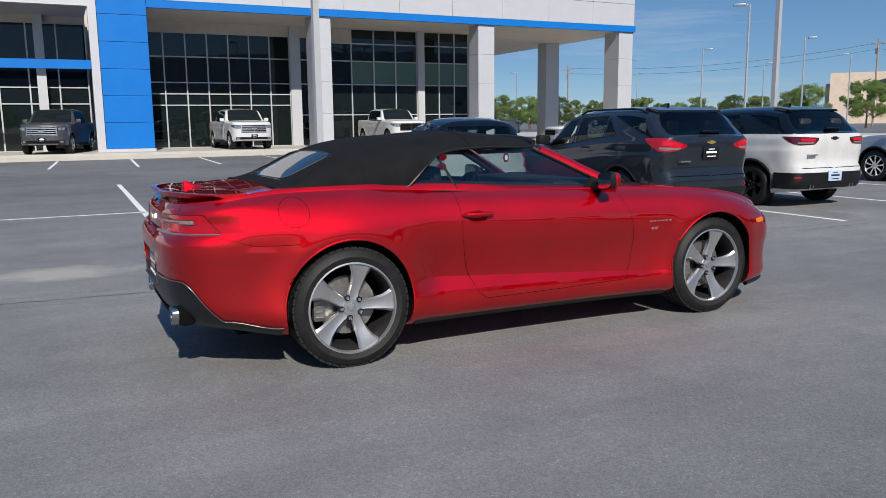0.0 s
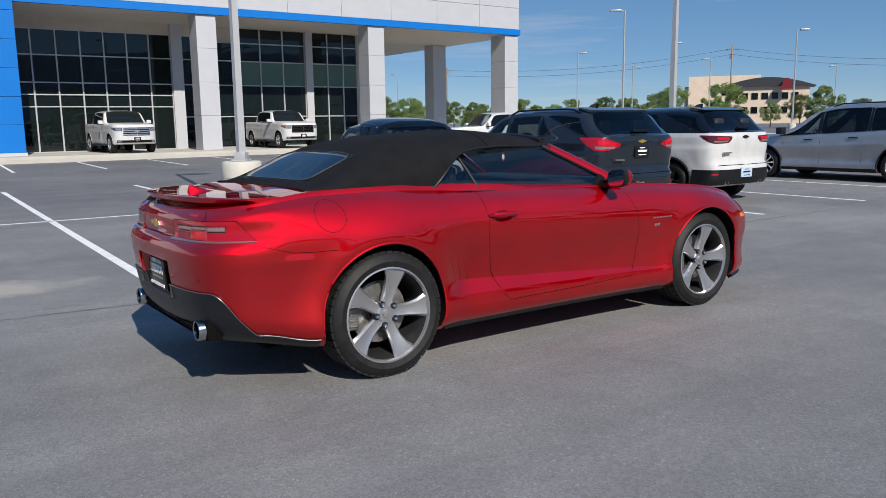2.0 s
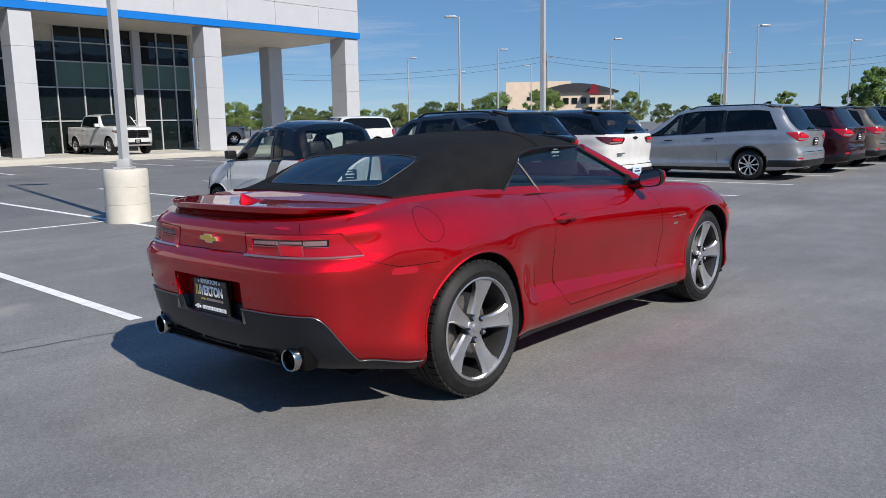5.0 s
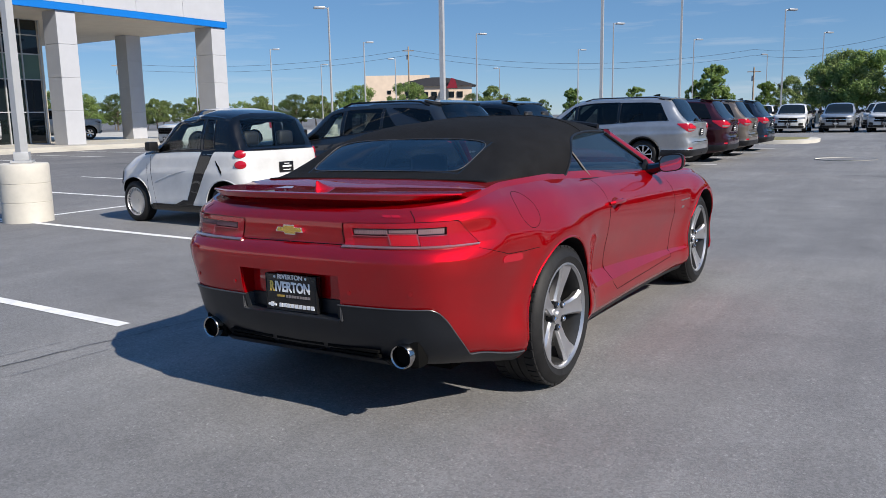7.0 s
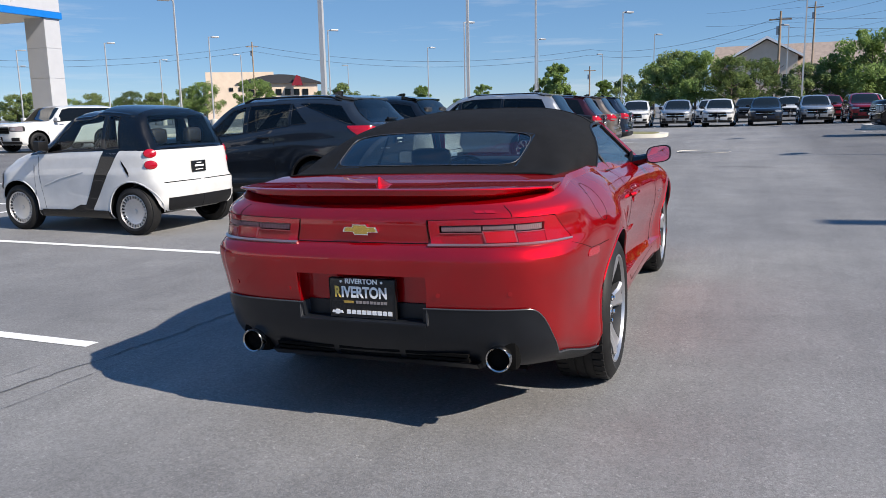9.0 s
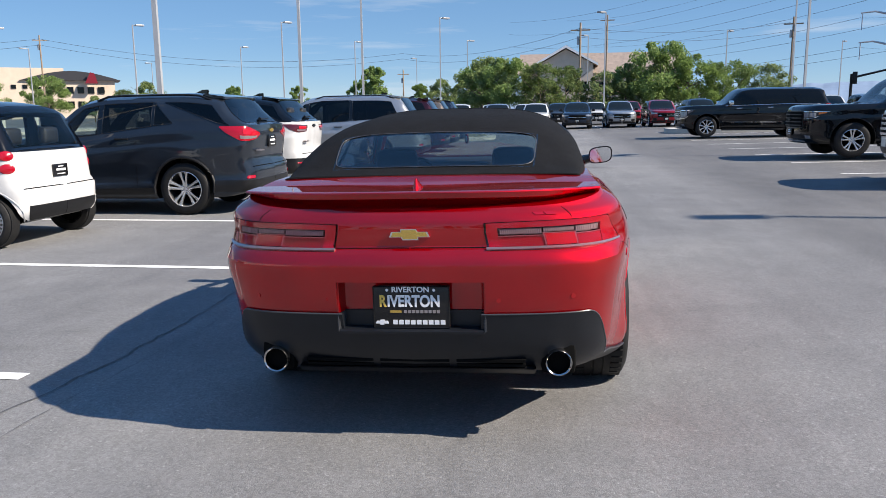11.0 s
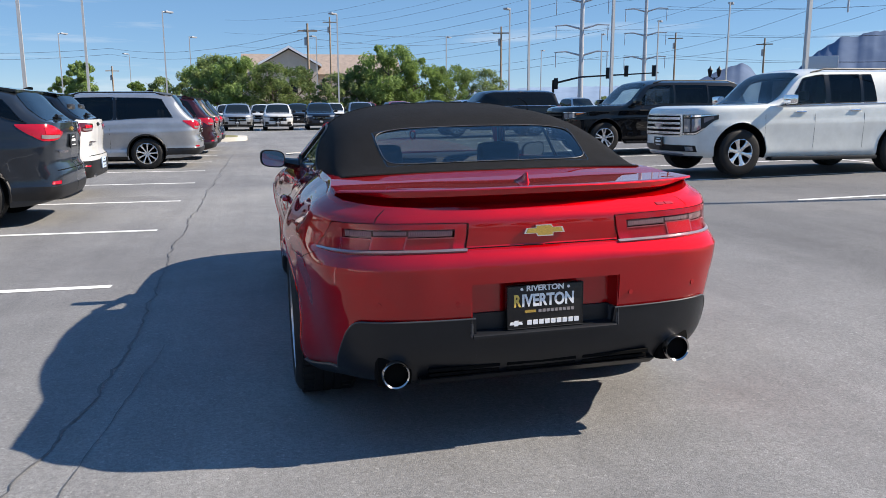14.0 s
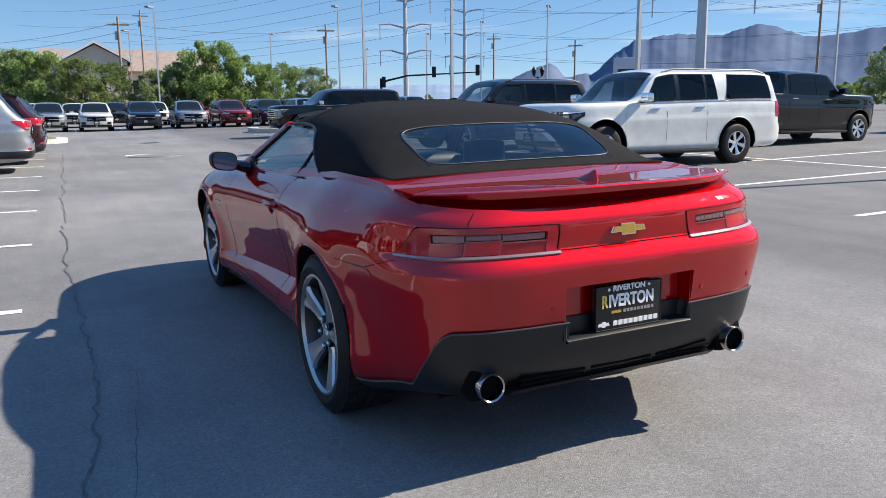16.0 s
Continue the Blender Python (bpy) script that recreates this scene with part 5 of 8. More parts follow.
    spots = noised(m, 0.8, 3.0, 0.5, coords(m, (1.0, 0.5, 1.0)))
    c = mixc(m, 0.8, c, ramp(m, spots, [(0.66, (1, 1, 1)), (0.76, (0.62, 0.62, 0.62))]), "MULTIPLY")
    wire(m, c, base(m))
    bumped(m, grain, 0.6, 0.006)
    return m


M_ASPHALT = make_asphalt()
M_LINE = varied("road_paint", (0.70, 0.70, 0.68), 0.6, 9, 0.18, 0, 0.3, 200)
M_CONCRETE = varied("concrete", (0.48, 0.46, 0.41), 0.85, 2.0, 0.12, 0, 0.3, 120)
M_CRACK = varied("crack_filler", (0.080, 0.080, 0.082), 0.7, 9, 0.3)


def ground():
    xs = [-3000, -600, -120, -40] + [-30 + 2 * k for k in range(61)] + [120, 200, 600, 3000]
    ys = [-3000, -600, -120, -60] + [-40 + 2 * k for k in range(58)] + [120, 300, 3000]
    bm = bmesh.new()
    g = [[bm.verts.new((x, y, ground_z(x, y))) for y in ys] for x in xs]
    for i in range(len(xs) - 1):
        for j in range(len(ys) - 1):
            bm.faces.new((g[i][j], g[i + 1][j], g[i + 1][j + 1], g[i][j + 1]))
    tagged(link("ground", bm, M_ASPHALT, smooth=60), "grey sunlit asphalt of a car park", "ground", kind="structure")


ground()


def strip(name, a, b, w, material, h=0.004):
    """A painted line on the asphalt from a to b."""
    a, b = Vector(a), Vector(b)
    d = (b - a).normalized()
    n = Vector((-d.y, d.x)) * w / 2
    k = max(1, int((b - a).length / 1.0))
    bm = bmesh.new()
    rows = []
    for i in range(k + 1):
        p = a + (b - a) * i / k
        rows.append([bm.verts.new((q.x, q.y, ground_z(q.x, q.y) + h)) for q in (p - n, p + n)])
    for u, v in zip(rows, rows[1:]):
        bm.faces.new((u[0], v[0], v[1], u[1]))
    fixed(bm)
    return tagged(link(name, bm, material, smooth=0), "white painted parking line, worn", "parking line", "parking lines", "structure")


for k in range(-3, 11):
    strip("parking_line", (1.15 + 2.95 * k, 7.45), (1.28 + 2.95 * k, 21.4), 0.105, M_LINE)
strip("parking_line", (-8.5, 14.2), (31.0, 14.2), 0.105, M_LINE)
for k in range(0, 12):
    strip("parking_line", (4.0 + 3.0 * k, -0.95), (4.0 + 3.0 * k, -11.9), 0.105, M_LINE)
strip("parking_line", (4.0, -6.4), (37.0, -6.4), 0.105, M_LINE)
for k in range(-4, 12):
    strip("parking_line", (-0.4 + 2.95 * k, 30.6), (-0.1 + 2.95 * k, 37.6), 0.105, M_LINE)
for k in range(13):
    strip("parking_line", (46.8, -16.9 + 2.55 * k), (51.8, -16.9 + 2.55 * k), 0.105, M_LINE)


def crack(pts, w, jit, seed):
    rnd = random.Random(seed)
    bm = bmesh.new()
    path = []
    for (a, b) in zip(pts, pts[1:]):
        n = int(math.dist(a, b) / 0.05)
        for i in range(n):
            t = i / n
            path.append((a[0] + (b[0] - a[0]) * t, a[1] + (b[1] - a[1]) * t))
    off, rows = 0.0, []
    for i, (x, y) in enumerate(path):
        off = off * 0.92 + rnd.uniform(-jit, jit)
        ww = w * rnd.uniform(0.25, 1.2)
        z = ground_z(x, y) + 0.005
        rows.append([bm.verts.new((x, y + off - ww, z)), bm.verts.new((x + rnd.uniform(-.01, .01), y + off + ww, z))])
    for u, v in zip(rows, rows[1:]):
        bm.faces.new((u[0], v[0], v[1], u[1]))
    fixed(bm)
    tagged(link("asphalt_crack", bm, M_CRACK, smooth=0), "dark irregular crack in the asphalt", "crack", kind="structure")


crack([(-1.5, 7.35), (0.6, 7.22), (2.0, 7.08), (4.0, 7.12), (7.0, 7.14), (15.0, 7.08), (24, 7.0)], 0.0075, 0.016, 3)
crack([(-2.2, 6.95), (-0.4, 7.10), (0.9, 7.00), (2.4, 6.86)], 0.0022, 0.006, 8)
crack([(-2.5, 7.62), (-0.2, 7.55), (0.8, 7.40)], 0.003, 0.008, 9)


# ---- parked vehicles ----
def truck_face(root, sh, s_w, side, hw, low, zt, xf, face):
    """Grille, headlamps and bumper of a large SUV or pickup: half of its nose."""
    def band(nm, w0, w1, lo, hi, mt, off, label="", parent=None, n=12, m=2, thick=0.02):
        a, b = s_w(hw * w0, True), s_w(hw * w1, True)
        return part(nm, sh.strip(bmesh.new(), side, a, b, lambda t: lo, lambda t: hi, off, n, m, thick), mt, parent or root, label)
    tall = face == "chrome" and root.name.startswith("large_suv")
    bright = M_ALLOY if face == "chrome" else M_TRIM
    band("grille_surround", 0.0, 0.60, zt - 0.385, zt - 0.002, bright, 0.005)
    band("grille", 0.0, 0.575, zt - 0.365, zt - 0.022, M_GAP, 0.010)
    for k in range(4):
        z = zt - 0.345 + 0.084 * k
        band("grille_bar", 0.0, 0.572, z, z + (0.042 if face == "chrome" else 0.030), bright, 0.024, "", None, 12, 2, 0.03)
    sa, sb = s_w(hw * 0.615, True), sh.s_at(xf - 0.58)

    def drop(t):
        return zt - (0.355 if tall else 0.17) + (0.27 if tall else 0.11) * ease(t, 0.30, 1.0)

    def piece(nm, t0, t1, f0, f1, mt, off, parent=None, label=""):
        top = zt - 0.004

        def at(f):
            return lambda t: drop(t0 + (t1 - t0) * t) + (top - drop(t0 + (t1 - t0) * t)) * f
        return part(nm, sh.strip(bmesh.new(), side, sa + (sb - sa) * t0, sa + (sb - sa) * t1, at(f0), at(f1), off, 14, 4, 0.016), mt, parent or root, label)
    hl = piece("headlamp", 0.0, 1.0, 0.0, 1.0, M_RIMDARK, 0.006, None, "clear headlamp in a dark housing")
    piece("lamp_unit", 0.05, 0.24, 0.14, 0.80, M_LAMP, 0.012, hl)
    piece("lamp_unit", 0.28, 0.52, 0.18, 0.80, M_LAMP, 0.012, hl)
    piece("lamp_strip", 0.02, 0.96, 0.88, 0.98, M_CHROME, 0.013, hl)
    piece("lamp_strip", 0.02, 0.60, 0.02, 0.09, M_CHROME, 0.013, hl)
    piece("turn_lens", 0.60, 0.86, 0.40, 0.78, M_AMBER if face == "dark" else M_LENSGREY, 0.012, hl)
    band("bumper_slot", 0.0, 0.84, low + 0.115, low + 0.225, M_TRIM, 0.006)
    band("fog_lamp", 0.68, 0.80, low + 0.135, low + 0.205, M_LAMP, 0.012)
    band("skid_trim", 0.0, 0.60, low + 0.045, low + 0.075, M_BRIGHT, 0.012)
    band("chin", 0.0, 0.90, low + 0.0, low + 0.04, M_TRIM, 0.004)
    xb = sh.at(1.0, 0.7, 1).x
    if side > 0:
        bm = bmesh.new()
        zc = zt - 0.19
        prism(bm, [(y * 1.3, zc + z * 1.3) for y, z in ((-0.083, -0.012), (-0.036, -0.012), (-0.036, -0.026), (0.036, -0.026), (0.036, -0.012), (0.083, -0.012), (0.083, 0.012), (0.036, 0.012), (0.036, 0.026), (-0.036, 0.026), (-0.036, 0.012), (-0.083, 0.012))], "x", xb, xb + 0.045)
        part("badge", fixed(bm), M_BRIGHT if face == "chrome" else M_TRIM, root)


def vehicle(name, label, paint, m, wb=2.72, ro=0.95, fo=0.95, hw=0.92, H=1.66, belt_r=1.02, belt_f=0.98, hood=1.02, hood_f=0.86, cowl=None, header=None, back_run=0.42, tyre=0.35, tw_=0.235,
            rim=0.235, style="ten", rim_mat=None, trim_v=0.14, roof_paint=None, low=0.22, wins=None, lamps="suv", rails=False, pickup=False, tumble=0.30, arch=0.06, plate=True, group="parked cars", rearblock=0.0,
            top_edge=0.085, band=None, rear_frac=0.86, chrome=False, grille=True, glass=None, cat="car", handles=2, lamp_end=0.40, spoiler=False, badge=None, rear_black=0.25, exhaust=False, flat=False, arch_paint=False, pale_plate=False, hollow=False, top_paint=None, privacy=2, wiper=False, small_plate=1.0, face=None, side_strip=False):
    """An estate-bodied car, van or pickup, with its nose along +x and its rear axle at 0."""
    xr, xf = -ro, wb + fo
    cowl = cowl if cowl is not None else wb - 0.45
    header = header if header is not None else cowl - 0.75
    root = thing(name, label, cat, m, group)
    hr = H - 0.06
    plan = [(xr, 0), (xr + 0.012, hw * 0.5), (xr + 0.04, hw * 0.78), (xr + 0.12, hw * 0.91), (xr + 0.35, hw * 0.975), (0.3, hw), (wb * 0.5, hw), (wb, hw * 0.99), (xf - 0.42, hw * 0.95), (xf - 0.16, hw * 0.80), (xf - 0.04, hw * 0.5), (xf, 0)]
    if face:
        plan[-4:] = [(xf - 0.50, hw * 0.955), (xf - 0.27, hw * 0.875), (xf - 0.14, hw * 0.72), (xf - 0.06, hw * 0.5), (xf, 0)]
    elif wb < 2.2:
        plan[-4:] = [(xf - 0.30, hw * 0.985), (xf - 0.13, hw * 0.93), (xf - 0.03, hw * 0.68), (xf, 0)]
    bed = -ro + 1.85 if pickup else None
    if pickup:
        top = [(xr, belt_r), (bed, belt_r + 0.012), (bed + 0.04, belt_r + 0.03), (bed + 0.16, hr), (bed + 0.6, H), (header, H - 0.05), (cowl, hood), (xf - 0.25, hood_f + 0.06), (xf, hood_f)]
    else:
        top = [(xr, belt_r + 0.01), (xr + 0.10, belt_r + 0.03), (xr + 0.12 + back_run * 0.5, (belt_r + hr) / 2), (xr + 0.14 + back_run, hr), (xr + 0.7 + back_run, H), (header - 0.4, H - 0.01), (header, H - 0.07),
               (cowl, hood), ((cowl + xf) / 2, hood - 0.02), (xf - 0.20, hood_f + 0.05), (xf, hood_f)]
    sh = Shell(plan=plan,
               low=[(xr, low + 0.10), (xr + 0.3, low + 0.03), (0.3, low), (wb, low), (xf, low + 0.02)],
               belt=[(xr, belt_r), (0.0, belt_r), (wb * 0.6, belt_f), (cowl, min(belt_f, hood - 0.05)), (xf - 0.35, hood_f - 0.02), (xf, hood_f - 0.10)],
               top=top,
               inset=[(0, 0.06), (0.05, 0.03), (0.12, 0.012), (0.30, 0.014), (0.5, 0.007), (0.66, 0.0), (0.72, 0.0), (0.735, 0.008), (0.9, 0.014), (0.97, 0.022), (1.0, 0.036)] if flat else [(0, 0.07), (0.05, 0.03), (0.14, 0.02), (0.20, 0.018), (0.27, 0.042), (0.45, 0.026), (0.64, 0.002), (0.735, 0.0), (0.765, 0.012), (0.9, 0.022), (0.97, 0.034), (1.0, 0.055)],
               tumble=tumble, edge=top_edge,
               rear=[(low, 0.08), (low + 0.2, -0.02), (low + 0.42, -0.03), (low + 0.5, 0.03), (belt_r - 0.1, 0.0 if spoiler else 0.04), (belt_r + 0.02, 0.01 if spoiler else 0.05), (H, 0.0)], back=(-0.2, xr + 0.08),
               front=[(low, -0.10), (low + 0.25, 0.0), (hood_f - 0.1, 0.0), (hood_f + 0.1, -0.10)], fore=(xf - 0.7, xf - 0.1),
               flare=((0, tyre, tyre + 0.10, 0.008 if flat else 0.018), (wb, tyre, tyre + 0.10, 0.008 if flat else 0.018)), crown=3.6)
    cut = bmesh.new()
    R = tyre + arch
    for x in (0.0, wb):
        for sgn in (-1, 1):
            prism(cut, [(x + R * math.cos(a * math.tau / 36), tyre + 0.01 + R * math.sin(a * math.tau / 36)) for a in range(36)], "y", sgn * (hw - tw_ - 0.12), sgn * (hw + 0.3))
    if pickup:
        box(cut, xr + 0.07, -hw + 0.14, 0.62, bed - 0.06, hw - 0.14, 1.8)
    # side windows, each from rear low to rear high
    rear_end = bed + 0.22 if pickup else xr + 0.30 + back_run * 0.6
    if wins is None:
        f0 = cowl - 0.18
        span = f0 - rear_end
        if pickup:
            wins = [((rear_end + 0.05, 1.06), (rear_end + span * 0.46, 1.06), (rear_end + span * 0.46, 1.90), (rear_end + 0.10, 1.90)), ((rear_end + span * 0.51, 1.06), (f0, 1.06), (header - 0.02, 1.90), (rear_end + span * 0.51, 1.90))]
        else:
            a, b = rear_end + span * 0.30, rear_end + span * 0.60
            wins = [((rear_end - 0.10, 1.12), (a - 0.05, 1.06), (a - 0.05, 1.86), (rear_end + 0.16, 1.86)), ((a, 1.06), (b - 0.03, 1.06), (b - 0.03, 1.90), (a, 1.90)), ((b + 0.02, 1.06), (f0, 1.06), (header - 0.02, 1.90), (b + 0.02, 1.90))]
    if hollow:
        for side in (-1, 1):
            for w in wins:
                sh.patch(cut, side, w, 0.03, 12, 6, 0.03, 0.34, True, True)
        hc = hw * 0.70
        rf = xr + 0.20 + back_run
        prism(cut, [(rf - 0.30, belt_r - 0.40), (rf - 0.30, belt_r - 0.05), (rf, H - 0.15), (header - 0.05, H - 0.16), (cowl - 0.14, hood - 0.02), (cowl - 0.14, belt_r - 0.40)], "y", -hc, hc)
        for xa, xb, f in ((header + 0.04, cowl - 0.06, 0.86), (xr + 0.13, xr + 0.10 + back_run, rear_frac - 0.05)):
            rows = []
            for i in range(7):
                s = sh.s_at(xa + (xb - xa) * i / 6)
                row = []
                for off in (0.03, -0.34):
                    for j in range(9):
                        t = (2 * j / 8 - 1) * f
                        sd = -1 if t < 0 else 1
                        row.append(cut.verts.new(sh.at(s, 3 - abs(t), sd) + sh.normal(s, min(2.9, 3 - abs(t)), sd) * off))
                rows.append(row[:9] + row[:8:-1])
            for u, v in zip(rows, rows[1:]):
                for k in range(18):
                    cut.faces.new((u[k], v[k], v[(k + 1) % 18], u[(k + 1) % 18]))
            cut.faces.new(rows[0])
            cut.faces.new(rows[-1][::-1])
    bm = carve(sh.solid(90, [0, 0.05, 0.1, 0.15, 0.2, 0.235, 0.27, 0.36, 0.45, 0.55, 0.64, 0.69, 0.735, 0.765, 0.83, 0.9, 0.96, 1.0] + [1.25, 1.5, 1.75, 2.0] + [2 + i / 5 for i in range(1, 6)]), cut, hollow)
    if top_paint:
        for f in bm.faces:
            p = f.calc_center_median()
            if f.material_index == 0 and p.z > sh.belt(p.x) + 0.004 and p.x < cowl - 0.02:
                f.material_index = 2
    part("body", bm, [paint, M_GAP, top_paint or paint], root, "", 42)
    if hollow:
        for y in (-0.37, 0.37):
            for x in (header - 0.75, header - 1.75)[:1 if wb < 2.2 else 2]:
                bm = bmesh.new()
                seat_mesh(bm, x, y * hw / 0.92, 0.23, belt_r - 0.55, 0.60)
                part("seat", bm, M_SEAT, root, "", 60)
        part("dashboard", boxes((cowl - 0.75, -hw * 0.68, belt_f - 0.25, cowl - 0.16, hw * 0.68, belt_f - 0.02), bev=0.04), M_SEAT, root)
        bm = bmesh.new()
        steer_wheel(bm, cowl - 0.85, 0.37 * hw / 0.92, belt_f - 0.03, 0.18, -62)
        part("steering_wheel", fixed(bm), M_SEAT, root)

    def q(x, z):
        return (x, (z - sh.low(x)) / (sh.belt(x) - sh.low(x)))
    dark = glass or M_TINT
    for side in (-1, 1):
        for w in () if hollow else (band if band is not None else [((wins[0][0][0] - 0.05, wins[0][0][1] - 0.02), (wins[-1][1][0] + 0.05, 1.02), (wins[-1][2][0] + 0.05, 1.955), (wins[0][3][0] - 0.06, 1.93))]):
            bm = sh.patch(bmesh.new(), side, w, 0.005, 20, 8, 0.02)
            part("window_surround", bm, dark, root)
        for k, w in enumerate(wins):
            bm = sh.patch(bmesh.new(), side, w, 0.003 if hollow else 0.010, 14, 8, 0.03, 0.004 if hollow else 0.012)
            o = part("side_window", bm, (M_PRIVACY if k < privacy else M_CLEAR) if hollow else dark, root)
            o.visible_shadow = not hollow
            if hollow:
                bm = bmesh.new()
                ring = [(w[0], w[1]), (w[1], w[2]), (w[2], w[3]), (w[3], w[0])]
                for (p0, p1) in ring:
                    sh.line(bm, side, [p0, p1], 0.007, 0.002, n=10)
                part("window_seal", fixed(bm), M_BLACK, o)
        for w, w2 in zip(wins, wins[1:]) if hollow else ():
            if w2[0][0] - w[1][0] < 0.13:
                bm = sh.patch(bmesh.new(), side, [(w[1][0] + 0.006, w[1][1]), (w2[0][0] - 0.006, w2[0][1]), (w2[3][0] - 0.006, w2[3][1]), (w[2][0] + 0.006, w[2][1])], 0.004, 2, 8, 0.0, 0.006)
                part("pillar_cover", bm, M_BLACK, root, "black window pillar")
        if chrome:
            bm = sh.line(bmesh.new(), side, [(wins[0][0][0], 1.03), (wins[-1][1][0] + 0.05, 1.02)], 0.008, 0.006, n=12)
            part("window_trim", fixed(bm), M_CHROME, root)
        if handles:
            for k in range(handles):
                x = (wb * 0.28, wb * 0.62)[k] if handles == 2 else wb * 0.4
                bm = sh.line(bmesh.new(), side, [q(x, sh.belt(x) - 0.10), q(x + 0.20, sh.belt(x) - 0.10)], 0.014, 0.012, n=3)
                part("door_handle", fixed(bm), M_CHROME if trim_v == 0 and face != "dark" else paint if not rails else M_TRIM, root)
        # door gaps
        for x in (wb * 0.25, wb * 0.56, wb * 0.86) if handles else (wb * 0.83,):
            bm = sh.line(bmesh.new(), side, [q(x, low + 0.16), q(x, sh.belt(x))], 0.0028, -0.0012)
            part("door_gap", fixed(bm), M_GAP, root)
        if side_strip:
            bm = sh.patch(bmesh.new(), side, [q(tyre + 0.18, 0.545), q(wb - tyre - 0.18, 0.565), q(wb - tyre - 0.18, 0.600), q(tyre + 0.18, 0.580)], 0.008, 12, 1, 0.0, 0.012)
            part("side_moulding", bm, M_CHROME, root, "chrome side moulding")
        # cladding along the bottom
        if trim_v:
            bm = sh.patch(bmesh.new(), side, [(tyre + arch + 0.01, 0.0), (wb - tyre - arch - 0.01, 0.0), (wb - tyre - arch - 0.01, trim_v), (tyre + arch + 0.01, trim_v)], 0.006, 10, 2, 0.0)
            part("sill_cladding", bm, M_TRIM, root)
        for x in (0.0, wb):
            bm = bmesh.new()
            path = []
            for k in range(19):
                a = radians(-8 + 196 * k / 18)
                px, pz = x + (R + 0.012) * math.cos(a), tyre + 0.01 + (R + 0.012) * math.sin(a)
                s = sh.s_at(px)
                path.append(sh.at(s, max(0, min(1, q(px, pz)[1])), side))
            tube(bm, path, 0.020 if trim_v and not arch_paint else 0.008, 6)
            part("wheel_arch_trim", fixed(bm), M_TRIM if trim_v and not arch_paint else paint, root)
        # door mirror
        bm = bmesh.new()
        mx = cowl - 0.32
        yb = sh.at(sh.s_at(mx), 1.0, 1).y
        zb = sh.belt(mx)
        box(bm, mx - 0.06, yb + 0.03, zb + 0.04, mx + 0.10, yb + 0.24, zb + 0.20, 0.035)
        box(bm, mx, yb - 0.05, zb + 0.03, mx + 0.06, yb + 0.10, zb + 0.08, 0.01)
        if wb < 2.2:
            bmesh.ops.scale(bm, vec=(0.65, 0.72, 0.75), space=Matrix.Translation((-mx, -yb, -zb - 0.02)), verts=bm.verts)
        if side < 0:
            bmesh.ops.scale(bm, vec=(1, -1, 1), verts=bm.verts)
            bmesh.ops.reverse_faces(bm, faces=bm.faces)
        part("side_mirror", bm, M_CHROME if chrome else M_TRIM if trim_v else paint, root)
        if rails:
            bm = bmesh.new()
            x0, x1 = xr + back_run + 0.25, header - 0.15
            tube(bm, [sh.at(sh.s_at(x0 + (x1 - x0) * k / 10), 2.06, side) + Vector((0, 0, 0.035 if 0 < k < 10 else 0.0)) for k in range(11)], 0.016, 6)
            part("roof_rail", fixed(bm), M_TRIM, root)
    # glass across: rear window and windscreen

    def across(xa, xb, fa, fb, off=0.005, nm="windscreen", mt=None):
        bm = bmesh.new()
        rows = []
        for i in range(9):
            u = i / 8
            s = sh.s_at(xa + (xb - xa) * u)
            f = fa + (fb - fa) * u
            row = []
            for j in range(13):
                t = (2 * j / 12 - 1) * (f * (1 - 0.06 * abs(2 * u - 1) ** 6))
                sd = -1 if t < 0 else 1
                p, nn = sh.at(s, 3 - abs(t), sd), sh.normal(s, min(2.9, 3 - abs(t)), sd)
                row.append((p, nn))
            rows.append(row)
        top_ = [[bm.verts.new(p + nn * off) for p, nn in r] for r in rows]
        bot_ = [[bm.verts.new(p - nn * 0.01) for p, nn in r] for r in rows]
        for i in range(8):
            for j in range(12):
                bm.faces.new((top_[i][j], top_[i + 1][j], top_[i + 1][j + 1], top_[i][j + 1]))
        for i in range(8):
            bm.faces.new((top_[i][0], bot_[i][0], bot_[i + 1][0], top_[i + 1][0]))
            bm.faces.new((top_[i][12], top_[i + 1][12], bot_[i + 1][12], bot_[i][12]))
        for j in range(12):
            bm.faces.new((top_[0][j], top_[0][j + 1], bot_[0][j + 1], bot_[0][j]))
            bm.faces.new((top_[8][j], bot_[8][j], bot_[8][j + 1], top_[8][j + 1]))
        o = part(nm, fixed(bm), ((M_CLEAR if nm == "windscreen" or privacy == 0 else M_PRIVACY) if hollow else mt or dark), root)
        o.visible_shadow = not hollow
    across(header + 0.04, cowl - 0.06, 0.90, 0.90, nm="windscreen", mt=M_SCREEN)
    if pickup:
        across(bed + 0.05, bed + 0.14, 0.8, 0.8, nm="rear_window")
    else:
        across(xr + 0.13 - (0.05 if rear_frac > 0.9 else 0), xr + 0.10 + back_run, rear_frac, rear_frac, nm="rear_window")
    if roof_paint:
        bm = bmesh.new()
        for side in (-1, 1):
            sh.patch(bm, side, [(xr + 0.16 + back_run, 1.93), (header - 0.01, 1.93), (header - 0.01, 3.0), (xr + 0.16 + back_run, 3.0)], 0.003, 16, 8, 0.0, 0.01)
        part("roof_panel", fixed(bm), roof_paint, root, "contrasting black roof")

    def s_w(w, front_=False):
        for i in range(0, 400):
            s = i / 400
            if front_:
                s = 1 - s
            if sh.fw(s) >= w:
                return s
        return 0.5

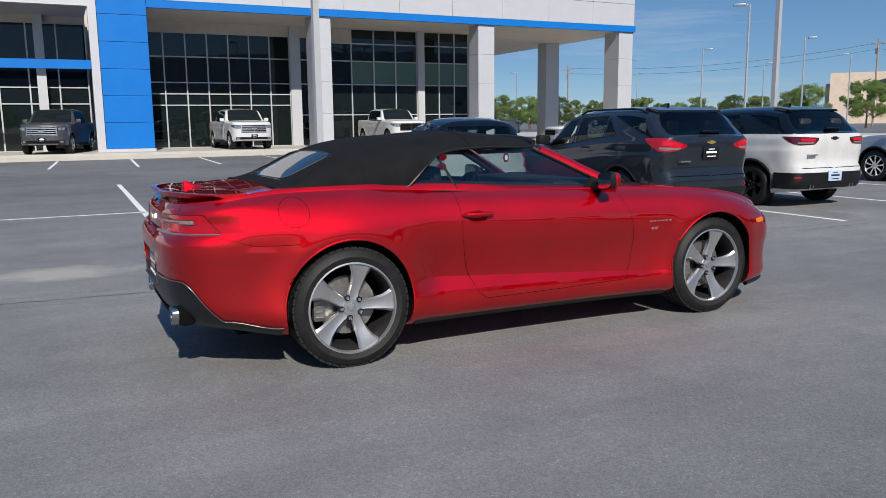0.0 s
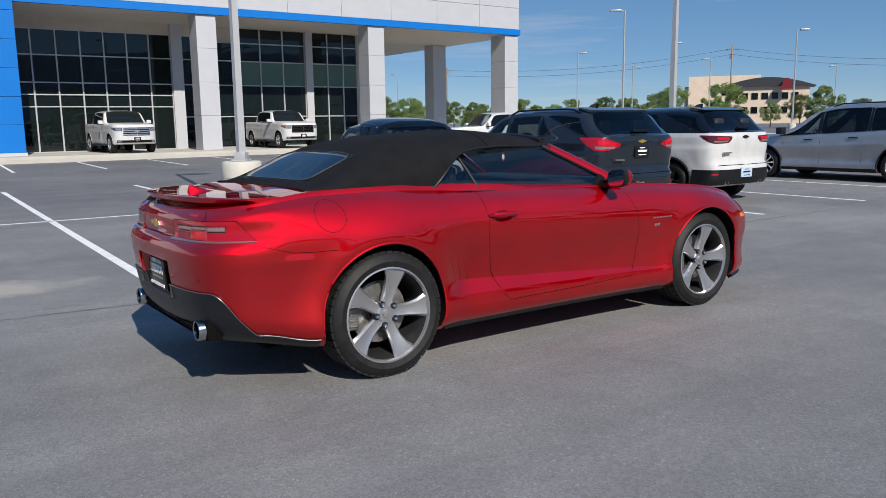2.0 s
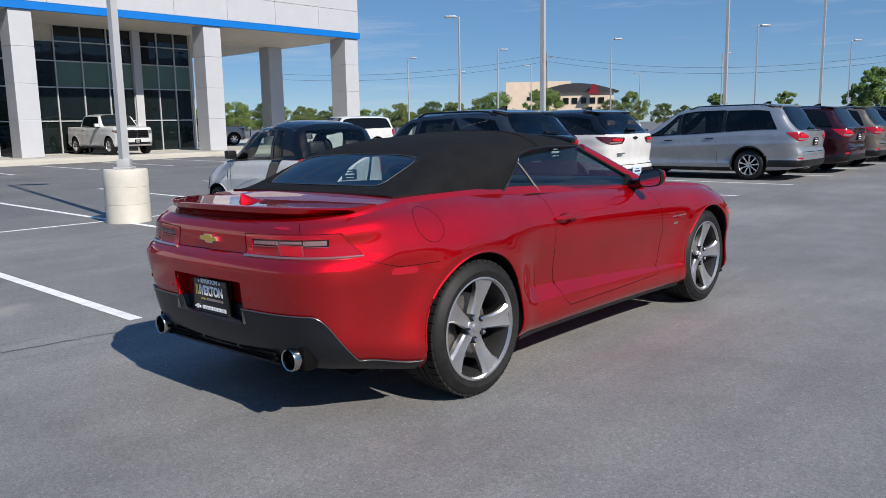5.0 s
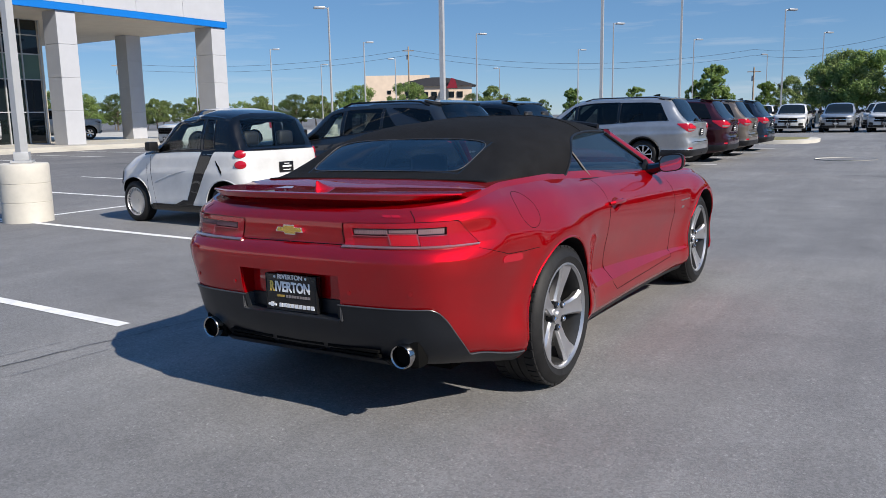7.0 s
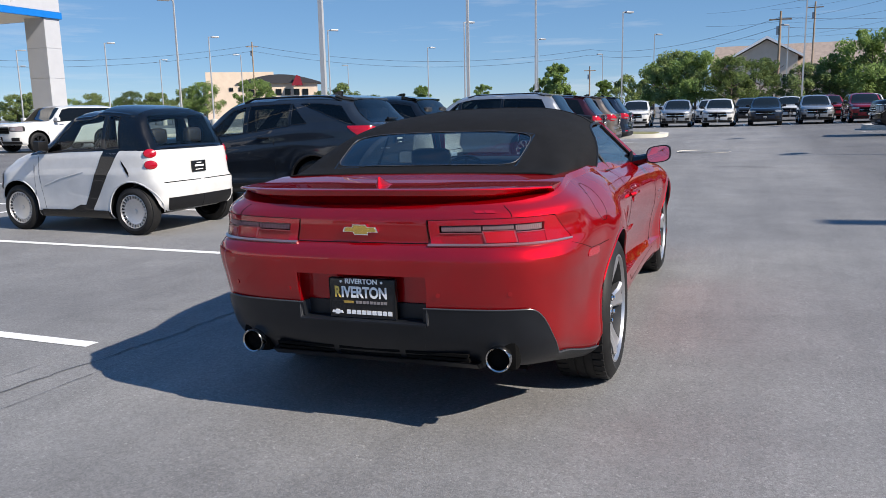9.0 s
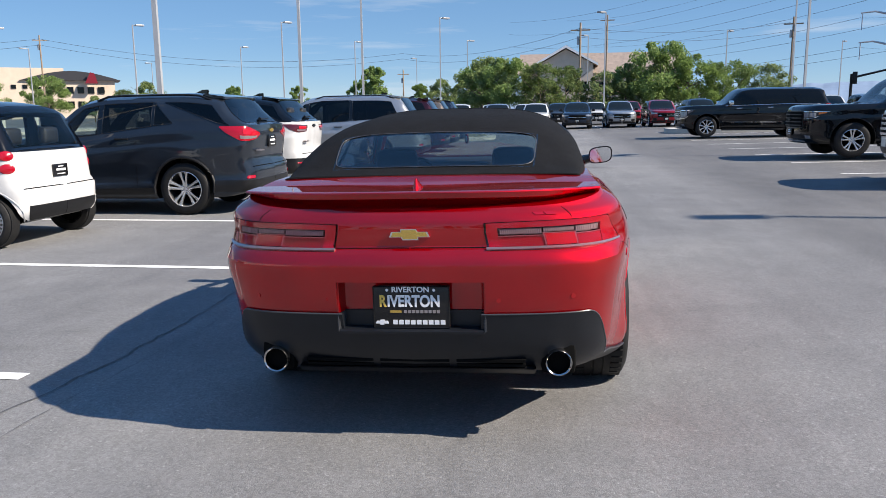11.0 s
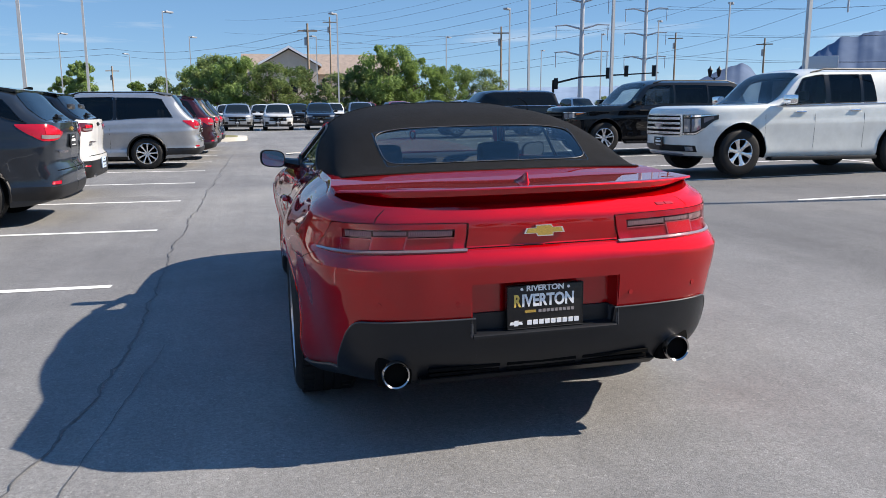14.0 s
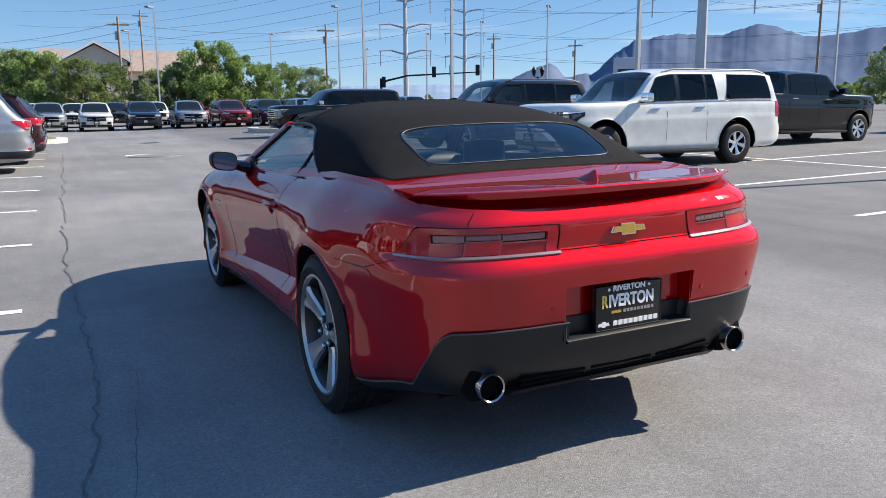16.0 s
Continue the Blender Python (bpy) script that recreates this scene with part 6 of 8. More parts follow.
    def vz(s, z):
        x = sh.fx(s)
        return max(0.0, min(1.0, (z - sh.low(x)) / (sh.belt(x) - sh.low(x))))

    def face_patch(nm, side, w0, w1, z0, z1, mt, front_=False, off=0.006, label="", z0b=None, z1b=None, parent=None, rnd=0.05):
        a, b = s_w(w0, front_), s_w(w1, front_)
        z0b, z1b = z0 if z0b is None else z0b, z1 if z1b is None else z1b
        quad = [(a, vz(a, z0)), (b, vz(b, z0b)), (b, vz(b, z1b)), (a, vz(a, z1))]
        bm = sh.patch(bmesh.new(), side, quad, off, 10, 4, rnd, 0.02, False)
        fixed(bm)
        return part(nm, bm, mt, parent or root, label)

    for side in (-1, 1):
        if lamps in ("suv", "slant"):
            sa, sb, B = s_w(hw * (0.42 if lamps == "slant" else 0.50)), sh.s_at(xr + lamp_end), belt_r
            if lamps == "suv":
                hi = curve([(0, B - 0.10), (0.2, B - 0.060), (0.55, B - 0.006), (1, B - 0.004)])
                lo = curve([(0, B - 0.125), (0.25, B - 0.185), (0.55, B - 0.20), (0.8, B - 0.12), (1, B - 0.020)])
            else:
                hi = curve([(0, B - 0.060), (0.5, B - 0.045), (1, B - 0.035)])
                lo = curve([(0, B - 0.10), (0.12, B - 0.165), (0.55, B - 0.175), (0.8, B - 0.13), (1, B - 0.045)])
            lp = part("tail_lamp", sh.strip(bmesh.new(), side, sa, sb, lo, hi, 0.006, 26, 4, 0.03), M_LENSDARK if lamps == "slant" else M_LENS, root, "angular red tail lamp")
            part("lamp_insert", sh.strip(bmesh.new(), side, sa + (sb - sa) * 0.12, sa + (sb - sa) * 0.55, lambda t: hi(0.12 + 0.43 * t) * 0.45 + lo(0.12 + 0.43 * t) * 0.55, lambda t: hi(0.12 + 0.43 * t) * 0.8 + lo(0.12 + 0.43 * t) * 0.2, 0.011, 10, 2, 0.01), M_LENSHOT, lp)
            part("lamp_insert", sh.strip(bmesh.new(), side, sa + (sb - sa) * 0.16, sa + (sb - sa) * 0.62, lambda t: hi(0.16 + 0.46 * t) * 0.14 + lo(0.16 + 0.46 * t) * 0.86, lambda t: hi(0.16 + 0.46 * t) * 0.36 + lo(0.16 + 0.46 * t) * 0.64, 0.011, 10, 2, 0.01), M_LENSGREY, lp, "smoked clear lens")
        elif lamps == "tall":
            face_patch("tail_lamp", side, hw * 0.84, hw * 0.965, belt_r - 0.32, belt_r + 0.0, M_LENS, label="tall red tail lamp")
        elif lamps == "round":
            for zc in (belt_r - 0.03, belt_r - 0.165):
                s = s_w(hw * 0.90)
                p, nn = sh.at(s, vz(s, zc), side), sh.normal(s, vz(s, zc), side)
                bm = bmesh.new()
                lathe(bm, [(0.0001, 0.018), (0.035, 0.014), (0.055, 0.006), (0.062, -0.014)], 24)
                bmesh.ops.transform(bm, matrix=Matrix.Translation(p) @ nn.to_track_quat("Y", "Z").to_matrix().to_4x4() @ Matrix.Diagonal((1.25, 1, 0.92, 1)), verts=bm.verts)
                part("tail_lamp", fixed(bm), M_LENS, root, "round red tail lamp")
        if lamps != "round":
            face_patch("reflector", side, hw * 0.78, hw * 0.90, low + 0.27, low + 0.31, M_LENS)
        if face:
            truck_face(root, sh, s_w, side, hw, low, hood_f - 0.10, xf, face)
        else:
            d0, d1 = (0.27, 0.09) if flat else (0.17, 0.075)
            face_patch("lamp_surround", side, hw * 0.56, hw * 0.955, hood_f - d0 - 0.015, hood_f - d1 + 0.015, M_TRIM, True, 0.003)
            hl = face_patch("headlamp", side, hw * 0.60, hw * 0.94, hood_f - d0, hood_f - d1, M_LENSGREY if flat else M_LAMP, True, label="clear headlamp")
            if flat:
                face_patch("lamp_unit", side, hw * 0.64, hw * 0.80, hood_f - d0 + 0.05, hood_f - d1 - 0.05, M_LAMP, True, 0.010, parent=hl)
                face_patch("lamp_strip", side, hw * 0.62, hw * 0.93, hood_f - d0 + 0.008, hood_f - d0 + 0.024, M_LAMP, True, 0.010, parent=hl)
            face_patch("fog_surround", side, hw * 0.62, hw * 0.88, low + 0.18, low + 0.32, M_TRIM, True, 0.005)
            face_patch("grille", side, 0.0, hw * 0.55, hood_f - 0.36, hood_f - 0.10, M_GAP, True, 0.004, rnd=0.0)
            if grille:
                for k in range(4 if chrome else 3):
                    gap = 0.066 if chrome else 0.09
                    face_patch("grille_bar", side, 0.0, hw * 0.54, hood_f - 0.34 + gap * k, hood_f - 0.315 + gap * k, M_CHROME if chrome or (k == 1 and trim_v) else M_TRIM, True, 0.012, rnd=0.0)
            face_patch("front_lower_bumper", side, 0.02, hw * 0.9, low + 0.04, low + 0.17, M_TRIM, True, 0.006)
        if trim_v:
            part("rear_lower_bumper", sh.strip(bmesh.new(), side, 0.0, sh.s_at(-tyre - arch - 0.03), lambda t: low + 0.10, lambda t: low + rear_black, 0.008, 24, 4, 0.02), M_TRIM, root)
        face_patch("hatch_gap", side, 0.02, hw * 0.80, low + 0.43, low + 0.437, M_GAP, False, 0.002)
    if spoiler:
        xi = xr + 0.14 + back_run + 0.26
        zi, xe = sh.top(xi) - 0.004, xr + 0.09 + back_run
        ze = zi - 0.042
        bm = bmesh.new()
        vs = prism(bm, [(xe, ze - 0.035), (xe, ze), (xi, zi + 0.006), (xi, zi - 0.05)], "y", -hw * 0.66, hw * 0.66)
        bmesh.ops.bevel(bm, geom=list(bm.edges), offset=0.012, segments=2, affect="EDGES")
        part("roof_spoiler", fixed(bm), roof_paint or paint, root)
        bm = bmesh.new()
        prism(bm, [(xi + 0.18, zi + 0.01), (xi + 0.40, zi + 0.01), (xi + 0.25, zi + 0.072), (xi + 0.17, zi + 0.072)], "y", -0.022, 0.022)
        bmesh.ops.bevel(bm, geom=list(bm.edges), offset=0.008, segments=2, affect="EDGES")
        part("aerial_fin", fixed(bm), M_BLACK, root)
    if wiper:
        s0 = sh.s_at(xr + 0.17)
        bm = bmesh.new()
        tube(bm, [sh.at(s0, 3 - abs(t), -1 if t < 0 else 1) + Vector((-0.025, 0, 0.012)) for t in (0.05, -0.05, -0.15, -0.3, -0.42)], [0.024, 0.018, 0.012, 0.010, 0.008], 6)
        part("rear_wiper", fixed(bm), M_TRIM, root)
    if badge:
        xb = sh.at(0, vz(0, belt_r - 0.07), 1).x
        out = [(-0.083, -0.012), (-0.036, -0.012), (-0.036, -0.026), (0.036, -0.026), (0.036, -0.012), (0.083, -0.012), (0.083, 0.012), (0.036, 0.012), (0.036, 0.026), (-0.036, 0.026), (-0.036, 0.012), (-0.083, 0.012)]
        bm = bmesh.new()
        prism(bm, [(y, belt_r - 0.07 + z) for y, z in out], "x", xb - 0.014, xb + 0.01)
        part("badge", fixed(bm), badge, root)
        for k in range(5):
            part("badge_bar", boxes((xb - 0.028, 0.40 + 0.038 * k, belt_r - 0.345, xb + 0.03, 0.43 + 0.038 * k, belt_r - 0.325)), M_BRIGHT, root)
    if exhaust:
        for sd in (-1, 1):
            bm = bmesh.new()
            lathe(bm, [(0.040, 0.08), (0.044, -0.03), (0.036, -0.03), (0.034, 0.05), (0.0001, 0.05)], 20)
            bmesh.ops.transform(bm, matrix=Matrix.Translation((xr + 0.03, sd * hw * 0.52, low + 0.13)) @ Matrix.Rotation(radians(-90), 4, "Z"), verts=bm.verts)
            part("exhaust_tip", fixed(bm), M_CHROME, root)
    if plate:
        s = 0.0
        for z, xx, hx in ((low + 0.30, sh.at(0, vz(0, low + 0.30), 1).x - 0.008, -1) if pale_plate else (belt_r - 0.22 if not pickup else low + 0.38, sh.at(0, vz(0, belt_r - 0.22), 1).x, -1), (low + 0.27, sh.at(1, vz(1, low + 0.27), 1).x, 1)):
            bm = bmesh.new()
            box(bm, min(xx, xx + hx * 0.02), -0.155 * small_plate, z - 0.085 * small_plate, max(xx, xx + hx * 0.02), 0.155 * small_plate, z + 0.085 * small_plate, 0.005)
            p = part("number_plate", bm, M_PLATEPALE if pale_plate else M_PLATE, root, "pale blue plate with bars" if pale_plate else "black dealer plate with white bars")
            for zz, w in ((0.052 * small_plate, 0.055 * small_plate), (0.008 * small_plate, 0.10 * small_plate), (-0.050 * small_plate, 0.085 * small_plate)):
                hb = (0.014 if zz == 0.008 * small_plate else 0.006) * small_plate
                e = xx + hx * 0.0225
                part("plate_bar", boxes((min(e, e - hx * 0.004), -w, z + zz - hb, max(e, e - hx * 0.004), w, z + zz + hb)), M_BLUECAR if pale_plate else M_INK, p)
    for sd in (-1, 1):
        for x in (0.0, wb):
            wheel(root, x, sd * (hw - tw_ / 2 - 0.015), tyre, tw_, sd, rim, style, rim_mat or M_ALLOY, False)
    if low >= 0.3:
        for sd in (-1, 1):
            bm = bmesh.new()
            box(bm, tyre + 0.16, sd * (hw - 0.01) - 0.09, low - 0.045, wb - tyre - 0.16, sd * (hw - 0.01) + 0.09, low + 0.02, 0.02)
            part("running_board", bm, M_TRIM, root)
    return root, sh, face_patch


def parked(x, y, deg):
    return pose(x, y, ground_z(x, y), 0, 0, deg)


# white two-seater with a black safety cell
micro, micro_shell, _ = vehicle("microcar", "small white two-seater with black roof and pillars", M_WHITE, parked(5.62, 10.40, 88), wb=1.867, ro=0.40, fo=0.45, hw=0.775, H=1.54, belt_r=1.0, belt_f=0.98, hood=0.99, hood_f=0.80,
                      cowl=1.62, header=0.92, back_run=0.22, tyre=0.285, tw_=0.165, rim=0.20, style="cap", rim_mat=M_RIM, trim_v=0.10, roof_paint=M_BLACK, lamps="round", tumble=0.22, arch=0.05,
                      wins=[((0.16, 1.10), (0.37, 1.06), (0.37, 1.92), (0.20, 1.92)), ((0.42, 1.06), (1.46, 1.06), (0.92, 1.92), (0.42, 1.92))], low=0.19, grille=False, handles=0, small_plate=0.8, rear_frac=0.87, arch_paint=True, flat=True, hollow=True, top_paint=M_BLACK, privacy=0)


def micro_cell():
    sh = micro_shell
    for side in (-1, 1):
        bm = sh.patch(bmesh.new(), side, [(0.66, 0.06), (0.79, 0.06), (0.40, 1.0), (0.16, 1.0)], 0.004, 6, 14, 0.0, 0.01)
        part("cell_pillar", bm, M_BLACK, micro, "black pillar running down behind the door")
        bm = sh.patch(bmesh.new(), side, [(0.36, 0.0), (1.50, 0.0), (1.46, 0.12), (0.38, 0.12)], 0.007, 12, 3, 0.0, 0.01)
        part("cell_sill", bm, M_BLACK, micro)
        bm = sh.patch(bmesh.new(), side, [(0.60, 0.10), (1.02, 0.10), (0.82, 0.20), (0.66, 0.20)], 0.0035, 6, 3, 0.0, 0.01)
        part("pillar_foot", bm, M_BLACK, micro)
        bm = sh.line(bmesh.new(), side, [(0.72, 0.70), (1.05, 0.62), (1.38, 0.50)], 0.0045, 0.0005, n=8)
        part("door_crease", fixed(bm), M_WHITE, micro)
        bm = sh.line(bmesh.new(), side, [(1.40, 0.12), (1.45, 0.45), (1.47, 0.80), (1.46, 0.98)], 0.0026, -0.001, n=8)
        part("door_gap", fixed(bm), M_GAP, micro)
        bm = sh.patch(bmesh.new(), side, [(0.02, 0.62), (0.12, 0.80), (0.13, 0.86), (0.02, 0.68)], 0.004, 4, 2, 0.0, 0.01)
        part("side_intake", bm, M_GAP, micro)


micro_cell()
REARWIN = ((-0.66, 1.10), (-0.50, 1.16), (0.26, 1.86), (-0.40, 1.84))
grey_suv, _, _ = vehicle("suv", "dark grey compact SUV with a dealer plate", M_GREY, parked(8.50, 9.52, 90), wb=2.725, ro=0.95, fo=0.95, hw=0.92, H=1.66, belt_r=1.20, belt_f=1.04, hood=1.06, hood_f=0.92, cowl=2.25, header=1.45,
                        back_run=0.34, tyre=0.355, rim=0.24, style="ten", trim_v=0.16, rails=True, spoiler=True, badge=M_GOLD, lamp_end=0.42, hollow=True, privacy=3, wiper=True,
                        wins=[REARWIN, ((0.14, 1.12), (0.40, 1.10), (0.40, 1.88), (0.40, 1.86)), ((0.44, 1.08), (1.16, 1.06), (1.16, 1.88), (0.44, 1.88)), ((1.23, 1.06), (2.12, 1.06), (1.46, 1.88), (1.23, 1.88))],
                        band=[((0.08, 1.05), (2.18, 1.02), (1.50, 1.94), (0.38, 1.94)), ((-0.70, 1.06), (-0.50, 1.10), (0.30, 1.91), (-0.42, 1.90))])
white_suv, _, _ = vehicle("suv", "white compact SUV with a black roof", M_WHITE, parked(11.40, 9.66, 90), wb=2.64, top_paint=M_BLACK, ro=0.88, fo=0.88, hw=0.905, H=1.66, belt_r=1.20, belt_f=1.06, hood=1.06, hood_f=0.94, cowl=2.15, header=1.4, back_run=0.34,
                      tyre=0.35, rim=0.235, style="five", rim_mat=M_RIMDARK, trim_v=0.20, roof_paint=M_BLACK, lamps="slant", spoiler=True, badge=M_TRIM, lamp_end=0.30, rear_black=0.36, exhaust=True, pale_plate=True, hollow=True, wiper=True,
                      wins=[REARWIN, ((0.20, 1.10), (1.16, 1.06), (1.16, 1.88), (0.44, 1.88)), ((1.23, 1.06), (2.02, 1.06), (1.40, 1.88), (1.23, 1.88))],
                      band=[((0.14, 1.04), (2.08, 1.02), (1.44, 1.94), (0.38, 1.94)), ((-0.70, 1.06), (-0.46, 1.10), (0.34, 1.93), (-0.42, 1.92))])
van, _, _ = vehicle("minivan", "silver minivan with dark tinted windows", M_SILVER, parked(17.75, 8.75, 90), wb=3.09, ro=1.16, fo=1.02, hw=1.01, H=1.77, lamp_end=0.34, spoiler=True, hollow=True, wiper=True, belt_r=1.10, belt_f=1.02, hood=1.05, hood_f=0.86, cowl=2.95, header=1.75, back_run=0.48,
                    tyre=0.35, rim=0.235, style="multi", trim_v=0.08, rails=True,
                    wins=[((-0.60, 1.14), (0.62, 1.06), (0.62, 1.88), (-0.36, 1.86)), ((0.68, 1.06), (1.74, 1.06), (1.74, 1.90), (0.68, 1.90)), ((1.82, 1.06), (2.78, 1.06), (1.86, 1.90), (1.82, 1.90))])
for x, mt, lab in ((20.6, M_MAROON, "maroon SUV with red tail lamps"), (23.5, M_TAN, "tan metallic SUV with red tail lamps"), (26.5, M_BLUECAR, "dark blue-grey SUV with red tail lamps")):
    vehicle("suv", lab, mt, parked(x, 8.40, 90), wb=2.86, ro=1.0, fo=0.98, hw=0.95, H=1.72, belt_r=1.12, belt_f=1.04, hood=1.08, hood_f=0.94, cowl=2.4, header=1.55, back_run=0.40, tyre=0.36, rim=0.24, style="multi", trim_v=0.14, rails=True, spoiler=True)
long_suv, _, _ = vehicle("large_suv", "pearl white long SUV with chrome grille", M_PEARL, parked(10.86, -5.22, 90), wb=3.302, ro=1.37, fo=1.02, hw=1.02, H=1.89, belt_r=1.24, belt_f=1.20, hood=1.24, hood_f=1.16, cowl=2.75, header=2.0,
                         back_run=0.22, tyre=0.40, tw_=0.27, rim=0.235, style="fat", trim_v=0.0, lamps="tall", low=0.30, tumble=0.20, arch=0.105, flat=True, rails=True, face="chrome", privacy=3,
                         wins=[((-0.98, 1.08), (0.34, 1.06), (0.24, 1.92), (-0.84, 1.92)), ((0.56, 1.06), (0.83, 1.06), (0.83, 1.92), (0.64, 1.92)), ((0.90, 1.06), (1.52, 1.06), (1.52, 1.92), (0.90, 1.92)), ((1.63, 1.06), (2.58, 1.06), (2.06, 1.92), (1.63, 1.92))],
                         chrome=True, hollow=True)
vehicle("large_suv", "black large SUV with dark grille and machined wheels", M_BLACK, parked(17.45, -5.47, 90), wb=3.07, ro=1.25, fo=1.08, hw=1.02, H=1.90, belt_r=1.24, belt_f=1.20, hood=1.24, hood_f=1.16, cowl=2.55, header=1.8, back_run=0.26, tyre=0.40, tw_=0.27,
        rim=0.25, style="ten", rim_mat=M_ALLOY, trim_v=0.0, lamps="tall", low=0.30, tumble=0.20, arch=0.08, flat=True, hollow=True, face="dark", rails=True)
vehicle("large_suv", "black long SUV with chrome trim and bright wheels", M_BLACK, parked(30.2, -5.15, 90), wb=3.41, ro=1.30, fo=1.02, hw=1.02, H=1.90, belt_r=1.24, belt_f=1.20, hood=1.24, hood_f=1.16, cowl=2.85, header=2.1, back_run=0.26, tyre=0.40, tw_=0.27,
        rim=0.27, style="multi", rim_mat=M_ALLOY, trim_v=0.0, lamps="tall", low=0.30, tumble=0.20, arch=0.08, flat=True, chrome=True, face="chrome", side_strip=True)


def pickup(label, paint, m, style="six", face="chrome"):
    return vehicle("pickup_truck", label, paint, m, wb=3.745, ro=1.15, fo=1.0, hw=1.02, H=2.0, belt_r=1.36, belt_f=1.31, hood=1.37, hood_f=1.27, cowl=3.15, header=2.45, tyre=0.41, tw_=0.27, rim=0.25, style=style, trim_v=0.0,
                   lamps="tall", low=0.36, tumble=0.22, arch=0.09, flat=True, face=face, pickup=True, cat="pickup truck", group="pickups")[0]


pickup("black crew-cab pickup truck with chrome wheels", M_BLACK, parked(13.9, -9.3, -90))
pickup("silver pickup truck with red tail lamps", M_SILVER, parked(14.2, -19.5, -90))
tr = pickup("white pickup truck parked by the showroom", M_WHITE, pose(8.42, 43.25, 0.30, 0, 0, -88))
pickup("white pickup truck with a black grille by the showroom", M_WHITE, pose(16.92, 43.25, 0.30, 0, 0, -90), face="dark")
pickup("dark grey pickup truck parked by the showroom", car_paint("graphite_paint", (0.085, 0.085, 0.09), 0.5, 0.4), pose(0.5, 42.7, 0.30, 0, 0, -104))
pickup("silver pickup truck by the showroom corner", M_SILVER, pose(26.5, 52.0, 0.3, 0, 0, -20))
w2 = vehicle("large_suv", "white large SUV parked beyond the columns", M_WHITE, parked(25.2, 31.2, 172), wb=3.07, ro=1.25, fo=1.02, hw=1.02, H=1.90, belt_r=1.24, belt_f=1.20, hood=1.24, hood_f=1.14, cowl=2.55, header=1.8, back_run=0.26,
             tyre=0.40, tw_=0.27, rim=0.27, style="six", rim_mat=M_RIMDARK, trim_v=0.0, lamps="tall", low=0.30, tumble=0.20, arch=0.08, flat=True)[0]

# far row of SUVs, noses to the aisle
far = vehicle("suv", "white compact SUV in the far row", M_WHITE, pose(0, 0, -50), wb=2.725, ro=0.95, fo=0.95, hw=0.92, H=1.66, belt_r=1.08, belt_f=1.02, hood=1.06, hood_f=0.94, cowl=2.25, header=1.45, back_run=0.40, tyre=0.355, rim=0.24,
              style="multi", trim_v=0.16, group="far row of cars")[0]
FAR = [(15.0, M_WHITE), (12.4, M_DARK), (9.9, M_WHITE), (7.4, M_SILVER), (4.9, M_WHITE), (2.3, M_BLUECAR), (-0.35, M_SILVER), (-2.8, M_CARRED), (-5.2, M_BLUECAR), (-7.8, M_WHITE), (-10.4, M_DARK), (-13.0, M_WHITE), (-15.6, M_SILVER)]
FAR2 = [M_DARK, M_WHITE, M_DARK, M_WHITE, M_WHITE, M_DARK, M_WHITE, M_CARRED, M_WHITE, M_WHITE, M_DARK, M_WHITE, M_BLACK]
NAMES = {"white_paint": "white", "bright_red_paint": "red", "dark_grey_paint": "dark grey", "blue_grey_paint": "blue-grey", "black_paint": "black", "silver_paint": "silver"}


def repaint(ob, mt, label):
    ob["label"] = label
    for o in ob.children_recursive:
        for sl in o.material_slots:
            if sl.material == M_WHITE:
                sl.link = "OBJECT"
                sl.material = mt


for row, xx in enumerate((50.2, 59.5)):
    for i, (y, mt) in enumerate(FAR):
        mt = FAR2[i] if row else mt
        c = copy_thing(far, pose(xx + 0.3 * math.sin(i * 2.3), y + 0.9 * row, ground_z(xx, y), 0, 0, 180 + 2 * math.sin(i)))
        repaint(c, mt, f"{NAMES[mt.name]} compact SUV in the far row")
for o in [far, *far.children_recursive]:
    bpy.data.objects.remove(o)


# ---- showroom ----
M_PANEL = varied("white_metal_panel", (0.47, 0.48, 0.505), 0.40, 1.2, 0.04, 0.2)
M_BLUE = varied("blue_metal_panel", (0.0006, 0.135, 0.46), 0.5, 1.0, 0.06)
M_BLUE.node_tree.nodes["Principled BSDF"].inputs["Specular IOR Level"].default_value = 0.2
M_STUCCO = varied("beige_stucco", (0.50, 0.46, 0.40), 0.85, 2, 0.08, 0, 0.3, 80)
M_SOFFIT = varied("soffit_panel", (0.52, 0.48, 0.42), 0.7, 1, 0.06)
M_MULLION = mat("anodised_mullion", (0.46, 0.47, 0.475), 0.4, 0.4)
M_PANE = mat("showroom_glass", (0.006, 0.010, 0.010), 0.02, 0, 0, 0.5)
M_SPANDREL = mat("green_spandrel_glass", (0.09, 0.16, 0.13), 0.06, 0, 0, 0.6)
M_PAVE = varied("pavement_concrete", (0.40, 0.385, 0.345), 0.85, 0.6, 0.12, 0, 0.3, 60)

bm = bmesh.new()
box(bm, -60, 38.3, -0.2, 60, 80, 0.28)
box(bm, -60, 38.05, -0.2, 60, 38.3, 0.16)
tagged(link("pavement", bm, M_PAVE), "pale concrete pavement in front of the showroom", "pavement", kind="structure")

show = tagged(new("showroom"), "car showroom with white panels and a blue band", "building", kind="structure")


def bar(x0, y0, z0, x1, y1, z1, nm, mt, bev=0.0, label=""):
    bm = bmesh.new()
    box(bm, x0, y0, z0, x1, y1, z1, bev)
    return part(nm, bm, mt, show, label)


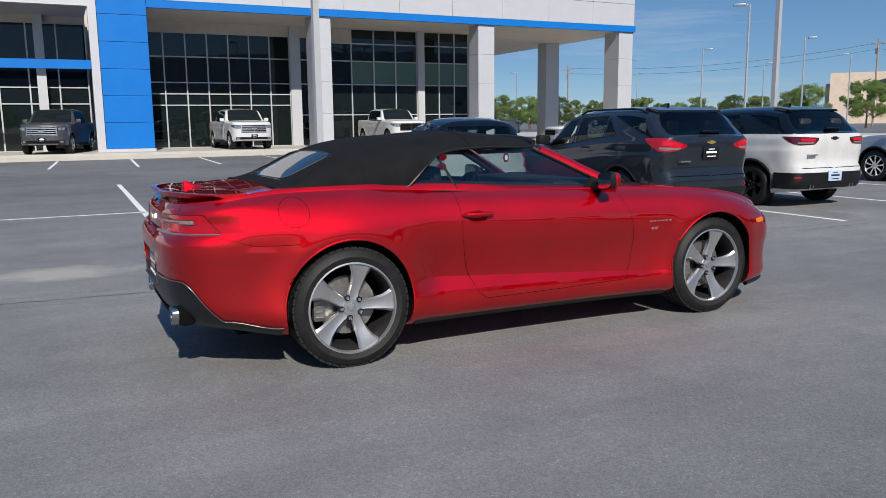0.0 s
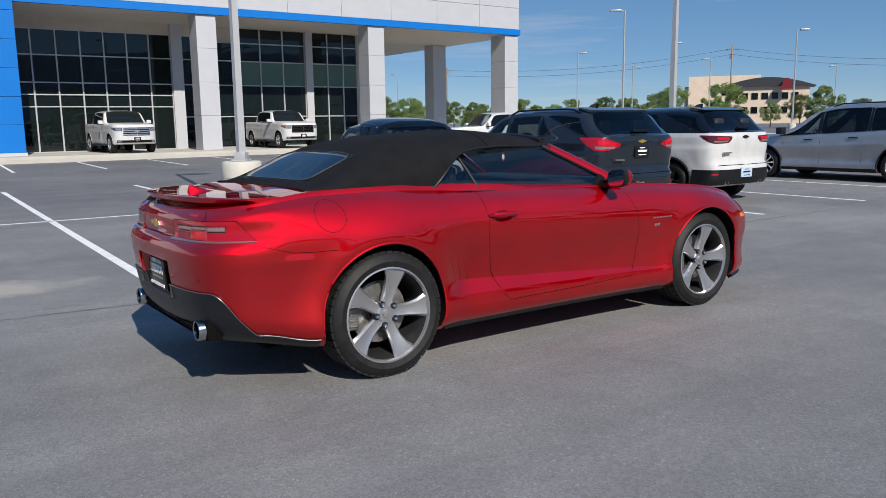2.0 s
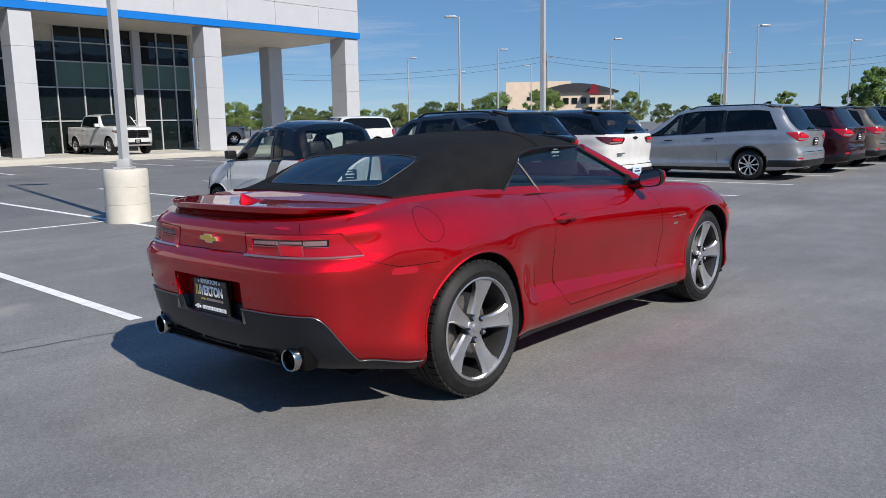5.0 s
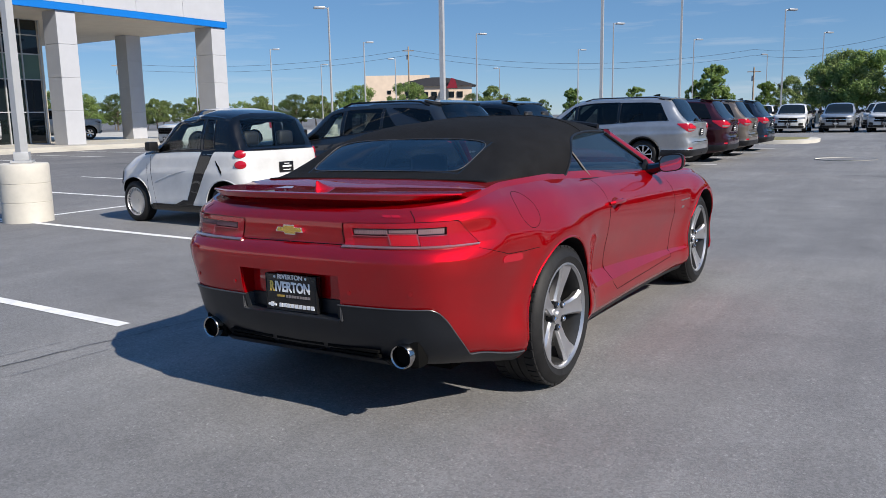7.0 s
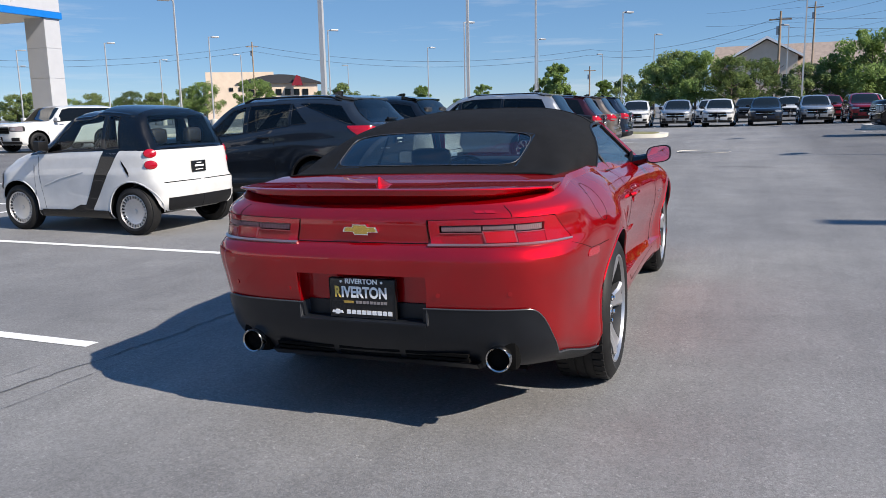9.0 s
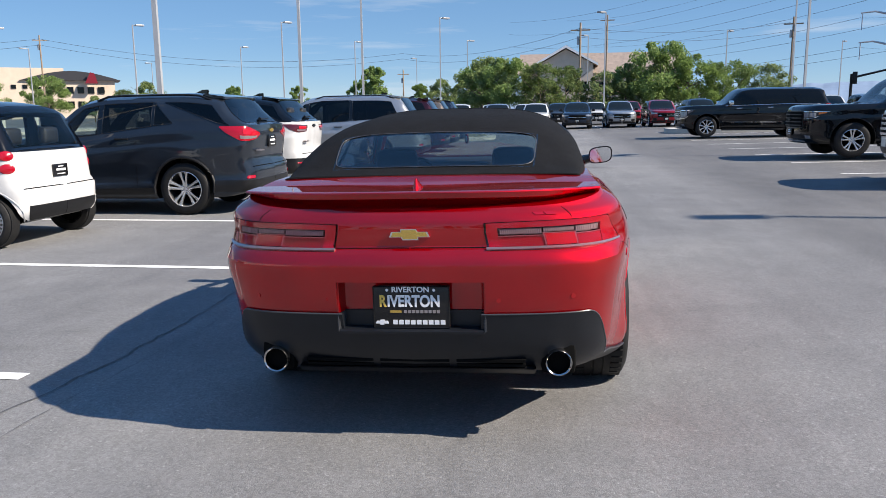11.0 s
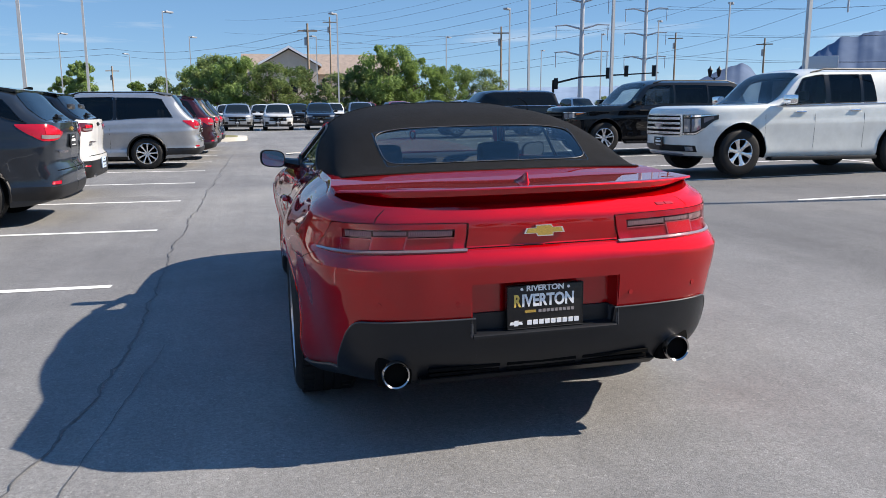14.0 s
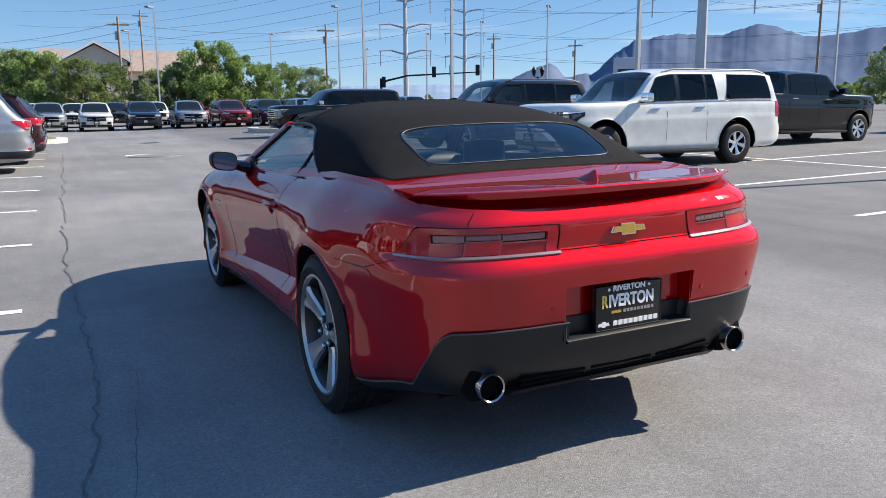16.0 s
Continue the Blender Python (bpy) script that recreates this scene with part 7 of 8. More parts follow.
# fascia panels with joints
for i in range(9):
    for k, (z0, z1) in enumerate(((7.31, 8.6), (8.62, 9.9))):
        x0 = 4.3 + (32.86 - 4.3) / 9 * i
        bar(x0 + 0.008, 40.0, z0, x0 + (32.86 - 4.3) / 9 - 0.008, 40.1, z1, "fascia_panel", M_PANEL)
bar(4.2, 40.1, 6.93, 32.84, 58, 9.9, "fascia_core", M_SOFFIT)
bar(4.12, 39.93, 6.93, 32.92, 40.12, 7.29, "blue_band", M_BLUE, 0, "bright blue metal band")
bar(32.84, 39.95, 6.93, 32.92, 58, 7.29, "blue_band", M_BLUE)
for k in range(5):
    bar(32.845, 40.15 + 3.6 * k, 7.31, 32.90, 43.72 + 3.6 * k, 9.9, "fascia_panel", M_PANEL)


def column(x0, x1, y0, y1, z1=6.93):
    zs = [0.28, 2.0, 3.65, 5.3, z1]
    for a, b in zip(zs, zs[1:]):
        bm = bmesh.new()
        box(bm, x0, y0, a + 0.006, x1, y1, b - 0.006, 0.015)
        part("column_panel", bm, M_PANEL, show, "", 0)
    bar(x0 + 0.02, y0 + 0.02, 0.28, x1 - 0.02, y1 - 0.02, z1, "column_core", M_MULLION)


column(12.12, 13.12, 40.05, 41.2)
column(21.82, 22.86, 40.05, 41.2)
column(31.75, 32.82, 40.05, 41.5)
column(31.3, 32.4, 47.5, 48.6)
# blue tower
for k in range(9):
    z0 = 0.42 + 1.22 * k
    bm = bmesh.new()
    box(bm, 2.0, 39.7, z0 + 0.008, 4.12, 44.6, z0 + 1.212, 0.012)
    part("blue_panel", bm, M_BLUE, show, "bright blue metal wall panel", 0)
bar(1.96, 39.66, 0.28, 4.16, 44.6, 0.42, "tower_base", M_PANEL)
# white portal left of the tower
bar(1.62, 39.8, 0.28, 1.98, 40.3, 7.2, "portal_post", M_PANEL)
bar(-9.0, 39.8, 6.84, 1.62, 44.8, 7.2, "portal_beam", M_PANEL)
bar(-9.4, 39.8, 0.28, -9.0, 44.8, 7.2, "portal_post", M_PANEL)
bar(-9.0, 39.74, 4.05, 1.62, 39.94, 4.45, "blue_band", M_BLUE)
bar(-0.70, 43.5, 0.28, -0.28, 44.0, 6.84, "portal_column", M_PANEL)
bar(-9.0, 43.9, 6.5, 1.62, 44.6, 6.84, "portal_head", M_STUCCO)


def glazing(x0, x1, y, zs, cols, green=(), top_solid=None):
    w = (x1 - x0) / cols
    for i in range(cols):
        for j, (a, b) in enumerate(zip(zs, zs[1:])):
            if top_solid and i < top_solid and j == len(zs) - 2:
                bar(x0 + w * i, y, a, x0 + w * (i + 1), y + 0.1, b, "stucco_panel", M_STUCCO)
                continue
            bar(x0 + w * i + 0.03, y + 0.02, a + 0.03, x0 + w * (i + 1) - 0.03, y + 0.05, b - 0.03, "pane", M_SPANDREL if (i, j) in green else M_PANE)
    for i in range(cols + 1):
        bar(x0 + w * i - 0.035, y - 0.06, zs[0], x0 + w * i + 0.035, y + 0.06, zs[-1], "mullion", M_MULLION)
    for z in zs:
        bar(x0, y - 0.05, z - 0.03, x1, y + 0.05, z + 0.03, "transom", M_MULLION)


glazing(4.2, 12.1, 44.6, [0.28, 2.55, 3.15, 3.75, 5.1, 6.35], 7)
glazing(12.7, 14.4, 44.6, [0.28, 2.0, 3.75, 5.1, 6.35], 1)
bar(12.1, 44.4, 0.28, 12.7, 45.2, 6.93, "wall_pier", M_PANEL)
bar(4.1, 44.55, 6.38, 14.6, 45.2, 6.93, "wall_head", M_STUCCO)
glazing(14.4, 20.0, 44.6, [0.28, 2.0, 3.75, 5.1, 6.1, 6.93], 4, green={(1, 2), (2, 2), (3, 2)}, top_solid=1)
bar(20.0, 44.4, 0.28, 20.45, 45.2, 6.93, "wall_pier", M_PANEL)
glazing(20.45, 23.6, 44.6, [0.28, 2.0, 3.75, 5.1, 6.1, 6.93], 3, green={(0, 2), (1, 2), (2, 2)})
glazing(-9.0, 1.6, 44.1, [0.28, 2.6, 3.4, 4.7, 6.5], 8, green={(2, 2), (3, 2), (4, 2), (2, 3), (3, 3), (4, 3)})
bar(23.5, 44.6, 0.28, 23.75, 58, 6.93, "side_wall", M_STUCCO)
bar(-60, 45.6, 0.28, 23.6, 58, 9.5, "back_wall", M_STUCCO)
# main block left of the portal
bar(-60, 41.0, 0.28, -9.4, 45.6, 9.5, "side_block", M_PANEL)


# ---- lamp posts ----
M_POLE = varied("grey_painted_steel", (0.42, 0.43, 0.44), 0.45, 1.5, 0.08, 0.3)
M_WOODPOLE = varied("weathered_wood", (0.27, 0.20, 0.14), 0.85, 3, 0.25)
M_HEAD = mat("lamp_head_metal", (0.30, 0.31, 0.33), 0.4, 0.4)


def post_meshes():
    bm = bmesh.new()
    tube(bm, [(0, 0, 0.85), (0, 0, 9.0)], [0.085, 0.062], 4)
    bmesh.ops.transform(bm, matrix=Matrix.Rotation(radians(45), 4, "Z"), verts=bm.verts)
    pole = bm
    bm2 = bmesh.new()
    lathe(bm2, [(0.0001, 0.0), (0.34, 0.0), (0.34, 0.285), (0.334, 0.29), (0.34, 0.295), (0.34, 0.555), (0.334, 0.56), (0.34, 0.565), (0.34, 0.81), (0.325, 0.84), (0.0001, 0.85)], 24)
    bmesh.ops.transform(bm2, matrix=Matrix.Rotation(radians(90), 4, "X"), verts=bm2.verts)
    fixed(bm2)
    bm3 = bmesh.new()
    box(bm3, -0.14, -0.14, 0.85, 0.14, 0.14, 0.88)
    box(bm3, -0.10, -0.10, 0.88, 0.10, 0.10, 1.0, 0.01)
    bm4 = bmesh.new()
    tube(bm4, [(0, 0, 8.9), (0.18, 0, 8.98), (0.35, 0, 9.0)], 0.03, 6)
    box(bm4, 0.25, -0.19, 8.90, 1.02, 0.19, 9.04, 0.03)
    return pole, bm2, bm3, bm4


def lamp_post(m, arms=1):
    root = thing("street_lamp", "tall grey steel lamp post on a round concrete base", "lamp post", m, "lamp posts")
    pole, foot, flange, head = post_meshes()
    part("pole", pole, M_POLE, root, smooth=30)
    part("base", foot, M_CONCRETE, root, "round concrete base", 40)
    part("flange", flange, M_POLE, root)
    part("lamp_head", head, M_HEAD, root, "flat lamp head on a short arm")
    return root


POSTS = [(15.59, 13.74), (28.02, 14.05), (40.24, 14.3), (28.3, -8.1), (17.4, -8.9), (41.7, -9.2),
         (42.3, 39.7), (64.9, 53.9), (64.4, 66.7), (86.7, 65.3), (87.8, 79.3), (85.9, 103.4), (65.6, 107.8), (65.4, 40.7), (65.9, 27.2), (116.6, 65.1),
         (65.7, 13.2), (88.2, 12.9), (117.2, 23.2), (90.3, 40.4), (66.0, 81.0), (66.0, -0.7), (86.5, 25.5), (87.0, -15.2), (61.9, -14.6), (107.6, -34.3), (69.0, -32.0),
         (86.8, -0.5), (82.6, -32.3), (55.6, -31.0), (30.0, -34.0)]
first = lamp_post(pose(4.25, 13.85, ground_z(4.25, 13.85), 0, 0, -40))
for i, (x, y) in enumerate(POSTS):
    copy_thing(first, pose(x, y, ground_z(x, y), 0, 0, -40 if i % 3 else 140))


copy_thing(first, pose(5.15, -9.95, ground_z(5.15, -9.95), 0, 0, 90))


# ---- kerbed islands ----
M_GRASS = varied("dry_grass", (0.16, 0.15, 0.06), 0.9, 3, 0.4, 0, 0.5, 60)


def island(cx, cy, rx, ry):
    for nm, k, z0, z1, mt in (("kerb", 1.0, -0.1, 0.15, M_CONCRETE), ("island_grass", 0.88, 0.0, 0.17, M_GRASS)):
        bm = bmesh.new()
        pts = [(cx + (rx - (1 - k) * ry) * math.copysign(abs(math.cos(a * math.tau / 40)) ** 0.6, math.cos(a * math.tau / 40)), cy + ry * k * math.copysign(abs(math.sin(a * math.tau / 40)) ** 0.6, math.sin(a * math.tau / 40))) for a in range(40)]
        g = ground_z(cx, cy)
        prism(bm, pts, "z", g + z0, g + z1)
        tagged(link(nm, fixed(bm), mt), "pale concrete kerb island" if nm == "kerb" else "dry grass in a kerb island", "kerb", kind="structure")


island(33.5, 10.0, 2.2, 3.3)
island(36.5, -5.5, 1.8, 4.2)
bm = bmesh.new()
lathe(bm, [(0.0001, -0.006), (0.42, -0.006), (0.45, -0.004), (0.75, -0.004), (0.76, 0.02)], 32)
bmesh.ops.transform(bm, matrix=Matrix.Translation((21.7, 4.7, ground_z(21.7, 4.7))) @ Matrix.Rotation(radians(90), 4, "X"), verts=bm.verts)
tagged(link("manhole", fixed(bm), M_CONCRETE), "round manhole cover in a concrete collar", "manhole", kind="structure")


# ---- trees ----
def leaf_mat(name, a, b):
    m = mat(name, a, 0.6, 0, 0, 0.3)
    g = m.node_tree.nodes.new("ShaderNodeNewGeometry")
    n = noised(m, 0.8, 3.0, 0.6, coords(m))
    c = ramp(m, g.outputs["Random Per Island"], [(0.0, a), (1.0, b)])
    wire(m, mixc(m, 0.5, c, ramp(m, n, [(0.3, (0.55, 0.55, 0.55)), (0.7, (1.3, 1.3, 1.2))]), "MULTIPLY"), base(m))
    nt = m.node_tree
    tl, mx = nt.nodes.new("ShaderNodeBsdfTranslucent"), nt.nodes.new("ShaderNodeMixShader")
    mx.inputs[0].default_value = 0.46
    wire(m, c, tl.inputs["Color"])
    wire(m, nt.nodes["Principled BSDF"].outputs[0], mx.inputs[1])
    wire(m, tl.outputs[0], mx.inputs[2])
    wire(m, mx.outputs[0], nt.nodes["Material Output"].inputs[0])
    return m


M_LEAF = leaf_mat("green_leaves", (0.115, 0.185, 0.05), (0.26, 0.36, 0.115))
M_LEAF2 = leaf_mat("olive_leaves", (0.12, 0.17, 0.058), (0.27, 0.34, 0.13))
M_BARK = varied("bark", (0.11, 0.085, 0.06), 0.9, 6, 0.3, 0, 0.5, 40)


def tree_meshes(seed, h, spread, n, leaf):
    rnd = random.Random(seed)
    tr = bmesh.new()
    tube(tr, [(0, 0, -0.3), (0.05, 0.02, h * 0.2), (-0.05, 0.05, h * 0.45), (0.03, 0, h * 0.75)], [0.04 * h * 0.5 + 0.05, 0.035 * h * 0.4 + 0.03, 0.06, 0.02], 8)
    tips = []
    for k in range(9):
        a, z = k * 2.4 + rnd.uniform(-.3, .3), h * (0.22 + 0.05 * k)
        L = spread * rnd.uniform(0.5, 0.95)
        e = (L * math.cos(a), L * math.sin(a), z + L * rnd.uniform(0.4, 0.8))
        tube(tr, [(0, 0, z), (e[0] * 0.5, e[1] * 0.5, (z + e[2]) / 2 - 0.1), e], [0.07, 0.05, 0.015], 6)
        tips.append(e)
    vs, fs = [], []
    clumps = []
    for k in range(52):
        a, u = rnd.uniform(0, math.tau), rnd.uniform(0.0, 1)
        zz = h * (0.30 + 0.67 * u)
        rr = spread * math.sqrt(max(0.03, 1 - ((u - 0.34) / 0.68) ** 2)) * rnd.uniform(0.30, 1.0)
        clumps.append((rr * math.cos(a), rr * math.sin(a), zz, spread * rnd.uniform(0.10, 0.25)))
    for i in range(n):
        cx, cy, cz, cr = rnd.choice(clumps)
        d = Vector((rnd.gauss(0, 1), rnd.gauss(0, 1), rnd.gauss(0, 0.8))).normalized() * cr * rnd.uniform(0.45, 1.05)
        p = Vector((cx, cy, cz)) + d
        s = leaf * rnd.uniform(0.6, 1.3)
        u = Vector((rnd.gauss(0, 1), rnd.gauss(0, 1), rnd.gauss(0, 1))).normalized()
        w = u.orthogonal().normalized()
        b = len(vs)
        vs += [p - u * s, p + w * s * 0.45, p + u * s, p - w * s * 0.45]
        fs += [(b, b + 1, b + 2, b + 3)]
    me = bpy.data.meshes.new("crown")
    me.from_pydata([tuple(v) for v in vs], [], fs)
    return tr, me


def tree(seed, h, spread, n, leaf, mt, m, label):
    tr, me = tree_meshes(seed, h, spread, n, leaf)
    root = thing("tree", label, "tree", m, "trees")
    part("trunk", fixed(tr), M_BARK, root)
    me.materials.append(mt)
    c = new("crown", me)
    c.parent = root
    return root


T1 = tree(1, 7.6, 4.0, 11000, 0.15, M_LEAF, pose(79, -7.2, 0.2), "broad leafy green tree behind the far row")
T2 = tree(2, 6.4, 3.1, 8500, 0.14, M_LEAF2, pose(79, 9.8, 0.2), "rounded olive green tree behind the far row")
T3 = tree(3, 7.0, 2.2, 8000, 0.16, M_LEAF, pose(100, 26, 0.2), "narrow green tree beyond the car park")


# (azimuth, range, height, kind)
def ring(az, r, h, src, base_h, turn=0.0):
    a = radians(az)
    k = 0.84 * h / base_h
    copy_thing(src, Matrix.Translation((-1.8 + r * math.cos(a), 5.5 + r * math.sin(a), 0.2)) @ Matrix.Rotation(turn, 4, "Z")).scale = (k, k, k)


for i, (az, r, h, src, bh) in enumerate([
        (1.7, 80, 8.8, T1, 9), (3.6, 84, 8.4, T1, 9), (-0.6, 78, 7.2, T2, 7), (-2.4, 80, 6.9, T2, 7), (-5.0, 80, 6.2, T2, 7), (-6.6, 82, 6.4, T2, 7), (-8.6, 84, 7.0, T2, 7), (-10.8, 82, 8.9, T1, 9), (-13.6, 84, 8.0, T1, 9), (-15.8, 86, 7.0, T2, 7), (4.6, 90, 7.0, T2, 7),
        (6.5, 100, 6.5, T2, 7), (8.3, 104, 6.4, T3, 8), (12.6, 110, 7.5, T3, 8), (16.9, 112, 6.6, T3, 8), (21.3, 118, 6.8, T3, 8), (27.0, 120, 7.2, T2, 7), (28.6, 125, 6.0, T2, 7), (33.2, 118, 8.8, T1, 9), (36.8, 122, 8.6, T1, 9),
        (37.9, 128, 7.0, T2, 7), (39.5, 125, 6.0, T2, 7), (41.5, 128, 6.5, T2, 7), (44, 128, 6.2, T2, 7), (46.5, 125, 5.5, T3, 8), (48.5, 130, 6.2, T2, 7), (51, 125, 5.8, T2, 7), (53.5, 120, 6.5, T2, 7), (55.6, 115, 7.0, T1, 9),
        (57.6, 115, 6.8, T2, 7), (59.5, 112, 6.4, T1, 9), (23.5, 125, 4.5, T2, 7), (25, 125, 5.0, T2, 7), (30.5, 130, 5.0, T2, 7), (18.8, 130, 4.0, T2, 7), (14.5, 130, 3.6, T2, 7), (10.5, 130, 3.6, T2, 7),
        (-24.5, 150, 4.5, T2, 7), (-31.5, 130, 7.0, T2, 7), (-52.6, 110, 5.5, T1, 9), (-53.8, 112, 6.0, T2, 7), (-55.5, 112, 5.5, T1, 9)]):
    ring(az, r, h, src, bh, i * 1.3)


for i in range(24):
    ring(38.0 + 1.05 * i, 134 + 5 * math.sin(i * 1.9), 5.0 + 1.5 * math.sin(i * 3.7), (T2, T1, T2)[i % 3], (7, 9, 7)[i % 3], i * 0.9)


# trees added out of view on the other sides, for reflections in the paint
for i in range(44):
    ring(64.0 + 5.6 * i, 84 + 12 * math.sin(i * 2.1), 8.6 + 1.8 * math.sin(i * 3.1), (T1, T2)[i % 2], (9, 7)[i % 2], i * 1.7)


# ---- far buildings ----
M_TAN_WALL = varied("tan_render", (0.58, 0.47, 0.37), 0.85, 0.5, 0.08)
M_ROOF = varied("brown_shingle", (0.27, 0.215, 0.18), 0.9, 1.5, 0.2)
M_DARKROOF = varied("dark_metal_roof", (0.03, 0.03, 0.035), 0.5, 1, 0.1)


def polar(az, r, z):
    a = radians(az)
    return Vector((-1.8 + r * math.cos(a), 5.5 + r * math.sin(a), z))


def far_block(root, az, r, w, d, z0, z1, nm, mt, turn=0.0):
    bm = bmesh.new()
    box(bm, 0, -w / 2, z0, d, w / 2, z1)
    a = radians(az)
    bmesh.ops.transform(bm, matrix=Matrix.Translation(polar(az, r, 0)) @ Matrix.Rotation(a + turn, 4, "Z"), verts=bm.verts)
    return part(nm, bm, mt, root)


def office_az(az):
    return 34.2 + (az - 33.4) * 0.80


office = thing("office_building", "tan rendered office building with flat roof", "building")
far_block(office, office_az(33.8), 248.0, 20, 20, 0, 14.2, "wall", M_TAN_WALL)
far_block(office, office_az(30.6), 248.0, 24, 18, 0, 10.8, "wall", M_TAN_WALL)
far_block(office, office_az(35.9), 253.0, 8, 18, 0, 11.5, "wall", M_TAN_WALL)
for k in range(7):
    for z in (3.2, 7.2):
        far_block(office, office_az(28.2 + 0.78 * k), 247.8, 1.7, 0.3, z, z + 1.8, "window", M_TINT)
for k in range(3):
    far_block(office, office_az(33.0 + 0.8 * k), 247.8, 1.2, 0.3, 8.5, 9.6, "window", M_TINT)
bm = bmesh.new()
pts = [(-13 + 26 * k / 20, 10.8 + 2.6 * math.sin(math.pi * k / 20)) for k in range(21)]
prism(bm, pts, "x", 0, 16)
bmesh.ops.transform(bm, matrix=Matrix.Translation(polar(office_az(30.4), 247, 0)) @ Matrix.Rotation(radians(office_az(30.4)), 4, "Z"), verts=bm.verts)
part("roof", fixed(bm), M_DARKROOF, office, "dark arched roof")
bm = bmesh.new()
prism(bm, [(-1.7, 9.9), (1.7, 9.9), (0.2, 13.0), (-0.9, 12.7)], "x", -1.5, 0)
bmesh.ops.transform(bm, matrix=Matrix.Translation(polar(office_az(28.9), 246, 0)) @ Matrix.Rotation(radians(office_az(28.9)), 4, "Z"), verts=bm.verts)
part("red_canopy", fixed(bm), M_CARRED, office, "red pointed sign canopy")

hotel = thing("hotel_building", "tan building with brown shingled gable roof", "building")
HM = Matrix.Translation(polar(-3.6, 145, 0)) @ Matrix.Rotation(radians(-3.6), 4, "Z") @ Matrix.Diagonal((1, 0.98, 1.06, 1))


def hotel_part(nm, bm, mt, label=""):
    bmesh.ops.transform(bm, matrix=HM, verts=bm.verts)
    return part(nm, fixed(bm), mt, hotel, label)


bm = bmesh.new()
box(bm, 2, -16, 0, 18, 12, 7.4)
hotel_part("wall", bm, M_TAN_WALL)
bm = bmesh.new()
prism(bm, [(1, 7.3), (10, 11.2), (19, 7.3)], "y", -17, 13)
hotel_part("roof", bm, M_ROOF, "brown shingle roof")
bm = bmesh.new()
box(bm, 0, -1.2, 0, 6, 8.8, 8.8)
prism(bm, [(-1.2, 8.8), (8.8, 8.8), (3.8, 11.3)], "x", 0, 6)
hotel_part("wall", bm, M_TAN_WALL)
bm = bmesh.new()
for a, b in (((-2.0, 8.5), (3.8, 11.5)), ((3.8, 11.5), (9.6, 8.5))):
    prism(bm, [a, b, (b[0], b[1] + 0.35), (a[0], a[1] + 0.35)], "x", -0.6, 8)
hotel_part("roof", bm, M_ROOF)
bm = bmesh.new()
for a, b in (((-2.0, 8.5), (3.8, 11.5)), ((3.8, 11.5), (9.6, 8.5))):
    prism(bm, [a, b, (b[0], b[1] + 0.4), (a[0], a[1] + 0.4)], "x", -0.75, -0.6)
hotel_part("bargeboard", bm, M_INK, "white bargeboards")
for k in range(9):
    for z in (1.0, 4.2):
        bm = bmesh.new()
        y = -15 + 2.9 * k
        x = -0.05 if -1.2 < y < 8.0 else 1.95
        box(bm, x, y, z, x + 0.1, y + 1.5, z + 1.7)
        hotel_part("window", bm, M_TINT)

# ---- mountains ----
# distance haze is mixed into both rock colours as pale blue
M_MOUNT = varied("haze_tinted_rock", (0.105, 0.142, 0.212), 1.0, 0.007, 0.12, 0, 0, 1, 0.0)
M_MOUNT2 = varied("far_haze_tinted_rock", (0.20, 0.27, 0.37), 1.0, 0.004, 0.15, 0, 0, 1, 0.0)


def mountain(name, prof, r, mt, seed, depth=900, rough=1.0):
    """A ridge with gullies that run down its face."""
    bm = bmesh.new()
    f = curve(prof)
    a0, a1 = prof[0][0], prof[-1][0]
    n, m = 420, 34

    def fold(az, t):
        v, k, w = 0.0, 1.0, 0.0
        for o in range(5):
            v += (1 - 2.2 * abs(noise.noise(Vector((az * 0.42 * 2 ** o + 1.1 * t * 2 ** o, t * 2.6 * 2 ** o - az * 0.12 * 2 ** o, seed + o))))) * k
            w += k
            k *= 0.55
        return v / w
    rows = []
    for i in range(n + 1):
        az = a0 + (a1 - a0) * i / n
        e = f(az) + rough * (0.16 * noise.noise(Vector((az * 1.1, seed, 0))) + 0.09 * noise.noise(Vector((az * 3.1, seed, 1))) + 0.04 * noise.noise(Vector((az * 8.0, seed, 2))))
        H_ = r * math.tan(radians(max(0.0, e)))
        col = []
        for j in range(m + 1):
            t = j / m
            d = fold(az, t)
            rr = r - depth * (1 - t)
            z = H_ * (t ** 1.25 + 0.04 * rough * d * math.sin(math.pi * t))
            col.append(bm.verts.new(polar(az, rr, -5 if j == 0 else z)))
        rows.append(col)
    for u, v in zip(rows, rows[1:]):
        for j in range(m):
            bm.faces.new((u[j], u[j + 1], v[j + 1], v[j]))
    tagged(link(name, fixed(bm), mt, smooth=180), "hazy blue mountain ridge on the horizon", "mountain", kind="structure")


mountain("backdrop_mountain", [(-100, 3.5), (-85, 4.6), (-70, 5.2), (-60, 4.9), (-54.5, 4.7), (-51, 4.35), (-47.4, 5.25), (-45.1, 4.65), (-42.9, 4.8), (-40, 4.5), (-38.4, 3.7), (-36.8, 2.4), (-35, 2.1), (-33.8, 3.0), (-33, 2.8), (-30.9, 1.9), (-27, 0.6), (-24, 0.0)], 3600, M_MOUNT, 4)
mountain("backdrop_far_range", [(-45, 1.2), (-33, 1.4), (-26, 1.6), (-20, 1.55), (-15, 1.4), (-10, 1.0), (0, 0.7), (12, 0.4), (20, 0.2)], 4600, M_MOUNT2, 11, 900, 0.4)


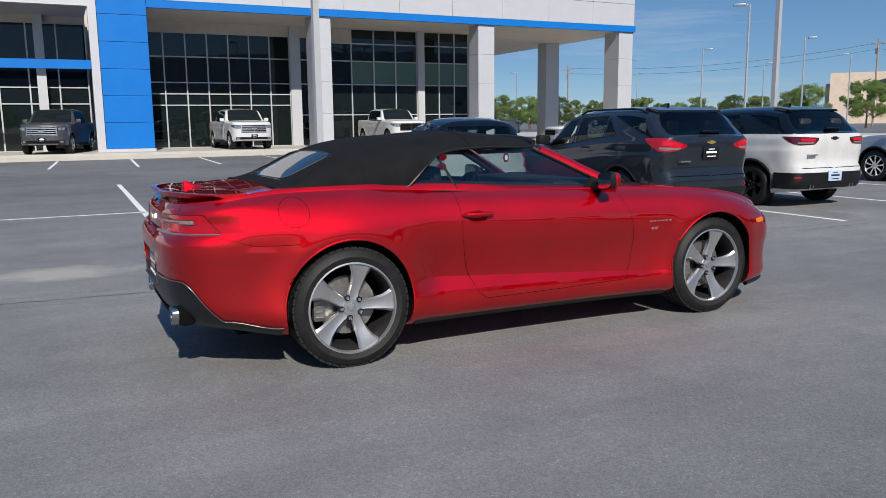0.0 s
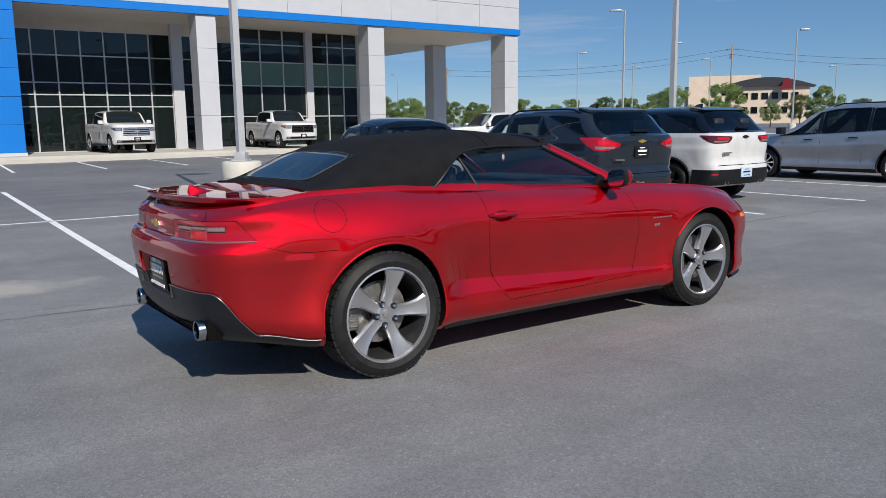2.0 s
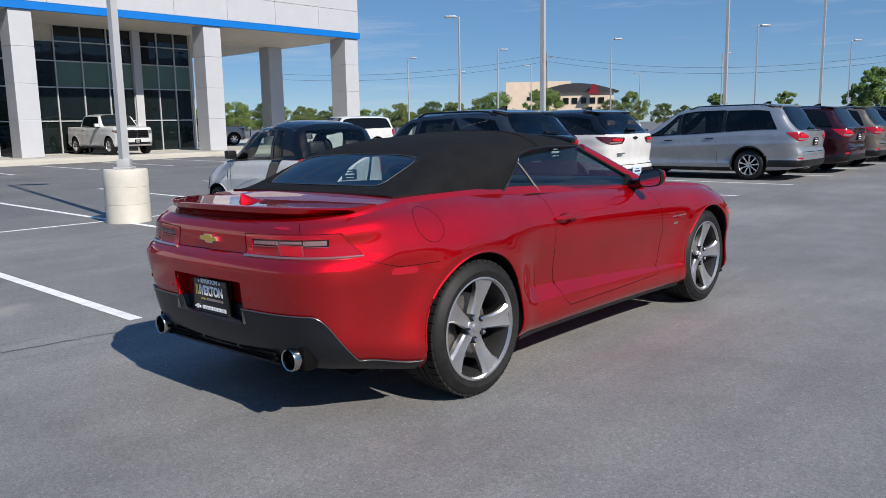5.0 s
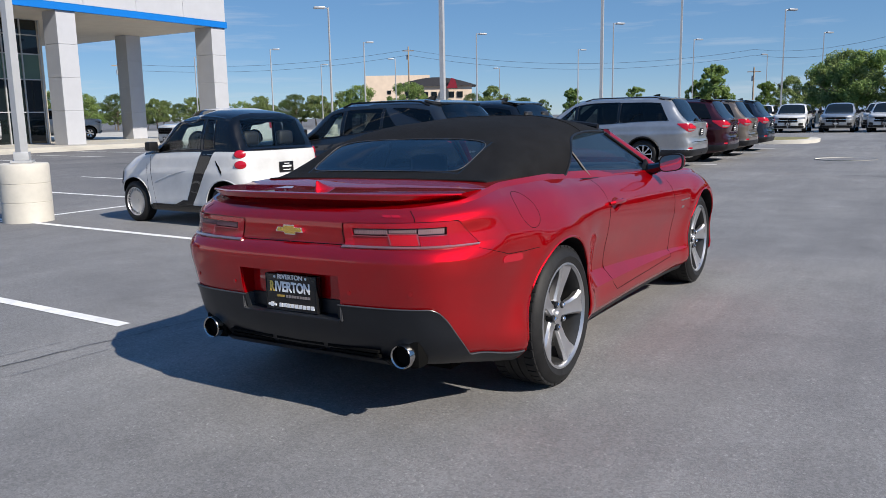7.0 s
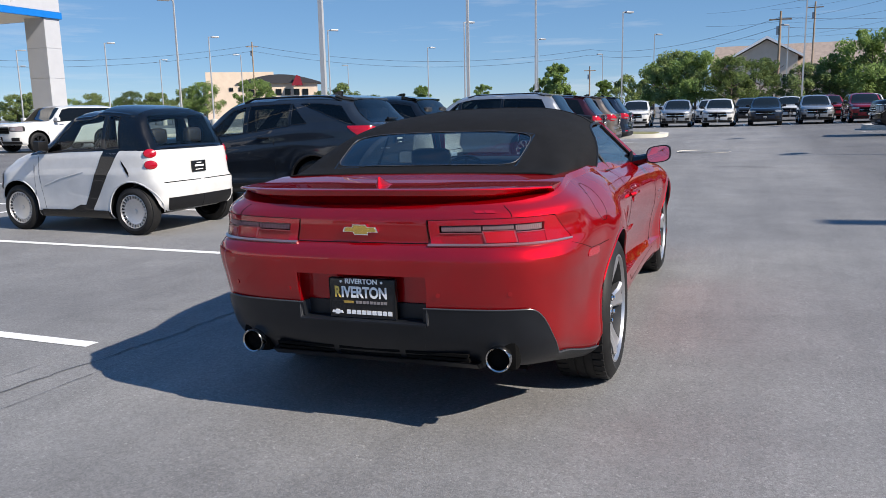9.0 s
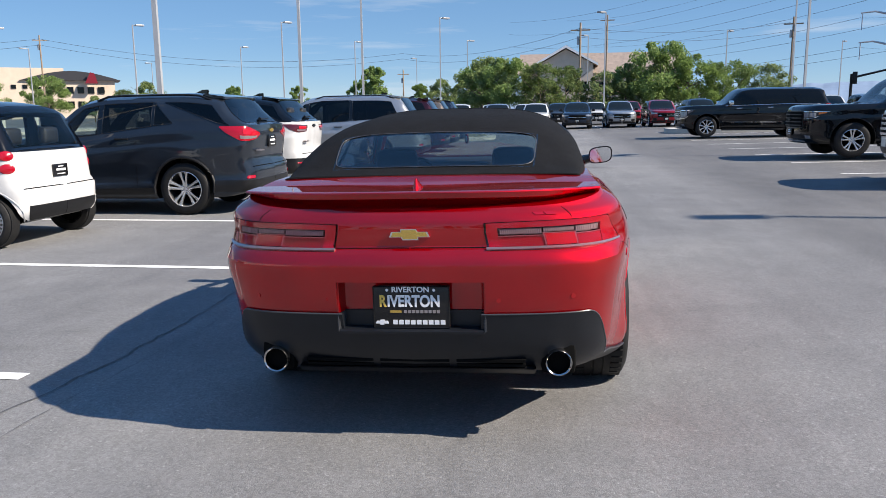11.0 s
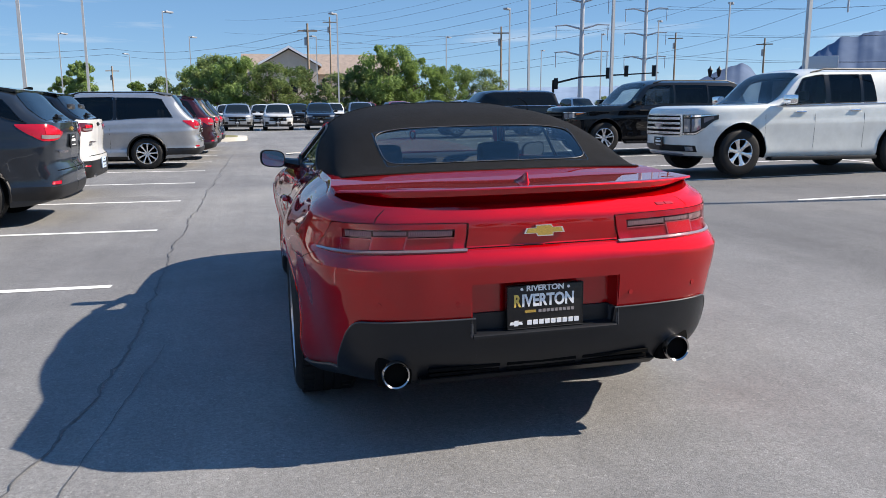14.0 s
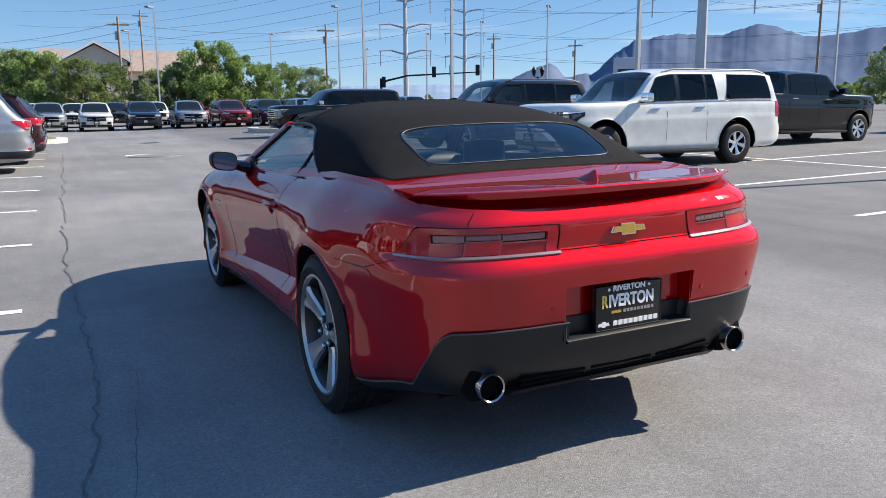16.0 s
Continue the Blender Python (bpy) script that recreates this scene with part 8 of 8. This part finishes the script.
# ---- overhead lines, pylons and signals ----
M_CABLE = mat("dark_cable", (0.03, 0.03, 0.035), 0.6)
M_STEEL = varied("galvanised_steel", (0.42, 0.43, 0.45), 0.5, 1, 0.08, 0.4)


def pylon(az, r, h, w, label):
    root = thing("power_pylon", label, "pylon", Matrix.Translation(polar(az, r, 0)) @ Matrix.Rotation(radians(az), 4, "Z"), "pylons")
    bm = bmesh.new()
    tube(bm, [(0, 0, 0), (0, 0, h)], [w, w * 0.45], 10)
    part("mast", fixed(bm), M_STEEL, root)
    for z in (0.34, 0.48, 0.62, 0.76, 0.90):
        for sgn in (-1, 1):
            bm = bmesh.new()
            tube(bm, [(0, 0, h * z), (0, sgn * 2.2, h * z + 0.6), (0, sgn * 3.8, h * z + 0.5)], [0.16, 0.12, 0.08], 6)
            part("crossarm", fixed(bm), M_STEEL, root)
            bm = bmesh.new()
            tube(bm, [(0, sgn * 3.6, h * z + 0.5), (0, sgn * 3.6, h * z - 1.6)], 0.07, 5)
            part("insulator", fixed(bm), M_PANEL, root)
    return root


pylon(-22.8, 115, 26, 0.42, "tall grey steel power pylon with crossarms")
pylon(-27.2, 150, 30, 0.45, "tall grey steel power pylon with crossarms")
pylon(-42.9, 62, 28, 0.45, "thick grey steel power mast")


def wood_pole(az, r, h, arms=1):
    root = thing("utility_pole", "weathered wooden utility pole with crossarm", "utility pole", Matrix.Translation(polar(az, r, 0)) @ Matrix.Rotation(radians(az), 4, "Z"), "utility poles")
    bm = bmesh.new()
    tube(bm, [(0, 0, -0.5), (0, 0, h)], [0.17, 0.11], 8)
    part("pole", fixed(bm), M_WOODPOLE, root)
    bm = bmesh.new()
    box(bm, -0.06, -1.1, h - 0.9, 0.06, 1.1, h - 0.75)
    part("crossarm", bm, M_WOODPOLE, root)
    bm = bmesh.new()
    tube(bm, [(0.25, 0.2, h - 2.4), (0.25, 0.2, h - 1.5)], 0.2, 10)
    part("transformer", fixed(bm), M_STEEL, root)


for az, r, h in ((-3.3, 92, 11.0), (-17.1, 105, 12.0), (33.4, 150, 14.5), (53.3, 150, 12), (-34.9, 120, 11), (-50.6, 95, 13.5), (-29.2, 130, 13.0), (-5.0, 130, 16), (9.5, 150, 9)):
    wood_pole(az, r, h)


def cable(a, b, sag, r=0.018):
    bm = bmesh.new()
    a, b = Vector(a), Vector(b)
    tube(bm, [a.lerp(b, k / 24) - Vector((0, 0, sag * 4 * (k / 24) * (1 - k / 24))) for k in range(25)], r, 4)
    tagged(link("overhead_cable", fixed(bm), M_CABLE), "thin dark overhead cable", "cable", "overhead cables")


for dz in (0.0, -1.0):
    cable(polar(53.3, 150, 11.5 + dz), polar(33.4, 150, 13.9 + dz), 1.5, 0.022)
    cable(polar(33.4, 150, 13.9 + dz), polar(9.5, 150, 12.0 + dz), 2.5, 0.022)
    cable(polar(9.5, 150, 12.0 + dz), polar(-3.3, 92, 10.4 + dz), 1.5, 0.018)
    cable(polar(-3.3, 92, 10.4 + dz), polar(-17.1, 105, 11.4 + dz), 0.8, 0.015)
for k, (z1, z2) in enumerate(((9.4, 11.0), (13.0, 15), (16.7, 19.4), (20.3, 23.4), (24.0, 27.6))):
    for sgn in (-1, 1):
        p, q_, r_ = polar(-22.8 + sgn * 1.9, 115, z1 - 0.6), polar(-27.2 + sgn * 1.4, 150, z2), polar(-75 + sgn * 2, 120, z1 + 3)
        cable(polar(0 + sgn * 2, 250, z1 + 4), p, 3, 0.02)
        cable(p, polar(-42.9 + sgn * 2.5, 62, z1), 2.0, 0.012)
        cable(polar(-42.9 + sgn * 2.5, 62, z1), r_, 2.0, 0.012)
        cable(q_, polar(-70 + sgn, 150, z2 + 3), 4.0, 0.02)

sig = thing("traffic_signal", "dark traffic signal mast with hanging signal heads", "traffic signal", Matrix.Translation(polar(-20.8, 90, 0)) @ Matrix.Rotation(radians(-20.8), 4, "Z"))
bm = bmesh.new()
tube(bm, [(0, 0, 0), (0, 0, 4.6)], 0.14, 8)
tube(bm, [(0, 0, 4.2), (0, -3, 4.9), (0, -11.5, 5.3)], [0.12, 0.10, 0.06], 8)
part("mast_arm", fixed(bm), M_TRIM, sig)
for y, z in ((-6.0, 4.7), (-8.0, 4.9), (-11.0, 4.9), (-0.3, 3.6)):
    bm = bmesh.new()
    box(bm, -0.2, y - 0.22, z, 0.2, y + 0.22, z + 1.2, 0.03)
    part("signal_head", bm, M_TRIM, sig)
sign = thing("pylon_sign", "white boxed sign on a post", "sign", Matrix.Translation(polar(-38.4, 95, 0)) @ Matrix.Rotation(radians(-38.4), 4, "Z"))
bm = bmesh.new()
box(bm, -0.3, -1.6, 4.9, 0.3, 1.6, 6.9, 0.05)
part("sign_box", bm, M_PANEL, sign)
bm = bmesh.new()
box(bm, -0.32, -1.1, 5.1, -0.3, 1.1, 5.6)
part("sign_bar", bm, M_DARKROOF, sign)
bm = bmesh.new()
tube(bm, [(0, 0, 0), (0, 0, 4.9)], 0.15, 8)
part("post", fixed(bm), M_STEEL, sign)

# short post with two lanterns by the crossing
lan = thing("lantern_post", "dark park lamp post with two lanterns", "lamp post", Matrix.Translation((48.5, -25.5, 0)) @ Matrix.Rotation(radians(-32.3), 4, "Z"))
bm = bmesh.new()
tube(bm, [(0, 0, 0), (0, 0, 3.55)], [0.09, 0.05], 8)
tube(bm, [(0, -0.30, 3.60), (0, 0, 3.42), (0, 0.30, 3.60)], 0.03, 6)
part("post", fixed(bm), M_TRIM, lan)
for y in (-0.30, 0.30):
    bm = bmesh.new()
    lathe(bm, [(0.03, 3.58), (0.10, 3.64), (0.17, 4.02), (0.19, 4.04), (0.15, 4.12), (0.06, 4.22), (0.015, 4.34), (0.0001, 4.35)], 10)
    bmesh.ops.transform(bm, matrix=Matrix.Translation((0, y, 0)) @ Matrix.Rotation(radians(90), 4, "X"), verts=bm.verts)
    part("lantern", fixed(bm), M_TRIM, lan)
